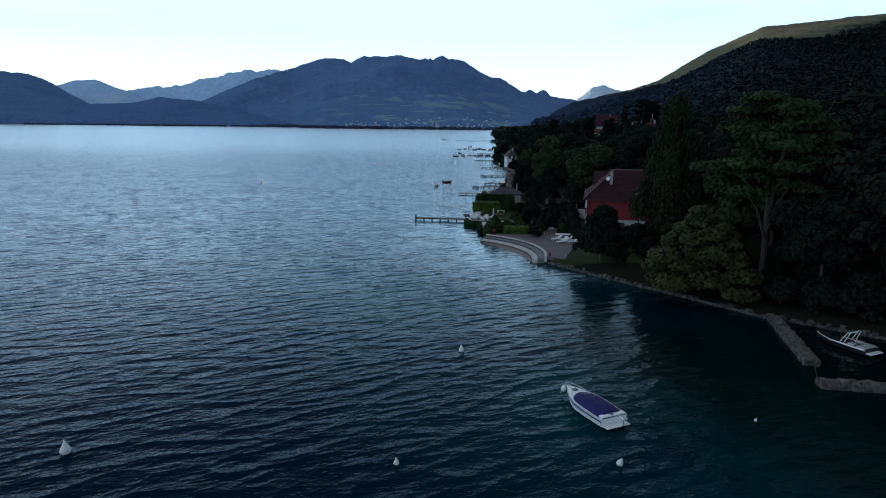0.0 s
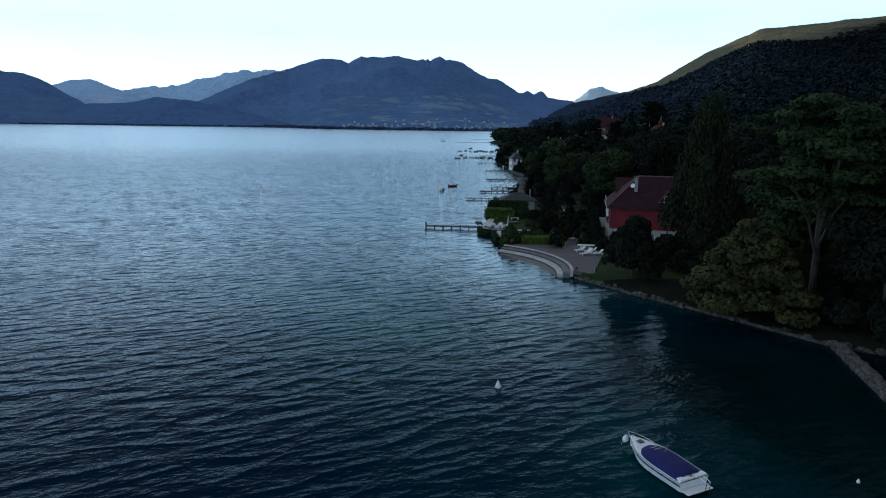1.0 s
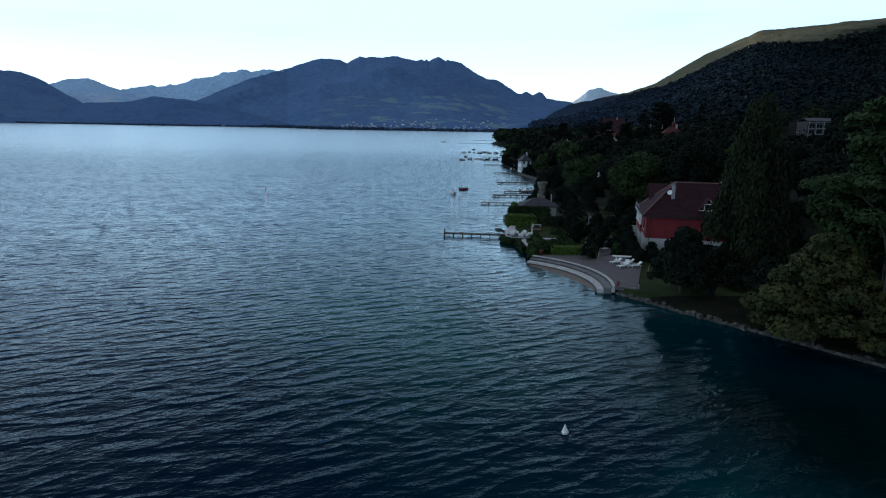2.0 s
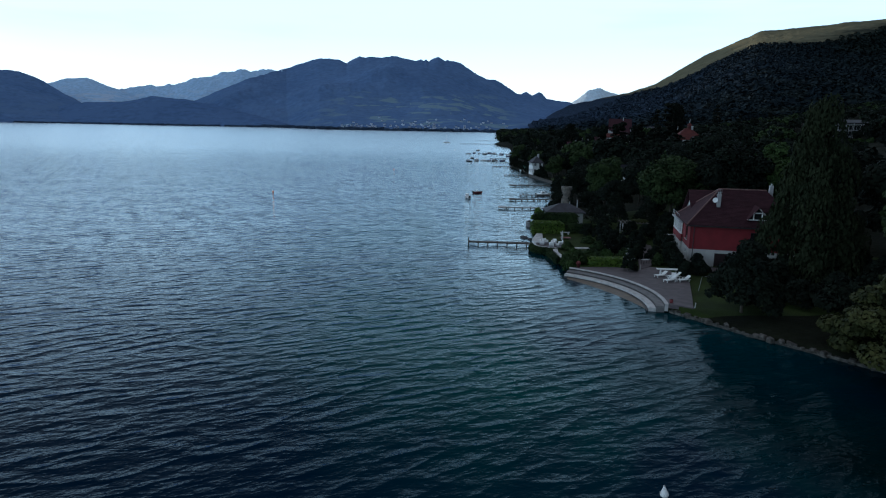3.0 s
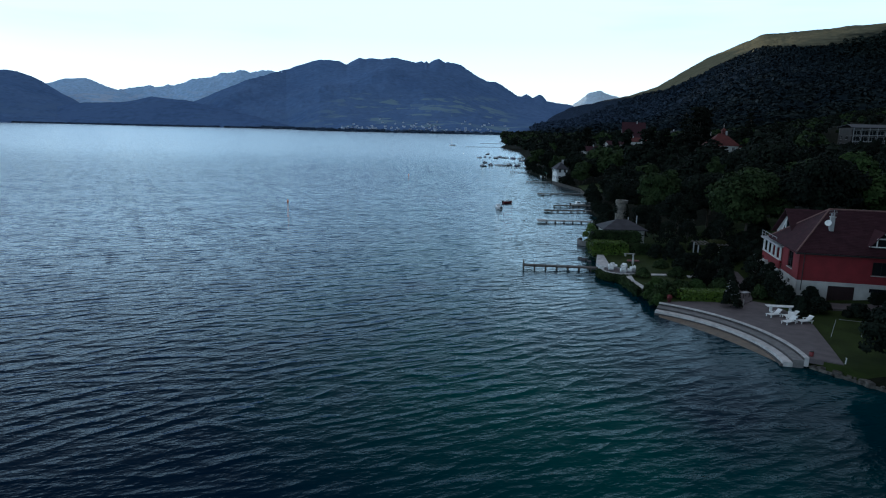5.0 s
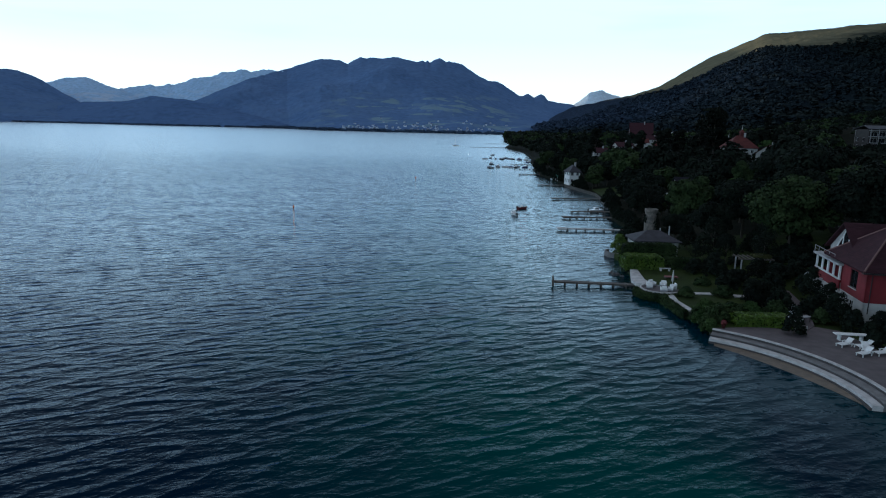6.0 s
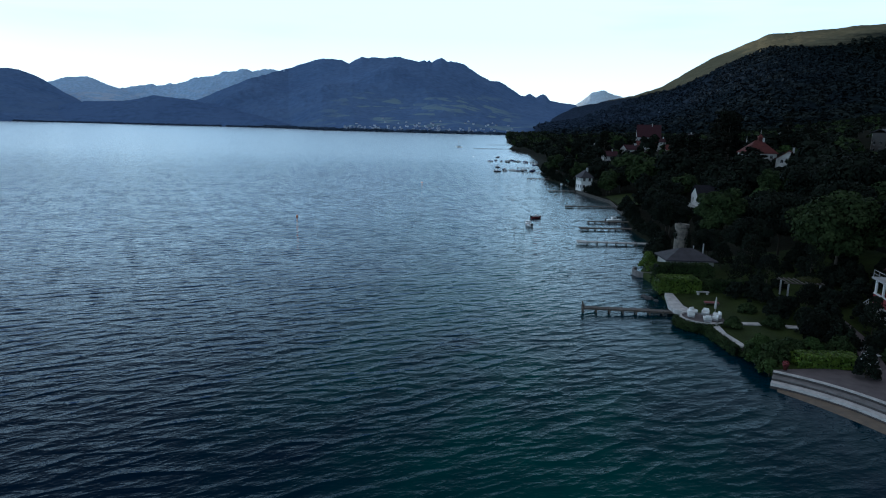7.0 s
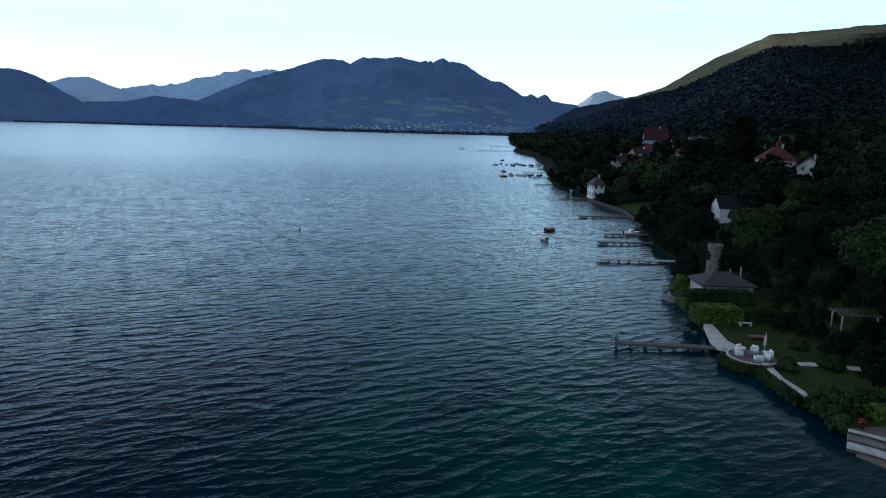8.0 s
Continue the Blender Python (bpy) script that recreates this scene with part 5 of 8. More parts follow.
    tile_rows("tiles", [(1.0, 6.2, ge), (10, 6.2, ge), (10, 12.0, gz), (1.0, 12.0, gz)], ROOF_BROWN, wing)
    slab("wing_roof", [(10, 17.8, ge), (1.0, 17.8, ge), (1.0, 12.0, gz), (10, 12.0, gz)], 0.18, ROOF_BROWN, v)
    gable = mesh_object("gable_wall", [(1.7, 6.6, 7.4), (1.7, 17.4, 7.4), (1.7, 17.4, 8.3), (1.7, 12, 12.1), (1.7, 6.6, 8.3), (2.0, 6.6, 7.4), (2.0, 17.4, 7.4), (2.0, 17.4, 8.3), (2.0, 12, 12.1), (2.0, 6.6, 8.3)],
                        [(0, 4, 3, 2, 1), (5, 6, 7, 8, 9), (0, 1, 6, 5), (1, 2, 7, 6), (2, 3, 8, 7), (3, 4, 9, 8), (4, 0, 5, 9)], WHITE_WALL, v, "white rendered gable")
    bm = bmesh.new()
    for a, b in (((1.62, 9.2, 8.6), (1.62, 12, 11.6)), ((1.62, 12, 11.6), (1.62, 14.8, 8.6)), ((1.62, 9.2, 8.6), (1.62, 14.8, 8.6)), ((1.62, 11, 8.6), (1.62, 11, 10.6)), ((1.62, 13, 8.6), (1.62, 13, 10.6))):
        rod(bm, a, b, 0.09, 0.09, 4)
    part("gable_frame", bm, WHITE_PAINT, v, "white timber gable frame")
    mesh_object("gable_pane", [(1.64, 9.5, 8.7), (1.64, 14.5, 8.7), (1.64, 12, 11.4)], [(0, 1, 2)], GLASS, v)
    wall("wing_wall", Matrix.Translation((1.9, 17.4, 0)) @ Matrix.Rotation(radians(-90), 4, "Z"), 10.0, base_z, 7.4, 0.3, [(1.2, 3.0, 4.6, 6.9), (4.0, 5.8, 4.6, 6.9), (7.0, 8.6, 4.6, 6.9)], RED_WALL, v)
    for a, b in ((1.2, 3.0), (4.0, 5.8), (7.0, 8.6)):
        window(v, Matrix.Translation((1.9, 17.4, 0)) @ Matrix.Rotation(radians(-90), 4, "Z"), a, b, 4.6, 6.9, bars=1, sill=False)
    wall("wing_wall", Matrix.Translation((10, 17.4, 0)) @ Matrix.Rotation(radians(180), 4, "Z"), 8.1, base_z, 8.2, 0.3, [], RED_WALL, v)
    # veranda: white base, red parapet, white posts, flat roof with a rail
    ver = new("veranda")
    ver.parent = v
    boxed("base", (-0.35, 1.85, 7.4, 16.4, base_z, mid_z), WHITE_WALL, ver, "white rendered base")
    boxed("parapet", (-0.35, -0.15, 7.42, 16.4, mid_z + 0.003, 5.15), RED_WALL, ver, "red parapet")
    boxed("parapet", (-0.15, 1.85, 16.2, 16.4, mid_z + 0.003, 5.15), RED_WALL, ver, "red parapet")
    boxed("coping", (-0.42, -0.08, 7.42, 16.46, 5.153, 5.25), WHITE_PAINT, ver, "white coping")
    for y in (7.65, 9.8, 11.9, 14.0, 16.2):
        boxed("post", (-0.36, -0.1, y - 0.13, y + 0.13, 5.253, 7.1), WHITE_PAINT, ver, bevel=0.03)
    boxed("flat_roof", (-0.75, 1.9, 7.2, 16.8, 7.1, 7.35), GREY_WALL, ver, "flat roof with pale edge", bevel=0.04)
    bm = bmesh.new()
    for y in (9.0, 11, 13, 15, 16.6):
        rod(bm, (-0.6, y, 7.34), (-0.6, y, 8.3), 0.035, 0.035, 5)
    rod(bm, (-0.6, 9.0, 8.3), (-0.6, 16.6, 8.3), 0.04, 0.04, 5)
    rod(bm, (-0.6, 9.0, 7.85), (-0.6, 16.6, 7.85), 0.025, 0.025, 5)
    part("rail", bm, GREY_WALL, ver, "thin grey rail")
    # outside stair up to the veranda
    bm = bmesh.new()
    for k in range(11):
        box(bm, -2.2, -0.36, 16.6 - 0.34 * k - 0.34, 16.6 - 0.34 * k, 1.2, 1.9 + 0.22 * k)
    part("stair", bm, CONCRETE, ver, "pale concrete outside stair")
    bm = bmesh.new()
    for k in range(7):
        rod(bm, (-2.25, 16.4 - 0.58 * k, 1.9 + 0.36 * k), (-2.25, 16.4 - 0.58 * k, 2.95 + 0.36 * k), 0.035, 0.035, 5)
    rod(bm, (-2.25, 16.4, 2.95), (-2.25, 12.9, 5.1), 0.05, 0.05, 5)
    rod(bm, (-2.25, 16.4, 2.45), (-2.25, 12.9, 4.6), 0.04, 0.04, 5)
    part("stair_rail", bm, GREY_WALL, ver, "white tubular stair rail")
    # dormer: a white framed triangle
    d = new("dormer")
    d.parent = v
    slab("dormer_roof", [(8.2, 0.0, 8.95), (9.8, 0.0, 11.0), (9.8, 3.3, 11.05), (8.2, 1.2, 9.1)], 0.1, ROOF_BROWN, d)
    slab("dormer_roof", [(9.8, 0.0, 11.0), (11.4, 0.0, 8.95), (11.4, 1.2, 9.1), (9.8, 3.3, 11.05)], 0.1, ROOF_BROWN, d)
    mesh_object("dormer_face", [(8.4, 0.3, 9.0), (11.2, 0.3, 9.0), (9.8, 0.3, 10.75)], [(0, 1, 2)], GLASS, d)
    bm = bmesh.new()
    for a, b in (((9.8, 0.2, 10.9), (11.4, 0.2, 9.0)), ((8.2, 0.2, 9.0), (11.4, 0.2, 9.0)), ((9.1, 0.2, 9.0), (9.1, 0.2, 10.1)), ((10.3, 0.2, 9.0), (10.3, 0.2, 10.2)), ((9.1, 0.2, 10.1), (10.3, 0.2, 10.1))):
        rod(bm, a, b, 0.085, 0.085, 4)
    part("dormer_frame", bm, WHITE_PAINT, d, "white painted dormer frame")
    # chimneys, aerial and dish
    c = new("chimney")
    c.parent = v
    boxed("stack", (4.05, 4.6, 2.6, 3.1, 9.6, 12.4), GREY_WALL, c, "pale rendered chimney stack", bevel=0.03)
    boxed("cap", (3.98, 4.67, 2.53, 3.17, 12.4, 12.5), CONCRETE, c)
    for k in (4.18, 4.48):
        rodded("pot", (k, 2.85, 12.49), (k, 2.85, 12.95), 0.1, GREY_WALL, c)
    dish = lathe("satellite_dish", [(0.02, 0), (0.2, 0.03), (0.36, 0.1), (0.42, 0.16), (0.4, 0.17), (0.2, 0.06), (0.02, 0.04)], WHITE_PAINT, c, "white satellite dish")
    dish.matrix_local = pose(3.75, 2.45, 11.6, 70, 0, -25)
    bm = bmesh.new()
    rod(bm, (4.3, 2.5, 12.2), (4.3, 2.5, 13.4), 0.03, 0.03, 5)
    for z in (12.9, 13.1, 13.3):
        rod(bm, (3.7, 2.5, z), (4.7, 2.5, z), 0.02, 0.02, 4)
    part("aerial", bm, GREY_WALL, c, "thin metal aerial")
    c2 = new("chimney")
    c2.parent = v
    boxed("stack", (12.6, 13.2, 6.6, 7.2, 11.5, 13.9), GREY_WALL, c2, bevel=0.03)
    rodded("pot", (12.9, 6.9, 13.9), (12.9, 6.9, 14.2), 0.13, GREY_WALL, c2)
    return v


def simple_house(name, m, w, d, z0, eave, ridge_z, wall_mat, roof_mat, label, rows=((0.9, 1.3),), cols=3, style="gable", over=0.5, chimney=True, along=True, frame_mat=None, side_cols=2):
    """A plain house: walls with window openings, a pitched roof with eaves, a chimney. rows: (sill above z0, window height)."""
    h = thing(name, m, label, "house")
    sides = [(Matrix(), w, cols), (Matrix.Translation((w, 0, 0)) @ Matrix.Rotation(radians(90), 4, "Z"), d, side_cols), (Matrix.Translation((w, d, 0)) @ Matrix.Rotation(radians(180), 4, "Z"), w, 0), (Matrix.Translation((0, d, 0)) @ Matrix.Rotation(radians(-90), 4, "Z"), d, side_cols)]
    for pm, length, n in sides:
        op = []
        for sill, hh in rows:
            for k in range(n):
                c = length * (k + 0.5) / n
                op.append((c - 0.55, c + 0.55, z0 + sill, z0 + sill + hh))
        wall("wall", pm, length, z0 - 2.0, eave, 0.3, op, wall_mat, h)
        for a, b, lo, hi in op:
            window(h, pm, a, b, lo, hi, frame_mat)
    o = over
    A, B, C, D = (-o, -o, eave), (w + o, -o, eave), (w + o, d + o, eave), (-o, d + o, eave)
    if style == "hip":
        k = min(w, d) / 2
        P, Q = ((k, d / 2, ridge_z), (w - k, d / 2, ridge_z)) if w >= d else ((w / 2, k, ridge_z), (w / 2, d - k, ridge_z))
        planes = [[A, B, Q, P], [B, C, Q], [C, D, P, Q], [D, A, P]] if w >= d else [[A, B, P], [B, C, Q, P], [C, D, Q], [D, A, P, Q]]
    elif along:
        P, Q = (-o, d / 2, ridge_z), (w + o, d / 2, ridge_z)
        planes = [[A, B, Q, P], [C, D, P, Q]]
        for x in (0.0, w - 0.25):
            mesh_object("gable", [(x, 0, eave), (x, d, eave), (x, d / 2, ridge_z - 0.25), (x + 0.25, 0, eave), (x + 0.25, d, eave), (x + 0.25, d / 2, ridge_z - 0.25)], [(0, 2, 1), (3, 4, 5), (0, 1, 4, 3), (1, 2, 5, 4), (2, 0, 3, 5)], wall_mat, h)
    else:
        P, Q = (w / 2, -o, ridge_z), (w / 2, d + o, ridge_z)
        planes = [[A, P, Q, D], [B, C, Q, P]]
        for y in (0.0, d - 0.25):
            mesh_object("gable", [(0, y, eave), (w, y, eave), (w / 2, y, ridge_z - 0.25), (0, y + 0.25, eave), (w, y + 0.25, eave), (w / 2, y + 0.25, ridge_z - 0.25)], [(0, 1, 2), (3, 5, 4), (0, 3, 4, 1), (1, 4, 5, 2), (2, 5, 3, 0)], wall_mat, h)
    for pts in planes:
        slab("roof", pts, 0.2, roof_mat, h)
    if chimney:
        c = boxed("chimney", (w * 0.62, w * 0.62 + 0.7, d * 0.42, d * 0.42 + 0.6, eave, ridge_z + 0.9), GREY_WALL, h)
        boxed("chimney_cap", (w * 0.62 - 0.08, w * 0.62 + 0.78, d * 0.42 - 0.08, d * 0.42 + 0.68, ridge_z + 0.9, ridge_z + 1.02), CONCRETE, c)
    return h


def build_village():
    two = ((1.0, 1.4), (3.9, 1.4))
    simple_house("lakeside_house", pose(31.9, 313.0, 0, 0, 0, 8), 4.6, 6.5, 1.2, 6.6, 9.4, WHITE_PAINT, ROOF_SLATE, "tall white lakeside house with dark hipped roof at the water", two, 2, "hip", side_cols=3)
    wh = simple_house("white_house", pose(51.0, 242.0, -1.4, 0, 0, -8), 10, 9, 3.4, 8.4, 11.6, WHITE_PAINT, ROOF_DARK, "plain white house with dark slate gable roof", ((3.0, 1.3),), 1, "gable", along=True, side_cols=2)
    bal = boxed("balcony", (-1.8, -0.05, 0.5, 7.5, 5.1, 5.35), WHITE_WALL, wh, "white balcony on the gable side")
    boxed("balustrade", (-1.8, -1.65, 0.5, 7.5, 5.353, 6.2), WHITE_WALL, bal)
    for y in (0.7, 4, 7.3):
        boxed("post", (-1.75, -1.55, y - 0.1, y + 0.1, 2.0, 5.1), WHITE_WALL, bal)
    villa = simple_house("red_roofed_villa", pose(92.5, 302, 0, 0, 0, -6), 11.5, 9, 12.6, 18.6, 23.4, WHITE_WALL, ROOF_RED, "old villa with red tiled roof and spire among trees", two, 3, "hip", side_cols=2)
    boxed("lantern", (5.8, 7.2, 4.3, 5.7, 22.6, 24.6), ROOF_RED, villa, "small red roof lantern")
    mesh_object("lantern_roof", [(5.5, 4, 24.6), (7.5, 4, 24.6), (7.5, 6, 24.6), (5.5, 6, 24.6), (6.5, 5, 25.9)], [(0, 1, 4), (1, 2, 4), (2, 3, 4), (3, 0, 4), (3, 2, 1, 0)], ROOF_RED, villa)
    rodded("spire", (6.5, 5, 25.8), (6.5, 5, 27.6), 0.09, WHITE_PAINT, villa, "pale finial", r1=0.02, seg=6)
    rodded("finial", (1.5, 5, 22.5), (1.5, 5, 24.4), 0.06, WHITE_PAINT, villa, r1=0.02, seg=6)
    annex = simple_house("villa_annex", pose(97.5, 289, 0, 0, 0, -30), 8, 7, 11.6, 17.0, 20.2, WHITE_WALL, ROOF_RED, "white annex with red gable roof beside the villa", two, 2, "gable", along=False, side_cols=2)
    boxed("balcony", (0.6, 5.4, -1.2, -0.01, 14.2, 14.4), WHITE_PAINT, annex, "white balcony")
    tower = simple_house("tall_house", pose(142, 600, 0, 0, 0, -12), 19, 14, 9, 21.0, 31.5, GREY_WALL, ROOF_BROWN, "tall house with grey walls and steep brown roof", ((4, 2.0), (8, 2.0)), 3, "gable")
    for x, y, w, d, rot, rm, wm, lab in ((118, 520, 14, 9, -10, ROOF_RED, WHITE_WALL, "white house with red tiled roof in the village"), (98, 478, 12, 9, 12, ROOF_BROWN, WHITE_WALL, "pale village house with brown roof"), (136, 545, 15, 8, -5, ROOF_BROWN, WHITE_WALL, "long pale village house with brown roof"),
                                         (79, 393, 9, 8, 20, ROOF_BROWN, GREY_WALL, "grey house with brown roof between trees"), (110, 438, 10, 8, -15, ROOF_RED, WHITE_WALL, "white house with red roof between trees"), (166, 560, 13, 10, 5, ROOF_SLATE, WHITE_WALL, "white village house with slate roof"),
                                         (73, 438, 8, 7, 0, ROOF_BROWN, WHITE_WALL, "small white house with brown roof near the shore"), (92, 560, 10, 8, 15, ROOF_RED, WHITE_WALL, "white house with red roof near the bay"),
                                         (104, 690, 12, 9, 0, ROOF_BROWN, WHITE_WALL, "pale house with brown roof near the bay"), (190, 720, 14, 10, 10, ROOF_RED, WHITE_WALL, "white house with red roof on the slope"), (150, 800, 13, 10, -8, ROOF_BROWN, WHITE_WALL, "pale house with brown roof on the slope"), (240, 840, 15, 11, 4, ROOF_SLATE, WHITE_WALL, "white house with slate roof on the slope")):
        z = float(land_z(x + w / 2, y))
        simple_house("village_house", pose(x, y, 0, 0, 0, rot), w, d, z, z + 5.6, z + 8.6, wm, rm, lab, two, 3, "gable", side_cols=2)
    # apartment block with balcony grid
    ap = thing("apartment_building", pose(210, 393, 0.8, 0, 0, -6), "grey apartment block with white gridded balconies and flat dark roof", "building")
    op = [(0.6 + 4.2 * k, 4.4 + 4.2 * k, z, z + 2.5) for k in range(6) for z in (16.8, 20.2, 23.6)]
    wall("wall", Matrix(), 26, 12, 27.4, 0.4, op, material("brown_panel", (0.025, 0.022, 0.022), (0.04, 0.035, 0.033), 0.6, 0.8), ap)
    for a, b, lo, hi in op:
        window(ap, Matrix(), a, b, lo, hi, bars=1, sill=False)
    wall("wall", Matrix.Translation((0, 14, 0)) @ Matrix.Rotation(radians(-90), 4, "Z"), 14, 12, 27.4, 0.4, [(2, 4, 17, 19), (2, 4, 21, 23), (8, 10, 17, 19), (8, 10, 21, 23)], bpy.data.materials["brown_panel"], ap)
    for a, lo in ((2, 17), (2, 21), (8, 17), (8, 21)):
        window(ap, Matrix.Translation((0, 14, 0)) @ Matrix.Rotation(radians(-90), 4, "Z"), a, a + 2, lo, lo + 2)
    wall("wall", Matrix.Translation((26, 0, 0)) @ Matrix.Rotation(radians(90), 4, "Z"), 14, 12, 27.4, 0.4, [], WHITE_WALL, ap)
    wall("wall", Matrix.Translation((26, 14, 0)) @ Matrix.Rotation(radians(180), 4, "Z"), 26, 12, 27.4, 0.4, [], WHITE_WALL, ap)
    slab("roof", [(-1, -1.5, 27.7), (27, -1.5, 27.7), (25, 8, 29.6), (1, 8, 29.6)], 0.3, ROOF_SLATE, ap)
    slab("roof", [(27, 15, 27.7), (-1, 15, 27.7), (1, 8, 29.6), (25, 8, 29.6)], 0.3, ROOF_SLATE, ap)
    for z in (16.5, 19.9, 23.3, 26.7):
        boxed("balcony_slab", (-0.2, 26.2, -1.3, -0.01, z, z + 0.22), GREY_WALL, ap)
    for k in range(7):
        boxed("balcony_post", (0.3 + 4.2 * k - 0.12, 0.3 + 4.2 * k + 0.12, -1.3, -1.1, 12, 27.4), GREY_WALL, ap)


def build_boathouse():
    b = simple_house("boathouse", pose(12.8, 160.2, 0, 0, 0, -2), 7.8, 5.6, 1.0, 4.3, 5.9, WHITE_WALL, ROOF_SLATE, "low garden house with dark hipped roof behind hedges", ((0.9, 1.0),), 2, "hip", chimney=False, side_cols=1)
    rodded("flue", (6.9, 3.0, 4.8), (6.9, 3.0, 6.7), 0.12, GREY_WALL, b)
    rodded("flue", (5.2, 3.0, 5.4), (5.2, 3.0, 6.3), 0.1, GREY_WALL, b)
    t = thing("stone_tower", pose(18.9, 171.0, 0), "old round stone tower partly clad in ivy", "tower")
    lathe("shaft", [(1.3, 0.3), (1.26, 2.0), (1.2, 5.0), (1.16, 8.2), (1.3, 8.3), (1.3, 8.9), (1.0, 8.9), (1.0, 8.5)], material("tower_stone", (0.2, 0.175, 0.15), (0.08, 0.075, 0.068), 1.6, 0.9, bump=0.08, bump_scale=4), t, "weathered stone shaft", seg=18, smooth=False)
    rng = np.random.default_rng(4)
    ivy = new("ivy", cloud_mesh("ivy", leaf_cloud(rng, [(0.75, -0.6, 4.5, 0.9, 0.9, 3.6), (0.9, -0.3, 2.5, 0.9, 0.9, 2.4), (-1.2, -0.3, 7.0, 0.4, 0.4, 0.8)], 1500, 0.28, 0.0, low=-1), LEAF_DARK))
    ivy.parent = t


# ---- quay, steps, walls and jetties ----
ARC = (-1.1, 102.04, 18.75)  # centre and radius of the curved steps


def arc_band(name, r0, r1, z0, z1, a0, a1, mat, parent, label="", n=40):
    cx, cy, _ = ARC
    verts, faces = [], []
    for k in range(n + 1):
        a = a0 + (a1 - a0) * k / n
        c, s = math.cos(a), math.sin(a)
        verts += [(cx + r0 * c, cy + r0 * s, z0), (cx + r1 * c, cy + r1 * s, z0), (cx + r1 * c, cy + r1 * s, z1), (cx + r0 * c, cy + r0 * s, z1)]
    for k in range(n):
        b = k * 4
        for i in range(4):
            faces.append((b + i, b + (i + 1) % 4, b + 4 + (i + 1) % 4, b + 4 + i))
    faces += [(0, 3, 2, 1), (n * 4, n * 4 + 1, n * 4 + 2, n * 4 + 3)]
    return mesh_object(name, verts, faces, mat, parent, label)


def build_quay():
    a0, a1 = radians(-13), radians(57)
    r = ARC[2]
    st = thing("lake_steps", Matrix(), "curved concrete seating steps down to the lake", "steps", kind="structure")
    dark = material("wet_step_riser", (0.07, 0.06, 0.06), (0.04, 0.035, 0.035), 1.5, 0.7)
    arc_band("kerb", r - 0.12, r + 0.3, 0.2, 1.16, a0, a1, CONCRETE, st, "pale concrete kerb")
    n = 14
    for k in range(n):
        b0, b1 = a0 + (a1 - a0) * k / n + 0.0006, a0 + (a1 - a0) * (k + 1) / n - 0.0006
        arc_band("bench_block", r - 1.15, r - 0.125, -0.5, 0.82, b0, b1, STAINED, st, n=4)
        arc_band("bench_block", r - 2.05, r - 1.155, -0.5, 0.52, b0, b1, CONCRETE, st, n=4)
    arc_band("footing", r - 2.3, r - 2.055, -0.8, 0.22, a0, a1, dark, st, "dark wet footing")
    # darker strips on the faces between the treads
    arc_band("riser", r - 1.19, r - 1.152, 0.5, 0.72, a0, a1, dark, st)
    arc_band("riser", r - 0.16, r - 0.122, 0.83, 1.04, a0, a1, dark, st)
    # sand that shows at the foot of the steps
    cx, cy, _ = ARC
    verts, faces = [], []
    for k in range(25):
        a = a0 + 0.06 + (a1 - a0 - 0.1) * k / 24
        p = Vector((cx + (r - 2.2) * math.cos(a), cy + (r - 2.2) * math.sin(a), 0.14))
        e0, e1 = Vector((15.4, 98.4, -0.12)), Vector((8.0, 114.6, -0.12))
        q = e0.lerp(e1, k / 24)
        verts += [p, p.lerp(q, 0.55) + Vector((0, 0, 0.03)), q, q + Vector((0, 0, -0.5)), p + Vector((0, 0, -0.7))]
    for k in range(24):
        b = k * 5
        for i in range(4):
            faces.append((b + i, b + i + 1, b + 6 + i, b + 5 + i))
    tagged(mesh_object("beach", verts, faces, SAND, smooth=True), "small strip of brown wet sand below the steps", "beach", kind="structure")
    # terrace
    pts = [(cx + (r + 0.3) * math.cos(a), cy + (r + 0.3) * math.sin(a)) for a in np.linspace(a0, a1, 26)]
    pts += [(9.6, 118.2), (15.6, 119.0), (19.8, 117.6), (22.3, 119.5), (24.5, 118.0), (24.6, 109.2), (21.8, 101.2), (20.0, 96.2), (18.4, 97.2)]
    slab("pavement", [(x, y, 1.12) for x, y in pts][::-1], 0.5, PAVING, None)
    ob = bpy.data.objects["pavement"]
    tagged(ob, "grey paved lakeside terrace", "terrace", kind="structure")
    slab("garden_path", [(19.9, 117.3, 1.16), (22.4, 119.6, 1.2), (25.4, 126, 1.45), (27.5, 135.5, 1.9), (24.3, 136, 1.9), (22.4, 126, 1.45)], 0.3, PAVING, None)
    tagged(bpy.data.objects["garden_path"], "grey garden path up beside the villa", "path", kind="structure")
    slab("driveway", [(29.5, 116.4, 1.14), (36.5, 114.8, 1.66), (42, 113.2, 2.08), (43.5, 117.0, 2.16), (37.4, 118.4, 1.72), (31.5, 119.9, 1.2)][::-1], 0.4, PAVING, None)
    tagged(bpy.data.objects["driveway"], "pale gravel drive before the garage", "path", kind="structure")


def stone_mesh(rng, k):
    """A rough block: a cube with its corners knocked about and its edges cut."""
    bm = bmesh.new()
    bmesh.ops.create_cube(bm, size=1.0)
    for v in bm.verts:
        v.co += Vector(rng.normal(size=3)) * 0.07
    bmesh.ops.bevel(bm, geom=bm.edges[:], offset=0.13, segments=1, affect="EDGES")
    me = bpy.data.meshes.new("stone")
    bm.to_mesh(me)
    bm.free()
    me.materials.append(STONE)
    return me


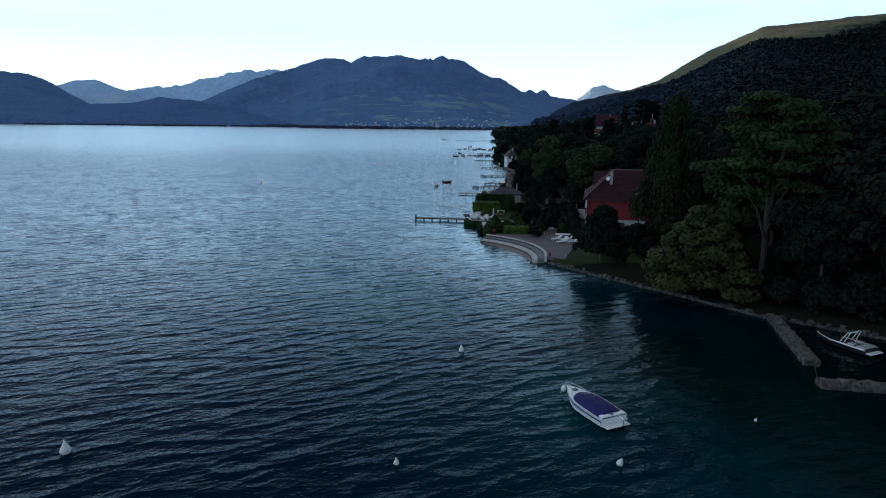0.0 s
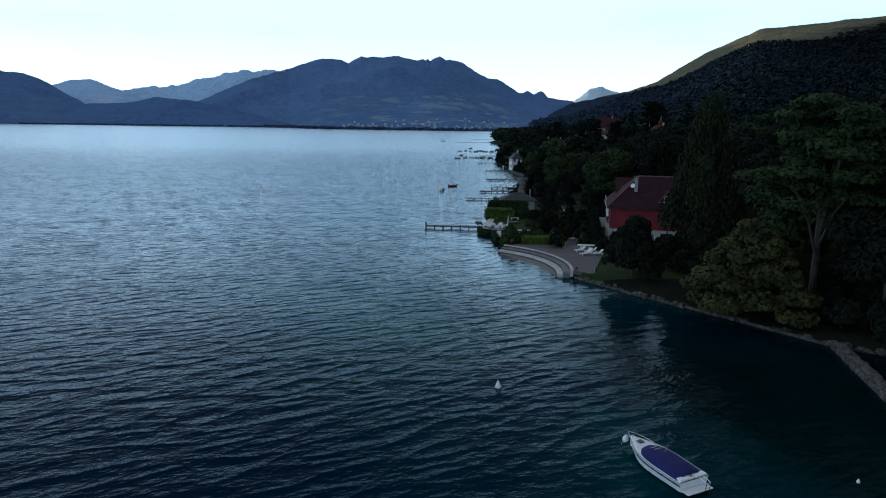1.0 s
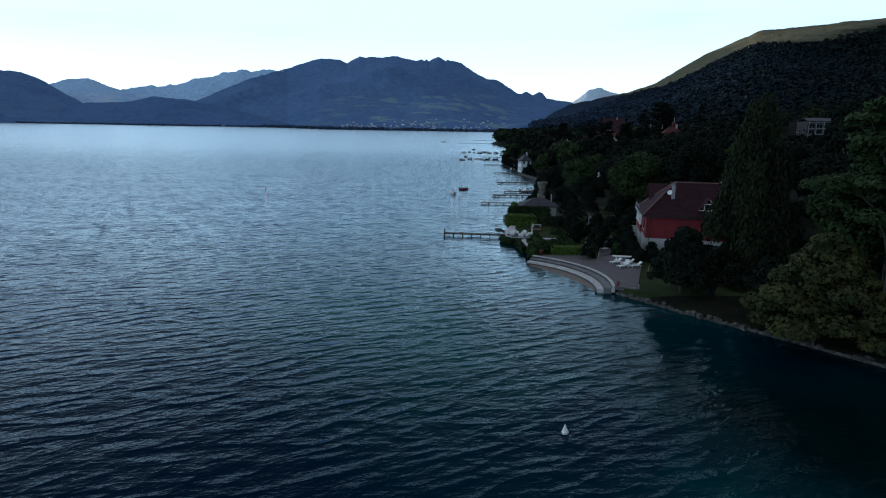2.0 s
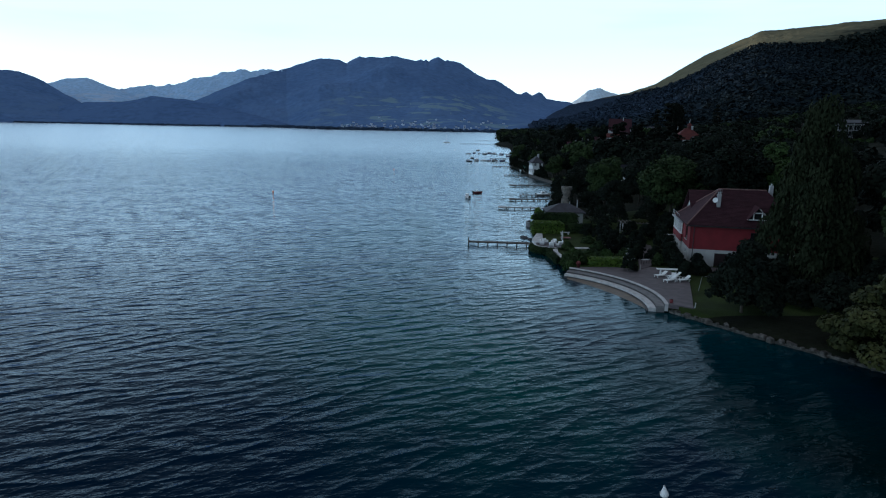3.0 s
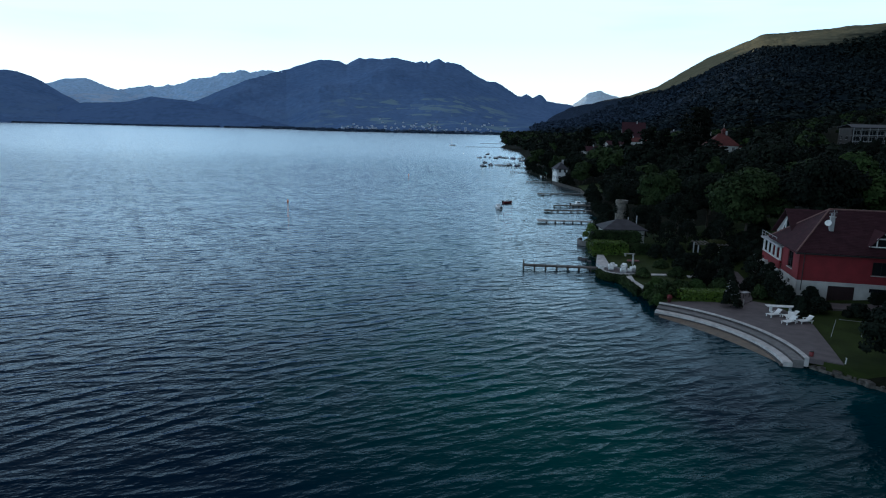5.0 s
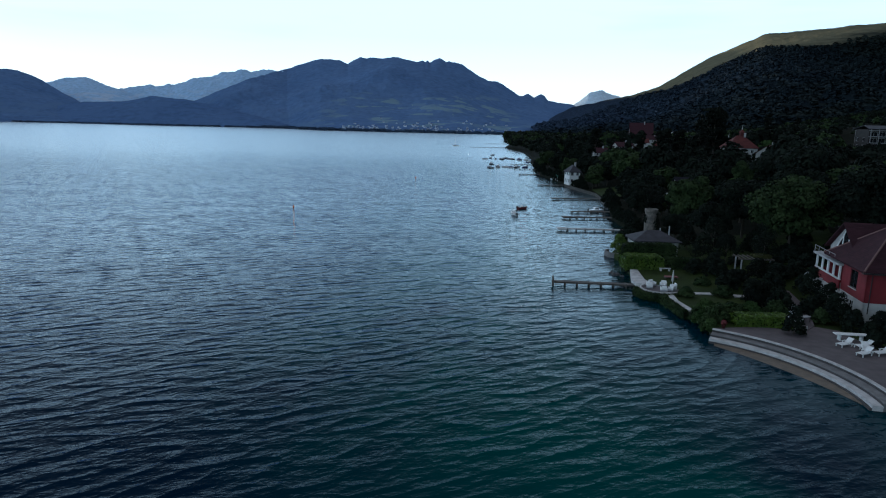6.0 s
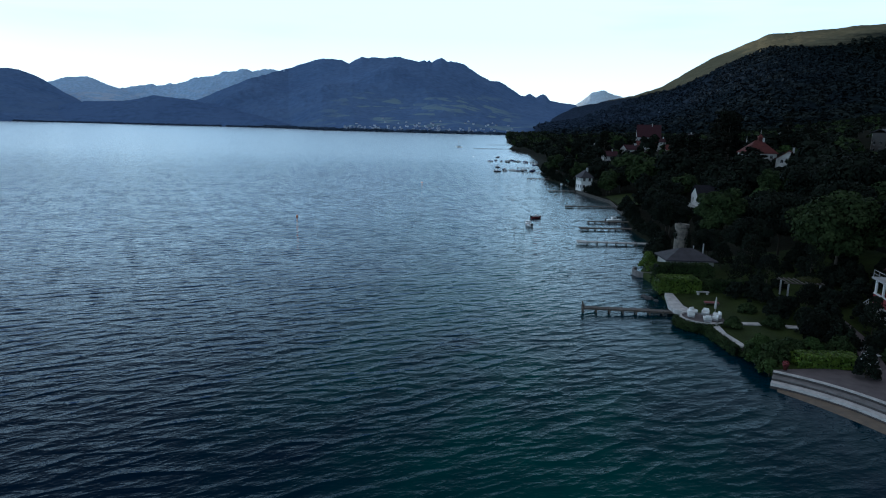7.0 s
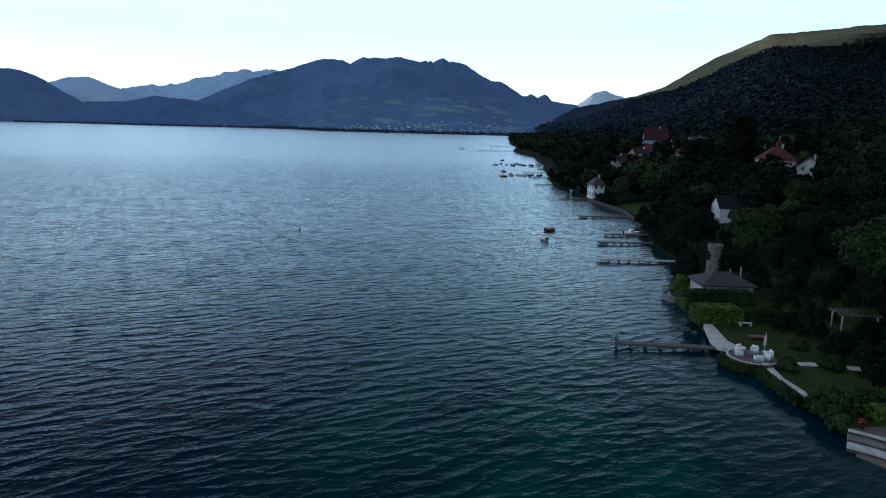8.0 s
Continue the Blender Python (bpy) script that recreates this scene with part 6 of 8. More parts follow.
def build_walls():
    rng = np.random.default_rng(12)
    stones = [stone_mesh(rng, k) for k in range(7)]

    def laid(parent, x, y, z, s, turn):
        ob = new("stone", stones[int(rng.integers(7))])
        ob.parent = parent
        ob.matrix_local = Matrix.LocRotScale((x, y, z), Euler((rng.normal() * 0.08, rng.normal() * 0.08, turn + rng.normal() * 0.12)), s)

    # the rubble wall that holds the bank
    w = thing("wall_bank", Matrix(), "low rubble stone wall holding the bank along the lake", "wall", kind="structure")
    line = [Vector((x, y)) for x, y in SHORE if 44 < y < 99]
    for a, b in zip(line, line[1:]):
        n = max(1, int((b - a).length / 0.55))
        turn = math.atan2(b.y - a.y, b.x - a.x)
        for k in range(n):
            p = a.lerp(b, (k + 0.5 + rng.normal() * 0.25) / n)
            for row in range(2):
                if rng.random() < (0.12, 0.3)[row]:
                    continue
                off = rng.normal() * 0.2 - 0.08 + 0.2 * row
                big = 0.4 + 0.75 * rng.random() ** 1.5
                laid(w, p.x + off * math.sin(turn) * -1, p.y + off * math.cos(turn), 0.02 + 0.3 * row + rng.normal() * 0.09, ((0.55 + 0.5 * rng.random()) * big, (0.5 + 0.3 * rng.random()) * big + 0.1, (0.35 + 0.3 * rng.random()) * big), turn + rng.normal() * 0.5)
    bm = bmesh.new()
    for a, b in zip(line, line[1:]):
        d = (b - a).normalized()
        s = Vector((-d.y, d.x)) * -0.12
        q = [bm.verts.new((*(a + s * k), z)) for k, z in ((-3.2, -0.8), (1, -0.8), (1, 0.0), (-3.2, 0.34))]
        r = [bm.verts.new((*(b + s * k), z)) for k, z in ((-3.2, -0.8), (1, -0.8), (1, 0.0), (-3.2, 0.34))]
        for i in range(4):
            bm.faces.new((q[i], q[(i + 1) % 4], r[(i + 1) % 4], r[i]))
    part("mortar_core", bm, STONE, w)
    # breakwaters of the little mooring
    for ends, wide in ((((38.9, 68.6), (35.3, 54.6)), 1.3), (((33.2, 49.9), (48, 47.6)), 1.2)):
        br = thing("breakwater", Matrix(), "low breakwater of rough grey stone blocks", "breakwater", kind="structure")
        a, b = Vector(ends[0]), Vector(ends[1])
        d = (b - a).normalized()
        turn = math.atan2(d.y, d.x)
        n = int((b - a).length / 0.75)
        for k in range(n):
            p = a.lerp(b, (k + 0.5) / n)
            for side in (-1, 0, 1):
                q = p + Vector((-d.y, d.x)) * side * wide * 0.34
                laid(br, q.x, q.y, 0.2 + (0.14 if side == 0 else 0.0) + rng.normal() * 0.05, (0.8 * (0.85 + 0.35 * rng.random()), 0.5 + 0.15 * rng.random(), 0.7), turn)
        bm = bmesh.new()
        nrm = Vector((-d.y, d.x)) * wide * 0.45
        v = [bm.verts.new((*(p + s * nrm), z)) for z in (-0.8, 0.25) for p, s in ((a, -1), (b, -1), (b, 1), (a, 1))]
        for f in ((0, 1, 5, 4), (1, 2, 6, 5), (2, 3, 7, 6), (3, 0, 4, 7), (4, 5, 6, 7)):
            bm.faces.new([v[i] for i in f])
        part("rubble_core", bm, STONE, br)
    # pale rounded lake wall that holds the corner with the bright bush
    cw = thing("wall_corner", Matrix(), "pale rounded lake wall round a garden corner", "wall", kind="structure")
    bm = bmesh.new()
    arc = [(11.9 + 2.7 * math.cos(a), 166.8 + 2.7 * math.sin(a)) for a in np.linspace(radians(125), radians(265), 15)]
    for a, b in zip(arc, arc[1:]):
        d = (Vector(b) - Vector(a)).normalized()
        s = Vector((-d.y, d.x)) * 0.16
        v = [bm.verts.new((*(Vector(p) + sg * s), z)) for z in (-0.8, 1.0) for p, sg in ((a, -1), (b, -1), (b, 1), (a, 1))]
        for f in ((3, 2, 1, 0), (4, 5, 6, 7), (0, 1, 5, 4), (1, 2, 6, 5), (2, 3, 7, 6), (3, 0, 4, 7)):
            bm.faces.new([v[k] for k in f])
    part("lake_wall", bm, STAINED, cw)
    # a pipe on a chain between the breakwater ends
    g = thing("gate_boom", Matrix(), "thin floating boom across the mooring entrance", "boom")
    rodded("rope", (35.3, 54.3, 0.25), (33.6, 50.6, 0.12), 0.05, BLACK, g)
    # garden wall with pale coping from the patio to the hedge
    gw = thing("wall_garden", Matrix(), "lake wall with pale concrete coping beside the lawn", "wall", kind="structure")
    run = [Vector(p) for p in ((9.9, 134.6), (9.2, 130.0), (9.6, 125.2))]
    for a, b in zip(run, run[1:]):
        d = (b - a).normalized()
        s = Vector((-d.y, d.x)) * 0.33
        for nm, k, z0, z1, mt in (("lake_wall", 1.0, -0.8, 1.05, STONE), ("coping", 1.25, 1.054, 1.2, CONCRETE)):
            bm = bmesh.new()
            v = [bm.verts.new((*(p + sg * s * k), z)) for z in (z0, z1) for p, sg in ((a, -1), (b, -1), (b, 1), (a, 1))]
            for f in ((3, 2, 1, 0), (4, 5, 6, 7), (0, 1, 5, 4), (1, 2, 6, 5), (2, 3, 7, 6), (3, 0, 4, 7)):
                bm.faces.new([v[i] for i in f])
            part(nm, bm, mt, gw)
    # lake wall further along the gardens
    fw = thing("wall_far", Matrix(), "grey stone lake wall along the further gardens", "wall", kind="structure")
    run = [Vector((x, y)) for x, y in SHORE if 242 < y < 320]
    for a, b in zip(run, run[1:]):
        d = (b - a).normalized()
        s = Vector((-d.y, d.x)) * 0.16
        bm = bmesh.new()
        v = [bm.verts.new((*(p + sg * s), z)) for z in (-0.8, 1.12) for p, sg in ((a, -1), (b, -1), (b, 1), (a, 1))]
        for f in ((3, 2, 1, 0), (4, 5, 6, 7), (0, 1, 5, 4), (1, 2, 6, 5), (2, 3, 7, 6), (3, 0, 4, 7)):
            bm.faces.new([v[i] for i in f])
        part("wall_run", bm, STONE, fw)


def make_jetty(a, b, width, z, label, bays, mat=None, posts_up=0.0, head=0.0):
    """A wooden jetty from its head a to its root b: planked deck, bearers, and pairs of piles."""
    mat = mat or DARK_WOOD
    a, b = Vector(a), Vector(b)
    d = b - a
    length = d.length
    j = thing("jetty", Matrix.Translation((a.x, a.y, 0)) @ Matrix.Rotation(math.atan2(d.y, d.x), 4, "Z"), label, "jetty")
    bm = bmesh.new()
    rng = np.random.default_rng(int(length * 10))
    step = 0.3
    for k in range(int(length / step)):
        dz = rng.normal() * 0.008
        box(bm, k * step + 0.012, (k + 1) * step - 0.012, -width / 2 + rng.normal() * 0.015, width / 2 + rng.normal() * 0.015, z - 0.05 + dz, z + dz)
    tagged(part("deck_planks", bm, mat, j), kind="stuff")
    if head:
        bm = bmesh.new()
        box(bm, -head, 0.0, -width * 0.9, width * 0.9, z - 0.3, z + 0.06)
        part("head_platform", bm, mat, j)
    for s in (-1, 1):
        boxed("bearer", (0, length, s * width * 0.42 - 0.06, s * width * 0.42 + 0.06, z - 0.24, z - 0.052), mat, j)
    for k in range(bays + 1):
        x = 0.15 + (length - 0.6) * k / bays
        for s in (-1, 1):
            rodded("post", (x, s * width * 0.5, -1.5), (x, s * width * 0.5, z + (posts_up if k == 0 else 0.06)), 0.11, DARK_WOOD, j, seg=7)
        boxed("cross_beam", (x - 0.08, x + 0.08, -width * 0.52, width * 0.52, z - 0.4, z - 0.242), DARK_WOOD, j)
    return j


def build_jetties():
    make_jetty((-5.6, 142.6), (8.0, 141.3), 1.15, 0.62, "weathered grey wooden jetty on dark piles from the patio", 7, posts_up=0.7)
    make_jetty((7.6, 197.0), (23.6, 196.4), 1.2, 0.62, "long pale plank jetty with a square head", 7, CONCRETE, head=2.2)
    make_jetty((12.6, 217.8), (24.6, 218.6), 1.3, 0.6, "dark wooden jetty with a floating head", 6, head=1.9)
    make_jetty((15.6, 230.2), (28.0, 231.2), 1.2, 0.6, "dark wooden jetty beside a moored white boat", 6)
    make_jetty((18.2, 265.2), (34.0, 267.0), 1.3, 0.6, "low dark wooden jetty before a lakeside lawn", 6, head=2.0)
    make_jetty((19.4, 317.0), (30.6, 318.6), 1.3, 0.6, "low wooden jetty beside the white lakeside house", 5)
    make_jetty((19.2, 380.0), (30.5, 381.6), 1.4, 0.6, "far wooden jetty by the boathouses", 5)
    make_jetty((22, 424), (38, 426), 1.4, 0.6, "far wooden jetty among moored boats", 5)
    make_jetty((25, 470), (44, 472), 1.4, 0.6, "far wooden jetty among moored boats", 5)
    make_jetty((16.0, 828.0), (62.0, 838.0), 2.0, 0.7, "long thin jetty far along the bay", 14)
    make_jetty((46.0, 1010.0), (86.0, 1030.0), 2.4, 0.7, "far long jetty at the end of the bay", 10)


build_red_villa()
build_village()
build_boathouse()
build_quay()
build_walls()
build_jetties()


# ---- gardens along the lake ----
def build_gardens():
    make_hedge((8.0, 14.6, 149.9, 153.4, 0.95, 3.3), 5200, HEDGE_GREEN, "clipped bright green hedge at the end of the lawn", seed=2, size=0.24)
    make_hedge((14.9, 22.5, 150.6, 152.6, 0.95, 2.9), 3600, LEAF_MID, "clipped dark green hedge behind the lawn", seed=3, size=0.24)
    make_hedge((8.8, 18.4, 154.2, 156.4, 0.95, 4.7), 6200, LEAF_MID, "tall clipped hedge before the garden house", seed=4, size=0.24)
    bend = thing("patio_hedge", pose(9.4, 136.6, 0.0), "clipped green hedge curving round the lakeside patio", "hedge")
    rng = np.random.default_rng(5)
    arc = [(3.45 * math.cos(a), 3.45 * math.sin(a)) for a in np.linspace(radians(168), radians(292), 22)]
    bm = bmesh.new()
    for a, b in zip(arc, arc[1:]):
        rod(bm, (*a, 0.55), (*b, 0.55), 0.42, 0.42, 6)
    part("hedge_core", bm, LEAF_BLUE, bend)
    lv = new("leaves", cloud_mesh("leaves", leaf_cloud(rng, [(x, y, 0.62, 0.58, 0.58, 0.72) for x, y in arc], 4600, 0.17, 0.3, low=-0.9), LEAF_MID))
    lv.parent = bend
    make_hedge((-4.5, 4.5, -0.42, 0.42, 0.0, 1.15), 3000, LEAF_MID, "ivy-clad low hedge hanging over the lake wall", 92, (8.55, 129.3, 0.05), 7, 0.17)
    make_hedge((36.6, 41.5, 116.2, 117.4, 1.9, 3.2), 1600, LEAF_DARK, "dark clipped hedge below the villa wall", seed=8, size=0.22)
    make_hedge((10.5, 17.4, 119.0, 121.4, 0.95, 2.35), 5200, HEDGE_GREEN, "loosely clipped green hedge along the terrace edge", -1, (0, 0, 0), 9, 0.2)
    shrubs = [(11.0, 124.4, 1.7, 1.9), (11.2, 121.8, 1.9, 2.0), (13.6, 122.6, 1.9, 2.1), (16.2, 123.2, 1.9, 2.1), (19.3, 123.0, 1.9, 2.3)]
    for k, (x, y, r, h) in enumerate(shrubs):
        make_shrub(x, y, r, h, LEAF_BRIGHT if k % 3 == 0 else LEAF_MID, "loose green garden shrub along the terrace edge", 40 + k, 1700, 0.22)
    for k, (x, y, r, h, m, lab) in enumerate(((11.9, 133.2, 1.25, 1.35, LEAF_MID, "clipped round green bush on the lawn"), (17.4, 133.6, 1.5, 1.5, LEAF_MID, "clipped round green bush on the lawn"), (17.2, 140.5, 1.4, 1.2, LEAF_MID, "low rounded bush on the lawn"),
                                              (18.0, 116.4, 1.3, 3.6, LEAF_DARK, "dark rose bush with pale blossom beside the terrace"), (17.9, 126.2, 1.5, 4.4, LEAF_BLUE, "dense dark conical yew on the lawn"), (20.6, 128.5, 1.3, 3.4, LEAF_BLUE, "dense dark conical yew on the lawn"),
                                              (26.2, 121.4, 1.9, 4.2, LEAF_DARK, "dark shrub below the villa"), (27.0, 124.8, 1.7, 4.5, LEAF_DARK, "dark shrub below the villa"), (26.2, 118.4, 1.6, 2.8, LEAF_DARK, "dark shrub beside the terrace"), (28.8, 117.2, 1.6, 2.9, LEAF_DARK, "dark shrub below the villa"), (24.3, 121.5, 1.2, 2.0, LEAF_MID, "green shrub beside the path"),
                                              (27.6, 129.8, 1.8, 5.2, LEAF_DARK, "dark shrub before the veranda"), (28.4, 114.6, 1.7, 2.1, LEAF_DARK, "dark shrub beside the drive"), (32.5, 113.0, 1.8, 1.7, LEAF_DARK, "dark shrub beside the drive"), (23.6, 130.5, 1.6, 2.4, LEAF_DARK, "dark shrub beside the path"),
                                              (25.0, 112.6, 1.2, 1.9, LEAF_DARK, "dark shrub at the terrace edge"), (26.6, 115.8, 1.3, 1.9, LEAF_DARK, "dark shrub at the terrace edge"), (11.7, 166.8, 1.8, 3.4, HEDGE_GREEN, "rounded bright green bush at the lake wall"), (21.2, 139.0, 1.5, 2.2, LEAF_BLUE, "dark shrub at the edge of the lawn"), (21.5, 146.5, 2.2, 3.4, LEAF_DARK, "dark shrub at the edge of the lawn"),
                                              (25.0, 139.6, 2.0, 3.6, LEAF_BLUE, "dark shrub before the pergola"), (26.5, 153.5, 2.6, 5.0, LEAF_DARK, "dark shrub behind the lawn"), (23.5, 156.0, 2.4, 5.0, LEAF_DARK, "dark shrub behind the lawn"), (31.5, 150.5, 3.0, 6.5, LEAF_DARK, "dark shrub behind the pergola"), (24.6, 166.0, 2.4, 5.2, LEAF_DARK, "dark shrub beside the garden house"),
                                              (28.0, 162.0, 3.0, 7.0, LEAF_DARK, "dark shrub beside the garden house"))):
        make_shrub(x, y, r, h, m, lab, 70 + k, 2200, 0.21)
    under = make_shrub(41.6, 72.6, 2.6, 3.2, LEAF_DARK, "dark undergrowth below the trees on the bank", 130, 2600, 0.3)
    rng = np.random.default_rng(33)
    for x, y in ((45, 70), (49, 68), (53, 64), (48, 76), (44, 78), (40, 84), (37, 87.5), (46, 82), (52, 74), (56, 68), (57, 58), (60, 52), (40, 90.5), (44, 91), (48, 87), (36, 92.5), (34, 98), (38, 97), (43, 97), (33, 103), (37, 107), (34.5, 110), (46, 100), (47, 108), (42, 111), (51, 103)):
        put(under, x, y, 0.8 + 0.8 * rng.random(), rng.random() * 6)
    for k, (x, y, r, h) in enumerate(((9.7, 124.0, 1.1, 1.9), (9.6, 122.4, 1.2, 2.0), (9.7, 120.8, 1.2, 2.0), (9.5, 119.2, 1.1, 1.8))):
        make_shrub(x, y, r, h, LEAF_BRIGHT if k % 2 else LEAF_MID, "loose shrub hanging over the lake wall", 140 + k, 1700, 0.2, z=0.2)
    dark = make_shrub(24.6, 124.6, 1.7, 2.6, LEAF_DARK, "dark garden shrub between lawn and villa", 160, 2000, 0.22)
    for x, y in ((21.2, 125.6), (20.4, 131.4), (22.0, 134.6), (21.6, 138.2), (24.4, 134.0), (19.6, 137.2), (20.8, 143.8), (18.8, 147.6), (27.4, 138.0), (28.6, 141.6), (31.0, 145.5), (26.4, 149.6), (22.0, 149.5), (29.0, 134.0), (30.5, 139.5), (33.5, 141.5), (33.5, 155), (37.5, 149.5), (35.5, 162), (41, 157), (32.5, 159), (44, 162), (38.5, 144.5), (43, 150), (36.5, 153), (39, 166), (30.5, 165), (34.5, 147.5)):
        put(dark, x, y, 0.75 + 0.6 * rng.random(), rng.random() * 6)
    # shrubs that hang over the lake wall further along
    rng = np.random.default_rng(21)
    first = make_shrub(20.6, 187.5, 2.2, 3.0, LEAF_DARK, "dark bank of shrubs along the lake wall", 120, 2200, 0.26)
    for y in (176.5, 179.5, 182.5, 186, 190, 193, 199.5, 202.5, 205.5, 208.5, 211.5, 214.5, 221, 224, 227, 234, 237, 240, 243, 246, 249, 252, 296, 299, 302, 305, 308, 333, 338, 342, 346, 349, 353, 357, 361, 364, 368, 372, 376, 386, 391, 396, 401, 405, 409, 413, 417, 421, 430, 437, 445):
        put(first, float(shore_x(y)) + 0.5 + rng.random() * 1.3, y, 0.7 + 0.6 * rng.random(), rng.random() * 6, tall=0.9 + 0.6 * rng.random())


def flat_ring(cx, cy, r, n=32):
    return [(cx + r * math.cos(k * math.tau / n), cy + r * math.sin(k * math.tau / n)) for k in range(n)]


def make_armchair(x, y, turn, wide=0.95):
    a = thing("garden_armchair", pose(x, y, 1.145, 0, 0, turn), "white cushioned outdoor armchair on the round patio", "armchair", "white seats on the patio")
    w = wide / 2
    boxed("base", (-w, w, -0.42, 0.42, 0.05, 0.3), GREY_WALL, a, bevel=0.03)
    boxed("seat_cushion", (-w + 0.14, w - 0.14, -0.42, 0.3, 0.303, 0.5), WHITE_PAINT, a, bevel=0.05)
    boxed("back_cushion", (-w + 0.1, w - 0.1, 0.2, 0.46, 0.503, 0.92), WHITE_PAINT, a, bevel=0.06)
    for s in (-1, 1):
        boxed("arm", (s * w - 0.13 if s > 0 else -w, w if s > 0 else -w + 0.13, -0.4, 0.42, 0.303, 0.68), WHITE_PAINT, a, bevel=0.04)
        for f in (-0.36, 0.36):
            boxed("foot", (s * (w - 0.1) - 0.03, s * (w - 0.1) + 0.03, f - 0.03, f + 0.03, 0.0, 0.05), BLACK, a)
    return a


def make_lounger():
    s = thing("sun_lounger", Matrix(), "white plastic sun lounger with raised back on the terrace", "sun lounger", "white sun loungers")
    bm = bmesh.new()
    for k in range(9):
        box(bm, -0.33, 0.33, -1.0 + k * 0.145, -1.0 + k * 0.145 + 0.115, 0.33, 0.37)
    tagged(part("seat", bm, WHITE_PAINT, s), "slatted white seat", kind="stuff")
    bm = bmesh.new()
    for k in range(5):
        y0, z0 = 0.33 + k * 0.12, 0.37 + k * 0.105
        v = [bm.verts.new(p) for p in ((-0.33, y0, z0), (0.33, y0, z0), (0.33, y0 + 0.1, z0 + 0.088), (-0.33, y0 + 0.1, z0 + 0.088), (-0.33, y0 + 0.03, z0 - 0.035), (0.33, y0 + 0.03, z0 - 0.035), (0.33, y0 + 0.13, z0 + 0.053), (-0.33, y0 + 0.13, z0 + 0.053))]
        for f in ((0, 1, 2, 3), (4, 7, 6, 5), (0, 4, 5, 1), (1, 5, 6, 2), (2, 6, 7, 3), (3, 7, 4, 0)):
            bm.faces.new([v[i] for i in f])
    tagged(part("backrest", bm, WHITE_PAINT, s), "raised slatted backrest", kind="stuff")
    for x in (-0.35, 0.35):
        boxed("side_rail", (x - 0.035, x + 0.035, -1.02, 0.9, 0.27, 0.36), WHITE_PAINT, s, bevel=0.015)
        for y in (-0.85, 0.65):
            boxed("leg", (x - 0.035, x + 0.035, y - 0.05, y + 0.05, 0, 0.27), WHITE_PAINT, s)
        boxed("armrest", (x - 0.05, x + 0.05, -0.1, 0.55, 0.52, 0.56), WHITE_PAINT, s)
        boxed("arm_support", (x - 0.03, x + 0.03, 0.0, 0.06, 0.36, 0.52), WHITE_PAINT, s)
    return s


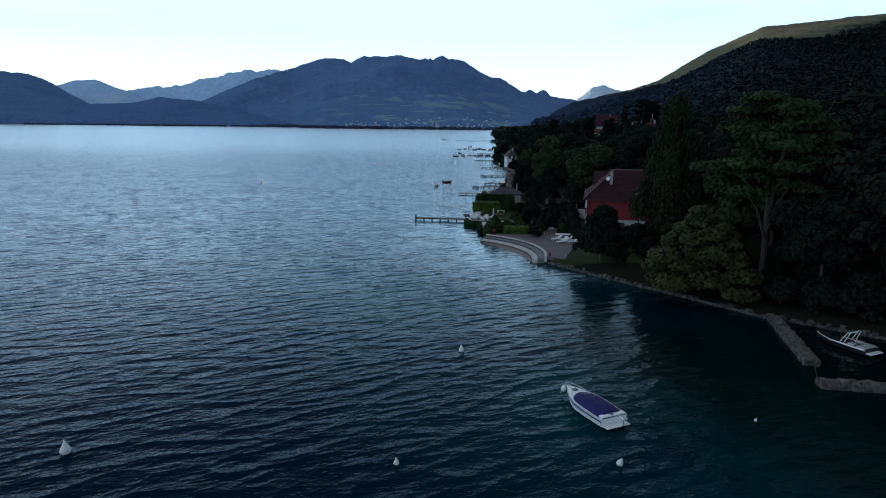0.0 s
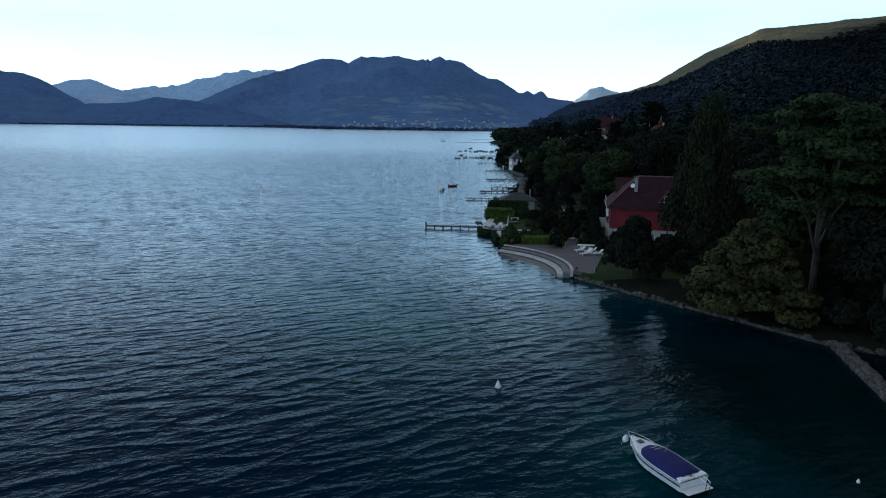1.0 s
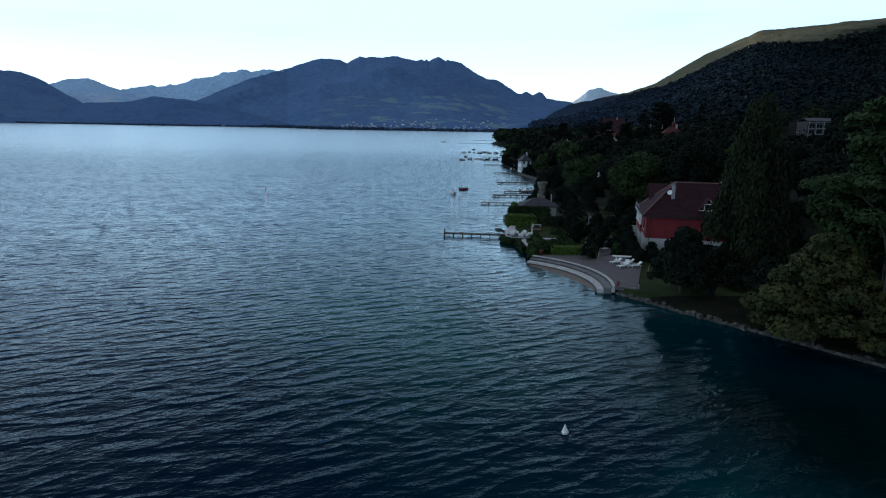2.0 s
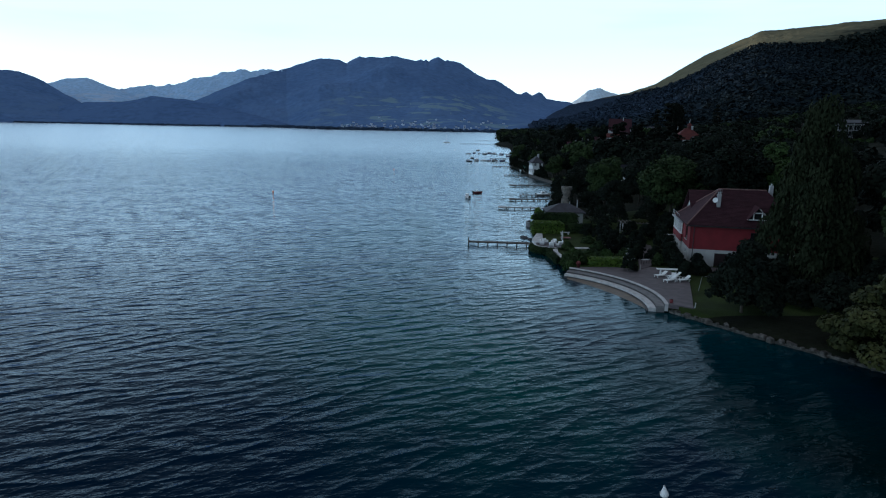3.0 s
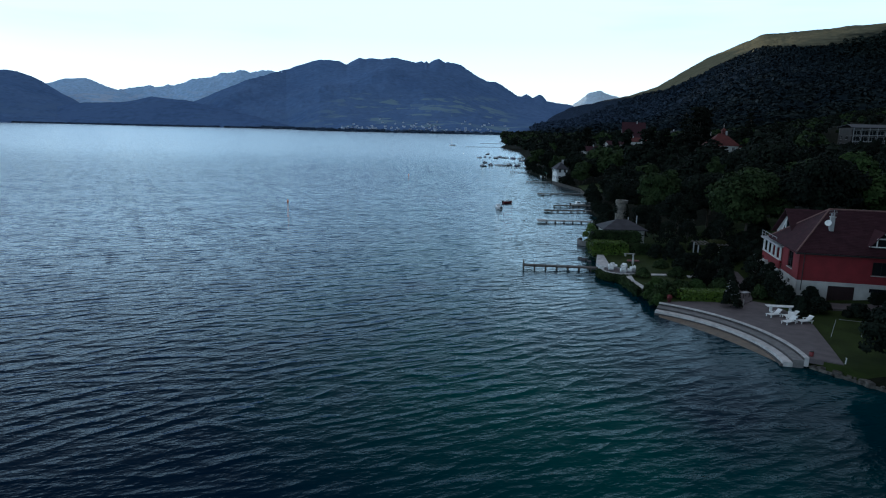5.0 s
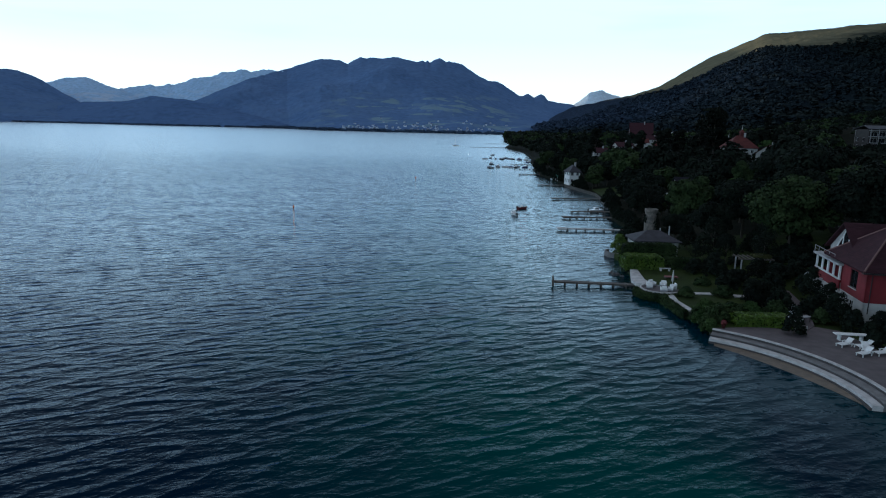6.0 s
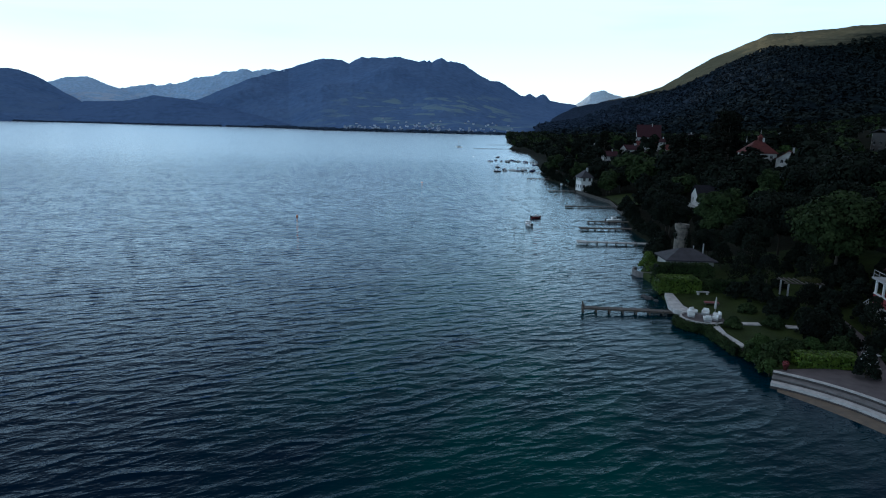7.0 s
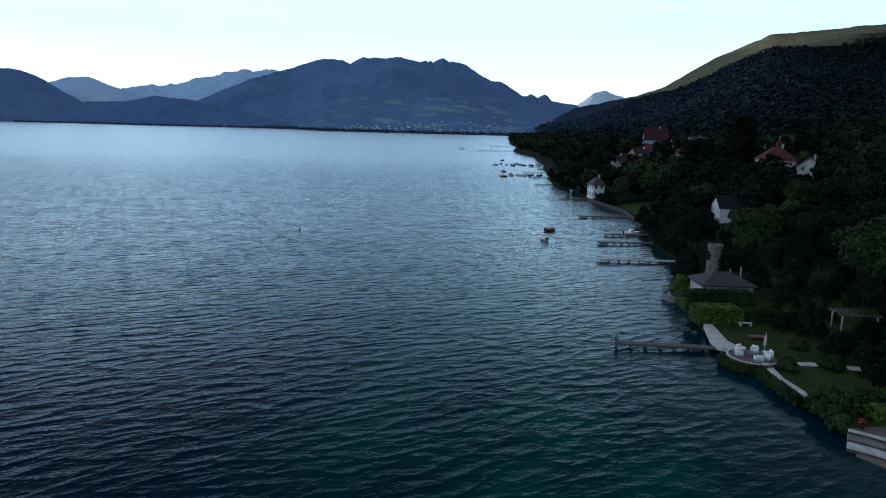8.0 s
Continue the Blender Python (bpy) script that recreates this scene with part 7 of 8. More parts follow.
def build_garden_things():
    # round patio, kerb and the path to the hedge
    pat = tagged(slab("patio", [(x, y, 1.13) for x, y in flat_ring(9.4, 136.6, 2.7)], 0.5, PAVING, None), "round grey stone patio at the lake edge", "patio", kind="structure")
    bm = bmesh.new()
    ring0, ring1 = flat_ring(9.4, 136.6, 2.72), flat_ring(9.4, 136.6, 2.95)
    for k in range(11, 27):
        a, b, c, d = ring0[k], ring0[(k + 1) % 32], ring1[(k + 1) % 32], ring1[k]
        v = [bm.verts.new((*p, z)) for z in (0.0, 1.32) for p in (a, b, c, d)]
        for f in ((0, 1, 5, 4), (1, 2, 6, 5), (2, 3, 7, 6), (3, 0, 4, 7), (4, 5, 6, 7)):
            bm.faces.new([v[i] for i in f])
    part("kerb", bm, CONCRETE, pat, "pale stone kerb")
    p = tagged(slab("lake_path", [(6.9, 142.6, 1.16), (6.9, 140.4, 1.16), (8.2, 139.2, 1.16), (9.5, 139.4, 1.16), (9.0, 142.5, 1.16), (10.0, 149.6, 1.16), (8.8, 149.6, 1.16)], 0.6, CONCRETE, None), "pale concrete path along the lake wall", "path", kind="structure")
    tagged(slab("stepping_slab", [(13.6, 134.2, 1.1), (16.2, 134.3, 1.1), (16.2, 135.3, 1.1), (13.6, 135.2, 1.1)], 0.15, CONCRETE, None), "pale stone slab path between round bushes", "path", kind="structure")
    tagged(slab("stepping_slab", [(19.0, 133.2, 1.14), (21.4, 132.6, 1.2), (21.6, 133.7, 1.2), (19.2, 134.3, 1.14)], 0.15, CONCRETE, None), "pale stone slab path beside a round bush", "path", kind="structure")
    for x, y, t in ((7.9, 137.0, 80), (8.7, 138.3, 25), (10.3, 138.0, -30), (9.3, 135.0, 170), (10.7, 135.4, 215), (11.3, 136.6, -95)):
        make_armchair(x, y, t)
    tb = thing("patio_table", pose(9.5, 136.7, 1.145), "low dark table between the white patio seats", "table")
    lathe("tabletop", [(0.5, 0.4), (0.52, 0.42), (0.52, 0.44), (0.5, 0.45)], BLACK, tb)
    rodded("leg", (0, 0, 0), (0, 0, 0.4), 0.06, BLACK, tb)
    pr = thing("parasol", pose(12.0, 138.9, 1.0), "closed cream parasol on a pole beside the lawn", "parasol")
    rodded("pole", (0, 0, 0), (0, 0, 2.5), 0.035, WHITE_PAINT, pr)
    lathe("folded_canopy", [(0.09, 0.75), (0.2, 0.9), (0.17, 1.5), (0.09, 2.2), (0.03, 2.45)], WHITE_WALL, pr, "folded cream canopy", seg=9)
    lathe("base", [(0.3, 0.0), (0.3, 0.07), (0.08, 0.12)], CONCRETE, pr)
    b = thing("garden_bench", pose(14.6, 149.4, 1.02), "pale stone bench before the hedge", "bench")
    boxed("seat", (-0.95, 0.95, -0.22, 0.22, 0.42, 0.54), CONCRETE, b, bevel=0.02)
    for x in (-0.7, 0.7):
        boxed("support", (x - 0.12, x + 0.12, -0.2, 0.2, 0, 0.42), CONCRETE, b)
    b = thing("garden_swing_bed", pose(13.6, 143.8, 1.0, 0, 0, -6), "red cushioned sunbed on the lawn", "sunbed")
    boxed("cushion", (-1.0, 1.0, -0.4, 0.4, 0.34, 0.46), RED_PLASTIC, b, "red cushion", bevel=0.04)
    boxed("frame", (-1.05, 1.05, -0.44, 0.44, 0.27, 0.338), DARK_WOOD, b)
    for x in (-0.9, 0.9):
        for y in (-0.35, 0.35):
            boxed("leg", (x - 0.04, x + 0.04, y - 0.04, y + 0.04, 0, 0.27), DARK_WOOD, b)
    # loungers and the long table on the terrace
    lg = make_lounger()
    spots = ((21.6, 112.5, -70), (21.9, 109.6, -65), (24.0, 109.9, -75), (22.9, 110.9, -20), (23.4, 112.0, -80))
    lg.matrix_basis = pose(spots[0][0], spots[0][1], 1.122, 0, 0, spots[0][2])
    for x, y, t in spots[1:]:
        copy_thing(lg, pose(x, y, 1.122, 0, 0, t))
    t = thing("long_table", pose(23.4, 114.4, 1.122, 0, 0, -6), "long white garden table on the terrace", "table")
    boxed("tabletop", (-1.8, 1.8, -0.42, 0.42, 0.72, 0.84), WHITE_PAINT, t, bevel=0.03)
    for x in (-1.2, 1.2):
        boxed("trestle", (x - 0.06, x + 0.06, -0.32, 0.32, 0.0, 0.72), WHITE_PAINT, t)
    gb = thing("small_table", pose(22.0, 121.0, 1.26, 0, 0, 20), "small grey table standing on the garden path", "table")
    boxed("tabletop", (-0.6, 0.6, -0.35, 0.35, 0.66, 0.72), GREY_WALL, gb, bevel=0.01)
    for x in (-0.5, 0.5):
        for y in (-0.28, 0.28):
            boxed("leg", (x - 0.03, x + 0.03, y - 0.03, y + 0.03, 0, 0.66), BLACK, gb)
    n = thing("net_post", pose(24.2, 105.1, 1.0), "slim pale post with a long rail on the lawn", "post")
    rodded("pole", (0, 0, 0), (0.35, 0.1, 2.0), 0.03, GREY_WALL, n)
    rodded("rail", (0.9, 0.4, 1.95), (3.6, 0.2, 1.75), 0.02, GREY_WALL, n)
    rodded("far_pole", (3.6, 0.2, 0.0), (3.6, 0.2, 1.8), 0.025, GREY_WALL, n)
    for x, y, h in ((18.9, 117.6, 1.6), (20.0, 117.2, 0.75), (20.2, 96.3, 0.6)):
        o = thing("marker_post", pose(x, y, 1.1), "short pale post at the terrace edge", "post", "terrace posts")
        rodded("post", (0, 0, 0), (0.05, 0, h), 0.06, WHITE_WALL, o)
        lathe("cap", [(0.08, h), (0.08, h + 0.03), (0.02, h + 0.06)], WHITE_WALL, o, seg=8)
    o = thing("waste_bin", Matrix.Translation((18.0, 98.4, 1.122)) @ Matrix.Scale(0.75, 4), "dark red bin at the end of the steps", "bin")
    lathe("drum", [(0.24, 0), (0.28, 0.1), (0.3, 0.62), (0.26, 0.62), (0.24, 0.3)], RED_PLASTIC, o, seg=12)
    lathe("lid", [(0.31, 0.625), (0.31, 0.68), (0.1, 0.74)], BLACK, o, seg=12)
    o = thing("flower_pot", pose(10.6, 118.2, 1.122), "terracotta pot with red flowers at the steps", "flower pot")
    lathe("pot", [(0.18, 0), (0.28, 0.42), (0.31, 0.44), (0.31, 0.5), (0.24, 0.5), (0.22, 0.4)], ROOF_RED, o, seg=14)
    rng = np.random.default_rng(5)
    f = new("bloom", cloud_mesh("flowers", leaf_cloud(rng, [(0, 0, 0.7, 0.34, 0.34, 0.28)], 240, 0.12, 0.2), RED_PLASTIC))
    f.parent = o
    # pale blossom on the rose bush
    o = thing("rose_blossom", pose(18.0, 116.4, 1.1), "pale rose blossom on the dark bush", "blossom")
    f = new("petals", cloud_mesh("petals", leaf_cloud(rng, [(0, 0, 2.9, 0.8, 0.8, 0.7), (-0.3, -0.4, 2.2, 0.9, 0.9, 0.6)], 45, 0.11, 0.2), GREY_WALL))
    f.parent = o
    tagged(f, kind="stuff")
    rodded("stem", (0, 0, 0), (0, 0, 2.4), 0.03, BARK, o)
    # pergola
    g = thing("pergola", pose(24.9, 144.4, 0, 0, 0, -6), "white timber pergola at the end of the lawn", "pergola")
    for x in (0, 4.4):
        for y in (0, 2.6):
            boxed("post", (x - 0.09, x + 0.09, y - 0.09, y + 0.09, 1.0, 4.3), GREY_WALL, g)
    for y in (0, 2.6):
        boxed("beam", (-0.6, 5.0, y - 0.07, y + 0.07, 4.3, 4.48), DARK_WOOD, g)
    for k in range(8):
        boxed("rafter", (-0.3 + k * 0.7, -0.22 + k * 0.7, -0.5, 3.1, 4.484, 4.6), DARK_WOOD, g)
    rng = np.random.default_rng(6)
    cl = new("climber", cloud_mesh("climber", leaf_cloud(rng, [(3.4, 1.4, 4.7, 1.6, 1.3, 0.4), (4.4, 2.4, 3.4, 0.5, 0.5, 1.2)], 1000, 0.22, 0.4), LEAF_OLIVE))
    cl.parent = g
    # things at the further shore
    aw = thing("green_awning", pose(31.5, 338, 0), "dark green awning over a lakeside landing", "awning")
    slab("canvas", [(0, 0, 2.6), (6.5, 0, 2.6), (6.5, 5, 3.4), (0, 5, 3.4)], 0.08, GREEN_CLOTH, aw)
    for x in (0.1, 3.2, 6.4):
        for y in (0.1, 4.9):
            rodded("pole", (x, y, 0.6), (x, y, 2.6 + 0.15 * y), 0.06, WHITE_PAINT, aw)
    bd = tagged(slab("lakeside_lawn", [(34.0, 262, 1.3), (48, 268, 2.3), (49, 296, 2.6), (36.5, 292, 1.35)], 0.25, GRASS, None), "open lawn behind the further lake wall", "lawn", kind="structure")
    d = thing("white_tent", pose(67.0, 230.0, 4.7), "small white garden tent among trees", "tent")
    lathe("canopy", [(2.6, 1.6), (2.3, 2.0), (1.3, 2.5), (0.3, 3.1), (0.05, 3.4)], WHITE_WALL, d, seg=8)
    for k in range(8):
        a = k * math.tau / 8
        rodded("pole", (2.4 * math.cos(a), 2.4 * math.sin(a), -0.5), (2.4 * math.cos(a), 2.4 * math.sin(a), 1.65), 0.05, WHITE_PAINT, d)
    # rocks in the shallows
    rng = np.random.default_rng(15)
    for x, y, s in ((6.6, 150.2, 0.9), (6.2, 151.4, 0.6), (7.3, 148.9, 0.5)):
        bm = bmesh.new()
        bmesh.ops.create_icosphere(bm, subdivisions=2, radius=1.0)
        for v in bm.verts:
            v.co *= 0.8 + 0.35 * noise.noise(v.co * 1.7 + Vector((x, y, 0)))
            v.co.z *= 0.6
        o = part("rock", bm, ROCK_PINK, None)
        o.matrix_basis = Matrix.Translation((x, y, 0.05)) @ Matrix.Scale(s, 4)
        tagged(o, "dark wet rock in the shallows by the hedge", "rock", "rocks by the hedge")


# ---- boats and buoys ----
def hull_rings(L, B, H, n=15, sharp=2.6):
    """Cross sections of a motor-boat hull from stern (y = 0) to bow (y = L): keel, chine and gunwale."""
    rings = []
    for k in range(n):
        s = k / (n - 1)
        half = B / 2 * (0.93 + 0.25 * s - 0.25 * s * s) * (1 - max(0.0, (s - 0.35) / 0.65) ** sharp * 0.985)
        top = H * (1 + 0.28 * s * s)
        rise = max(0.0, (s - 0.55) / 0.45) ** 2
        rings.append((s * L, half, half * (0.86 - 0.3 * rise), top, 0.12 + 0.5 * H * rise, -0.28 + 0.75 * H * rise))
    return rings


def make_hull(parent, L, B, H, hull_mat, deck_mat, stripe_mat=None, label=""):
    rings = hull_rings(L, B, H)
    verts, faces = [], []
    for y, g, c, top, cz, kz in rings:
        verts += [(0, y, kz), (c, y, cz), (g, y, top), (-c, y, cz), (-g, y, top)]
    for k in range(len(rings) - 1):
        a, b = k * 5, k * 5 + 5
        faces += [(a, a + 1, b + 1, b), (a + 1, a + 2, b + 2, b + 1), (a, b, b + 3, a + 3), (a + 3, b + 3, b + 4, a + 4)]
    faces.append((0, 3, 4, 2, 1))
    hull = mesh_object("hull", verts, faces, hull_mat, parent, label)
    verts, faces = [], []
    for y, g, c, top, cz, kz in rings:
        verts += [(-g, y, top + 0.003), (-g * 0.8, y, top + 0.06), (0, y, top + 0.09), (g * 0.8, y, top + 0.06), (g, y, top + 0.003)]
    for k in range(len(rings) - 1):
        for i in range(4):
            a = k * 5 + i
            faces.append((a, a + 1, a + 6, a + 5))
    mesh_object("deck", verts, faces, deck_mat, parent)
    bm = bmesh.new()
    for k in range(len(rings) - 1):
        for s in (-1, 1):
            a, b = rings[k], rings[k + 1]
            rod(bm, (s * a[1], a[0], a[3]), (s * b[1], b[0], b[3]), 0.035, 0.035, 5)
    part("rub_rail", bm, GEL_WHITE if hull_mat is not GEL_WHITE else GREY_WALL, parent)
    if stripe_mat:
        for s in (-1, 1):
            verts, faces = [], []
            for y, g, c, top, cz, kz in rings[:11]:
                for f in (0.55, 0.8):
                    verts.append((s * (c + (g - c) * f + 0.006), y, cz + (top - cz) * f))
            for k in range(10):
                faces.append((2 * k, 2 * k + 1, 2 * k + 3, 2 * k + 2))
            mesh_object("stripe", verts, faces, stripe_mat, parent)
    return rings


def make_cover(parent, rings, s0, s1, mat, height, label="", name="cover"):
    """A canvas cover stretched over the cockpit, with a crown and some sag."""
    verts, faces = [], []
    n, w = 14, 9
    ys = [r[0] for r in rings]
    for k in range(n):
        f = k / (n - 1)
        y = ys[-1] * (s0 + (s1 - s0) * f)
        half = float(np.interp(y, ys, [r[1] for r in rings])) * 0.92
        top = float(np.interp(y, ys, [r[3] for r in rings]))
        if f > 0.8:
            half *= 1 - 0.35 * ((f - 0.8) / 0.2) ** 2
        crown = height * math.sin(math.pi * min(1, 0.12 + 0.8 * f)) ** 0.7
        for i in range(w):
            t = -1 + 2 * i / (w - 1)
            sag = 0.035 * math.sin(f * 19) * (1 - t * t)
            verts.append((half * t, y, top + 0.05 + crown * (1 - abs(t) ** 2.2) - sag))
    for k in range(n - 1):
        for i in range(w - 1):
            a = k * w + i
            faces.append((a, a + 1, a + w + 1, a + w))
    ob = mesh_object(name, verts, faces, mat, parent, label, smooth=True)
    m = ob.modifiers.new("thick", "SOLIDIFY")
    m.thickness = 0.03
    return ob


def build_main_boat():
    b = thing("motor_boat", Matrix.Translation((13.6, 42.1, 0)) @ Matrix.Rotation(radians(25), 4, "Z"), "white motor boat moored under a navy canvas cover", "boat")
    L, B, H = 5.7, 2.6, 0.74
    rings = make_hull(b, L, B, H, GEL_WHITE, GEL_WHITE, HULL_BLUE, "white glossy hull")
    make_cover(b, rings, 0.05, 0.71, NAVY, 0.42, "navy blue canvas cover")
    boxed("hatch", (-0.22, 0.22, 4.55, 4.95, 0.98, 1.03), BLACK, b, "dark deck hatch", bevel=0.02)
    pl = boxed("swim_platform", (-1.05, 1.05, -0.62, -0.02, 0.2, 0.28), GEL_WHITE, b, "white swim platform", bevel=0.03)
    boxed("transom_pad", (-1.1, -0.2, 0.0, 0.4, 0.78, 0.92), GEL_WHITE, b, bevel=0.04)
    boxed("transom_pad", (0.2, 1.1, 0.0, 0.4, 0.78, 0.92), GEL_WHITE, b, bevel=0.04)
    ladder = new("boarding_ladder")
    ladder.parent = b
    ladder["label"] = "folded steel ladder"
    for x in (0.35, 0.7):
        bm = bmesh.new()
        rod(bm, (x, -0.62, 0.25), (x, -0.66, 0.75), 0.025, 0.025, 6)
        rod(bm, (x, -0.66, 0.75), (x, -0.1, 0.85), 0.025, 0.025, 6)
        part("rail", bm, CHROME, ladder)
    for z in (0.42, 0.58, 0.72):
        rodded("rung", (0.35, -0.65, z), (0.7, -0.65, z), 0.02, CHROME, ladder, seg=6)
    rodded("antenna", (0.1, 2.6, 1.2), (0.12, 2.4, 1.95), 0.015, GREY_WALL, b, "thin white antenna", r1=0.008)
    d = boxed("outdrive", (-0.2, 0.2, -0.5, -0.05, -0.4, 0.19), BLACK, b, bevel=0.05)
    bm = bmesh.new()
    rail = [(0.72, 4.2, 1.0), (0.55, 4.9, 1.08), (0.28, 5.6, 1.14), (0.0, 5.95, 1.16)]
    for s in (-1, 1):
        for p, q in zip(rail, rail[1:]):
            rod(bm, (s * p[0], p[1], p[2]), (s * q[0], q[1], q[2]), 0.02, 0.02, 6)
        for p in rail[:3]:
            rod(bm, (s * p[0], p[1], p[2] - 0.2), (s * p[0], p[1], p[2]), 0.014, 0.014, 5)
    part("bow_rail", bm, CHROME, b, "low steel bow rail")
    for x, y in ((0.0, 5.5), (-0.85, 0.9), (0.85, 0.9)):
        c = boxed("cleat", (x - 0.08, x + 0.08, y - 0.03, y + 0.03, 0.86 if y < 2 else 1.02, 0.92 if y < 2 else 1.08), CHROME, b)
    # a mooring buoy drawn up under the bow
    lathe("fender", [(0.05, 0.0), (0.2, 0.12), (0.22, 0.3), (0.14, 0.5), (0.05, 0.58)], WHITE_PAINT, b, "white mooring buoy at the bow", seg=12).matrix_local = pose(-0.15, 6.15, 0.25, 0, 20, 0)
    rodded("mooring_line", (-0.1, 6.0, 0.75), (-0.2, 6.5, -0.2), 0.02, WHITE_PAINT, b)
    # unreadable lettering on the cover: two pale bars
    for x0, x1, y in ((-0.42, 0.1, 3.35), (-0.3, 0.22, 3.1)):
        o = boxed("lettering_bar", (x0, x1, y, y + 0.07, 1.265, 1.275), GREY_WALL, b)


def build_wake_boat():
    b = thing("wake_boat", Matrix.Translation((42.7, 57.5, 0)) @ Matrix.Rotation(radians(25), 4, "Z"), "black and white sports boat with tubular tower in a mooring", "boat")
    L, B, H = 5.6, 2.2, 0.6
    rings = make_hull(b, L, B, H, BLACK, BLACK, None, "black hull with a white rubbing strake")
    boxed("swim_platform", (-0.98, 0.98, -0.6, -0.02, 0.28, 0.38), GEL_WHITE, b, "white swim platform", bevel=0.05)
    boxed("engine_pad", (-0.95, 0.95, 0.05, 1.0, 0.66, 0.8), GREY_WALL, b, "grey sun pad over the engine", bevel=0.06)
    mesh_object("foredeck", [(-0.95, 3.7, 0.74), (0.95, 3.7, 0.74), (0.62, 4.8, 0.83), (0.0, 5.55, 0.88), (-0.62, 4.8, 0.83)], [(0, 1, 2, 3, 4)], BLACK, b, "black foredeck")
    for s in (-1, 1):
        boxed("gunwale", (s * 1.02 - 0.09, s * 1.02 + 0.09, 0.1, 3.7, 0.63, 0.7), GEL_WHITE, b, bevel=0.02)
        boxed("seat", (s * 0.6 - 0.3, s * 0.6 + 0.3, 1.2, 1.9, 0.68, 0.85), GREY_WALL, b, bevel=0.05)
    bm = bmesh.new()
    for s in (-1, 1):
        rod(bm, (s * 0.98, 2.2, 0.65), (s * 0.8, 1.7, 1.85), 0.035, 0.035, 6)
        rod(bm, (s * 0.98, 2.6, 0.65), (s * 0.8, 1.95, 1.85), 0.035, 0.035, 6)
    rod(bm, (-0.8, 1.8, 1.85), (0.8, 1.8, 1.85), 0.035, 0.035, 6)
    rod(bm, (-0.8, 1.95, 1.7), (0.8, 1.95, 1.7), 0.03, 0.03, 6)
    part("tower", bm, WHITE_PAINT, b, "pale tubular wakeboard tower")
    v = [(-0.95, 3.4, 0.72), (-0.7, 3.75, 1.1), (0.7, 3.75, 1.1), (0.95, 3.4, 0.72), (0.0, 3.95, 1.12), (0.0, 4.2, 0.8)]
    mesh_object("windscreen", v, [(0, 5, 4, 1), (3, 2, 4, 5)], GLASS, b, "dark tinted windscreen")


def make_small_boat(name, x, y, turn, L, hull_mat, deck_mat, label, style="open", group=""):
    b = thing(name, Matrix.Translation((x, y, 0)) @ Matrix.Rotation(radians(turn), 4, "Z"), label, "boat", group)
    rings = make_hull(b, L, L * 0.37, 0.62, hull_mat, deck_mat)
    if style == "cabin":
        boxed("cabin", (-L * 0.12, L * 0.12, L * 0.35, L * 0.62, 0.65, 1.45), GEL_WHITE, b, bevel=0.08)
        boxed("cabin_window", (-L * 0.125, L * 0.125, L * 0.38, L * 0.59, 1.05, 1.32), GLASS, b)
    elif style == "cover":
        make_cover(b, rings, 0.04, 0.72, deck_mat, 0.4, "canvas cover")
    else:
        boxed("console", (-0.35, 0.35, L * 0.4, L * 0.5, 0.64, 1.15), GEL_WHITE, b, bevel=0.04)
        for s in (0.12, 0.3):
            boxed("thwart", (-L * 0.15, L * 0.15, L * s, L * s + 0.3, 0.66, 0.78), GREY_WALL, b)
    boxed("outboard", (-0.17, 0.17, -0.42, -0.02, 0.15, 0.95), BLACK, b, bevel=0.05)
    return b


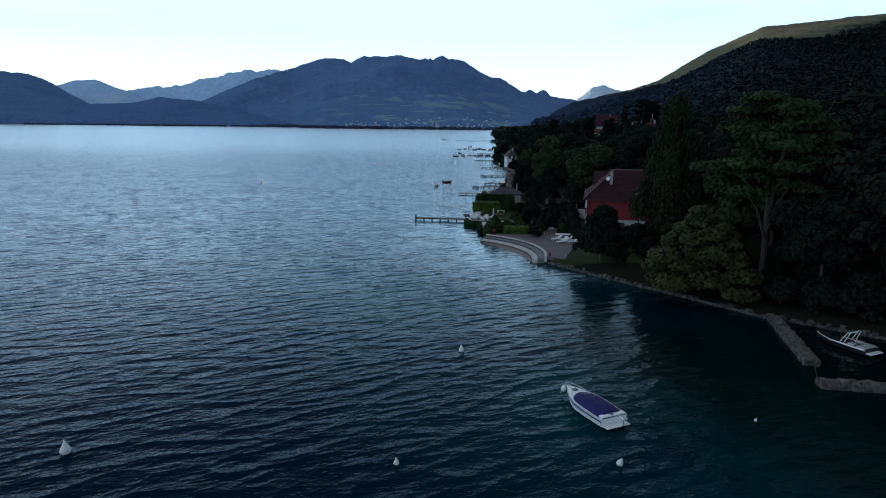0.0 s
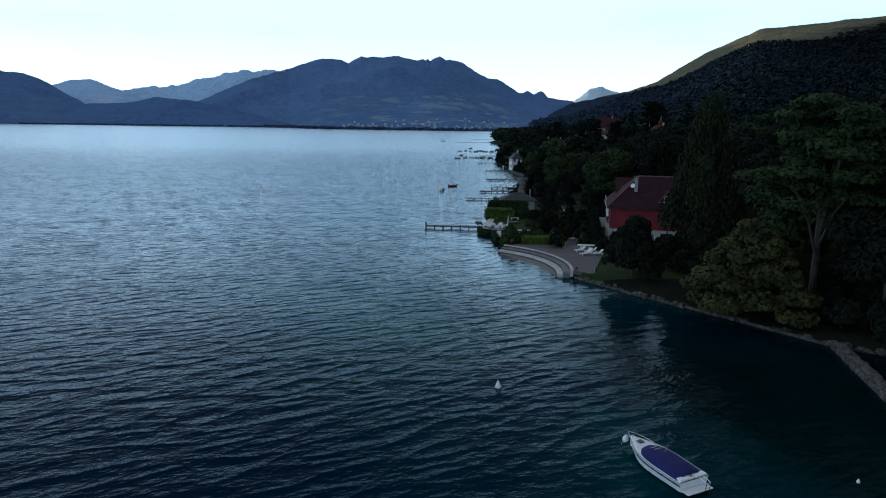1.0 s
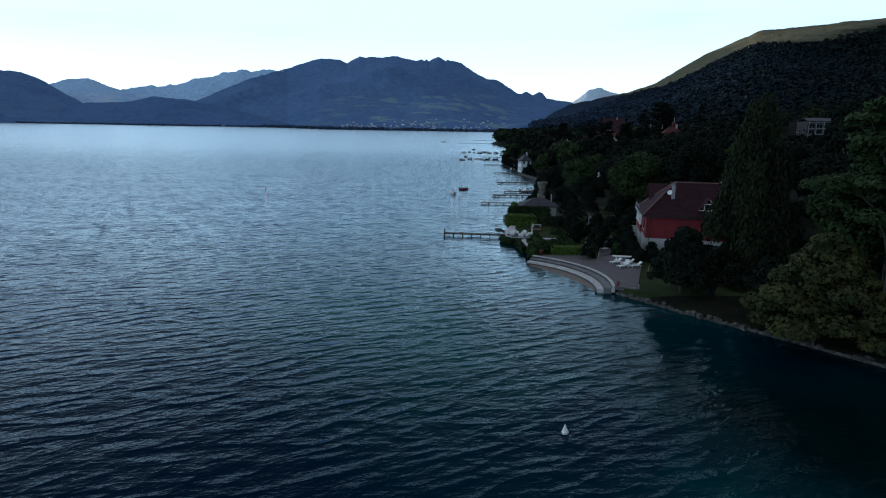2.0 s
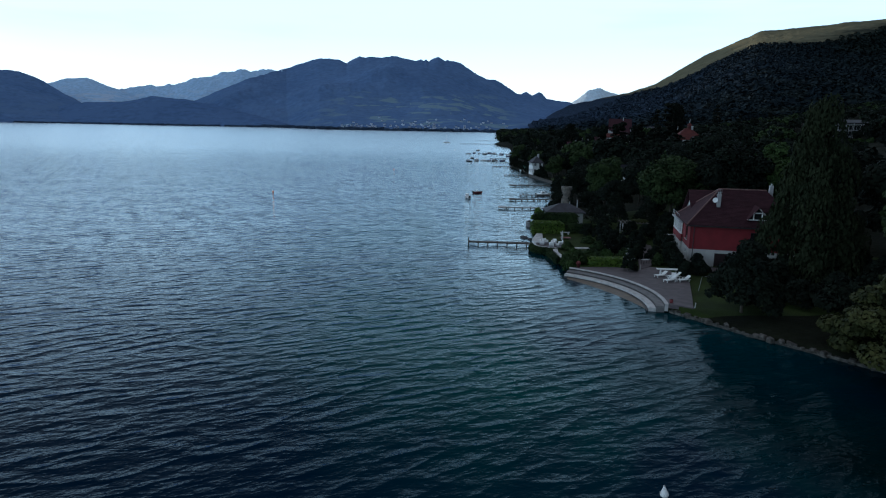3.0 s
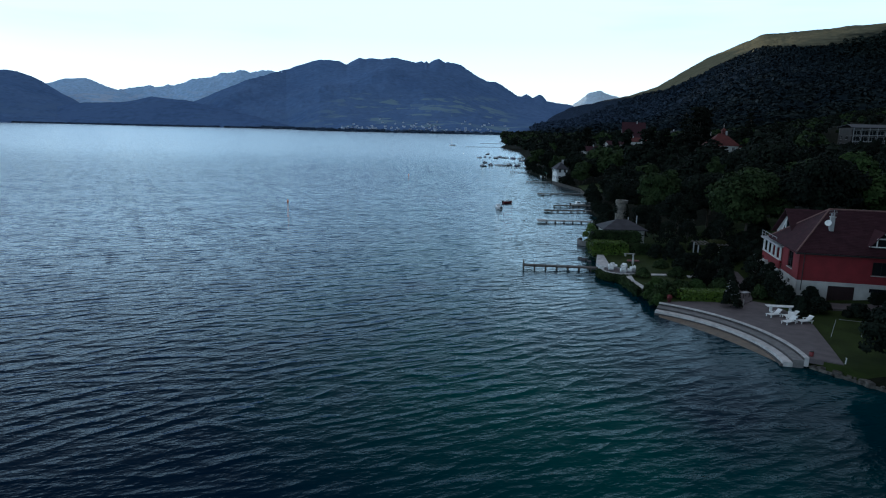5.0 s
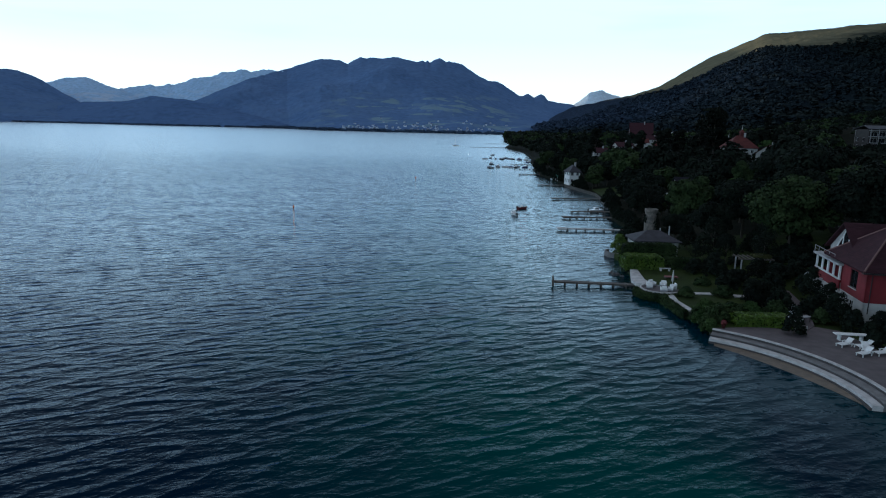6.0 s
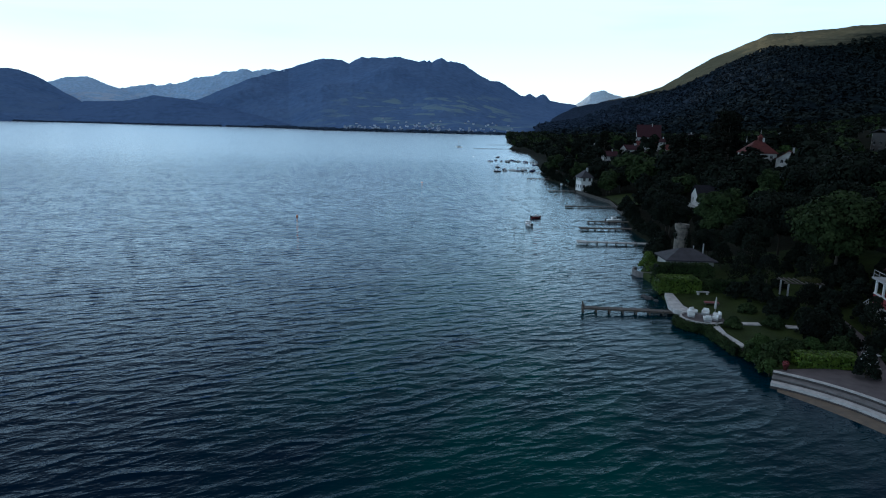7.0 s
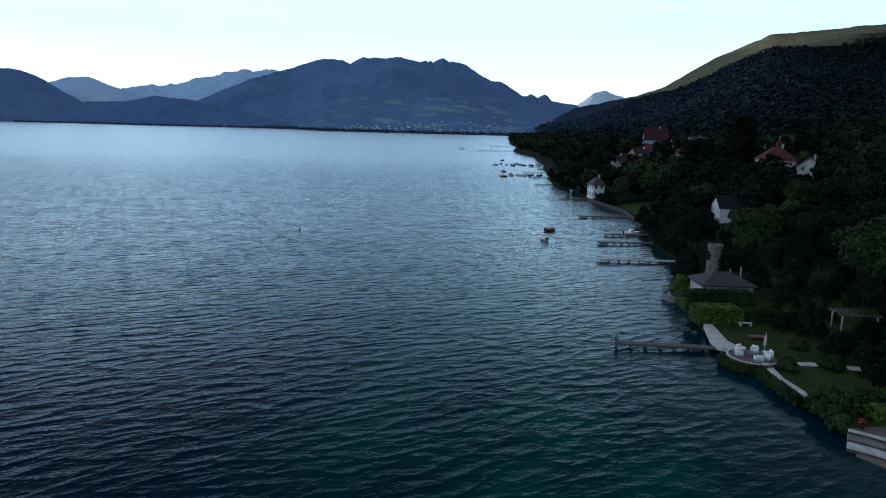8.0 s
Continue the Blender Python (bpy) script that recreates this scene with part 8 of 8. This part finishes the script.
def build_boats():
    build_main_boat()
    build_wake_boat()
    make_small_boat("cabin_boat", -1.6, 221.0, 18, 3.7, GEL_WHITE, GEL_WHITE, "small white cabin boat on a mooring", "cabin")
    make_small_boat("red_boat", 0.6, 236.4, -60, 3.6, RED_PLASTIC, BLACK, "small red open boat on a mooring", "open")
    make_small_boat("jetty_boat", 21.6, 233.6, -78, 4.8, GEL_WHITE, GEL_WHITE, "white motor boat moored beside a jetty", "cabin")
    make_small_boat("open_boat", 33.2, 350, 30, 4.2, GEL_WHITE, BLACK, "white open boat by the lakeside landing", "open")
    rng = np.random.default_rng(77)
    cluster = [(9.6, 430), (12.6, 436), (13.5, 446), (22.6, 438), (24.6, 441), (27.2, 444), (29.6, 442), (20.8, 440), (13.0, 470), (14.6, 541), (18.2, 556), (21.5, 544), (24.9, 538), (25.6, 549), (28.8, 560), (31.2, 548), (36.2, 545), (39.8, 530), (42.0, 546), (45.2, 535), (24.0, 612), (44.0, 512), (40.5, 505), (55.0, 760)]
    for k, (x, y) in enumerate(cluster):
        dark = k % 3 != 1
        make_small_boat("moored_boat", x, y, rng.uniform(-60, 60), rng.uniform(4.6, 6.2), (BLACK if k % 4 == 0 else NAVY if k % 4 == 2 else GEL_WHITE), NAVY if dark else GREY_WALL, "covered motor boat at the far moorings" if k % 2 else "dark boat at the far moorings", "cover" if k % 2 else "cabin", "boats at the far moorings")
    s = thing("sailing_boat", pose(4.0, 874, 0, 0, 0, 80), "white sailing boat with bare mast far out", "boat")
    make_hull(s, 8.5, 2.6, 0.8, GEL_WHITE, GEL_WHITE)
    boxed("cabin", (-0.7, 0.7, 3.2, 5.8, 0.85, 1.35), GEL_WHITE, s, bevel=0.1)
    rodded("mast", (0, 5.2, 0.8), (0, 5.2, 11.5), 0.16, GREY_WALL, s, r1=0.1)
    rodded("boom", (0, 5.2, 1.9), (0, 1.6, 1.8), 0.12, NAVY, s)


def make_buoy(x, y, h, label, mat, tilt=0.0):
    b = thing("mooring_buoy", pose(x, y, -0.12 * h, tilt, tilt * 0.6, 0), label, "buoy", "mooring buoys")
    lathe("float", [(0.05 * h, 0.0), (0.3 * h, 0.08 * h), (0.38 * h, 0.25 * h), (0.33 * h, 0.45 * h), (0.18 * h, 0.75 * h), (0.09 * h, 0.95 * h), (0.08 * h, 1.0 * h)], mat, b, seg=16)
    bm = bmesh.new()
    for k in range(10):
        a, c = k * math.tau / 10, (k + 1) * math.tau / 10
        rod(bm, (0.07 * h * math.cos(a), 0, 1.05 * h + 0.07 * h * math.sin(a)), (0.07 * h * math.cos(c), 0, 1.05 * h + 0.07 * h * math.sin(c)), 0.02 * h, 0.02 * h, 5)
    part("ring", bm, CHROME, b)
    return b


def build_buoys():
    orange = material("orange_plastic", (0.5, 0.12, 0.02), (0.4, 0.09, 0.02), 2, 0.5)
    make_buoy(-24.0, 37.5, 0.95, "white teardrop mooring buoy floating on the lake", WHITE_PAINT, 4)
    make_buoy(2.85, 57.4, 0.72, "white teardrop mooring buoy floating on the lake", WHITE_PAINT, -6)
    make_buoy(12.6, 36.8, 0.6, "white teardrop mooring buoy leaning in the water", WHITE_PAINT, 18)
    make_buoy(-1.93, 36.5, 0.5, "small white mooring buoy floating on the lake", WHITE_PAINT, -3)
    make_buoy(-65.5, 229.0, 0.75, "small orange buoy far out on the lake", orange)
    make_buoy(-34.0, 346.0, 0.7, "small orange buoy far out on the lake", orange)
    make_buoy(4.0, 620.0, 0.8, "white buoy before the far moorings", WHITE_PAINT)
    make_buoy(24.6, 43.2, 0.3, "small pale float near the mooring basin", WHITE_PAINT)


build_gardens()
build_garden_things()
build_boats()
build_buoys()
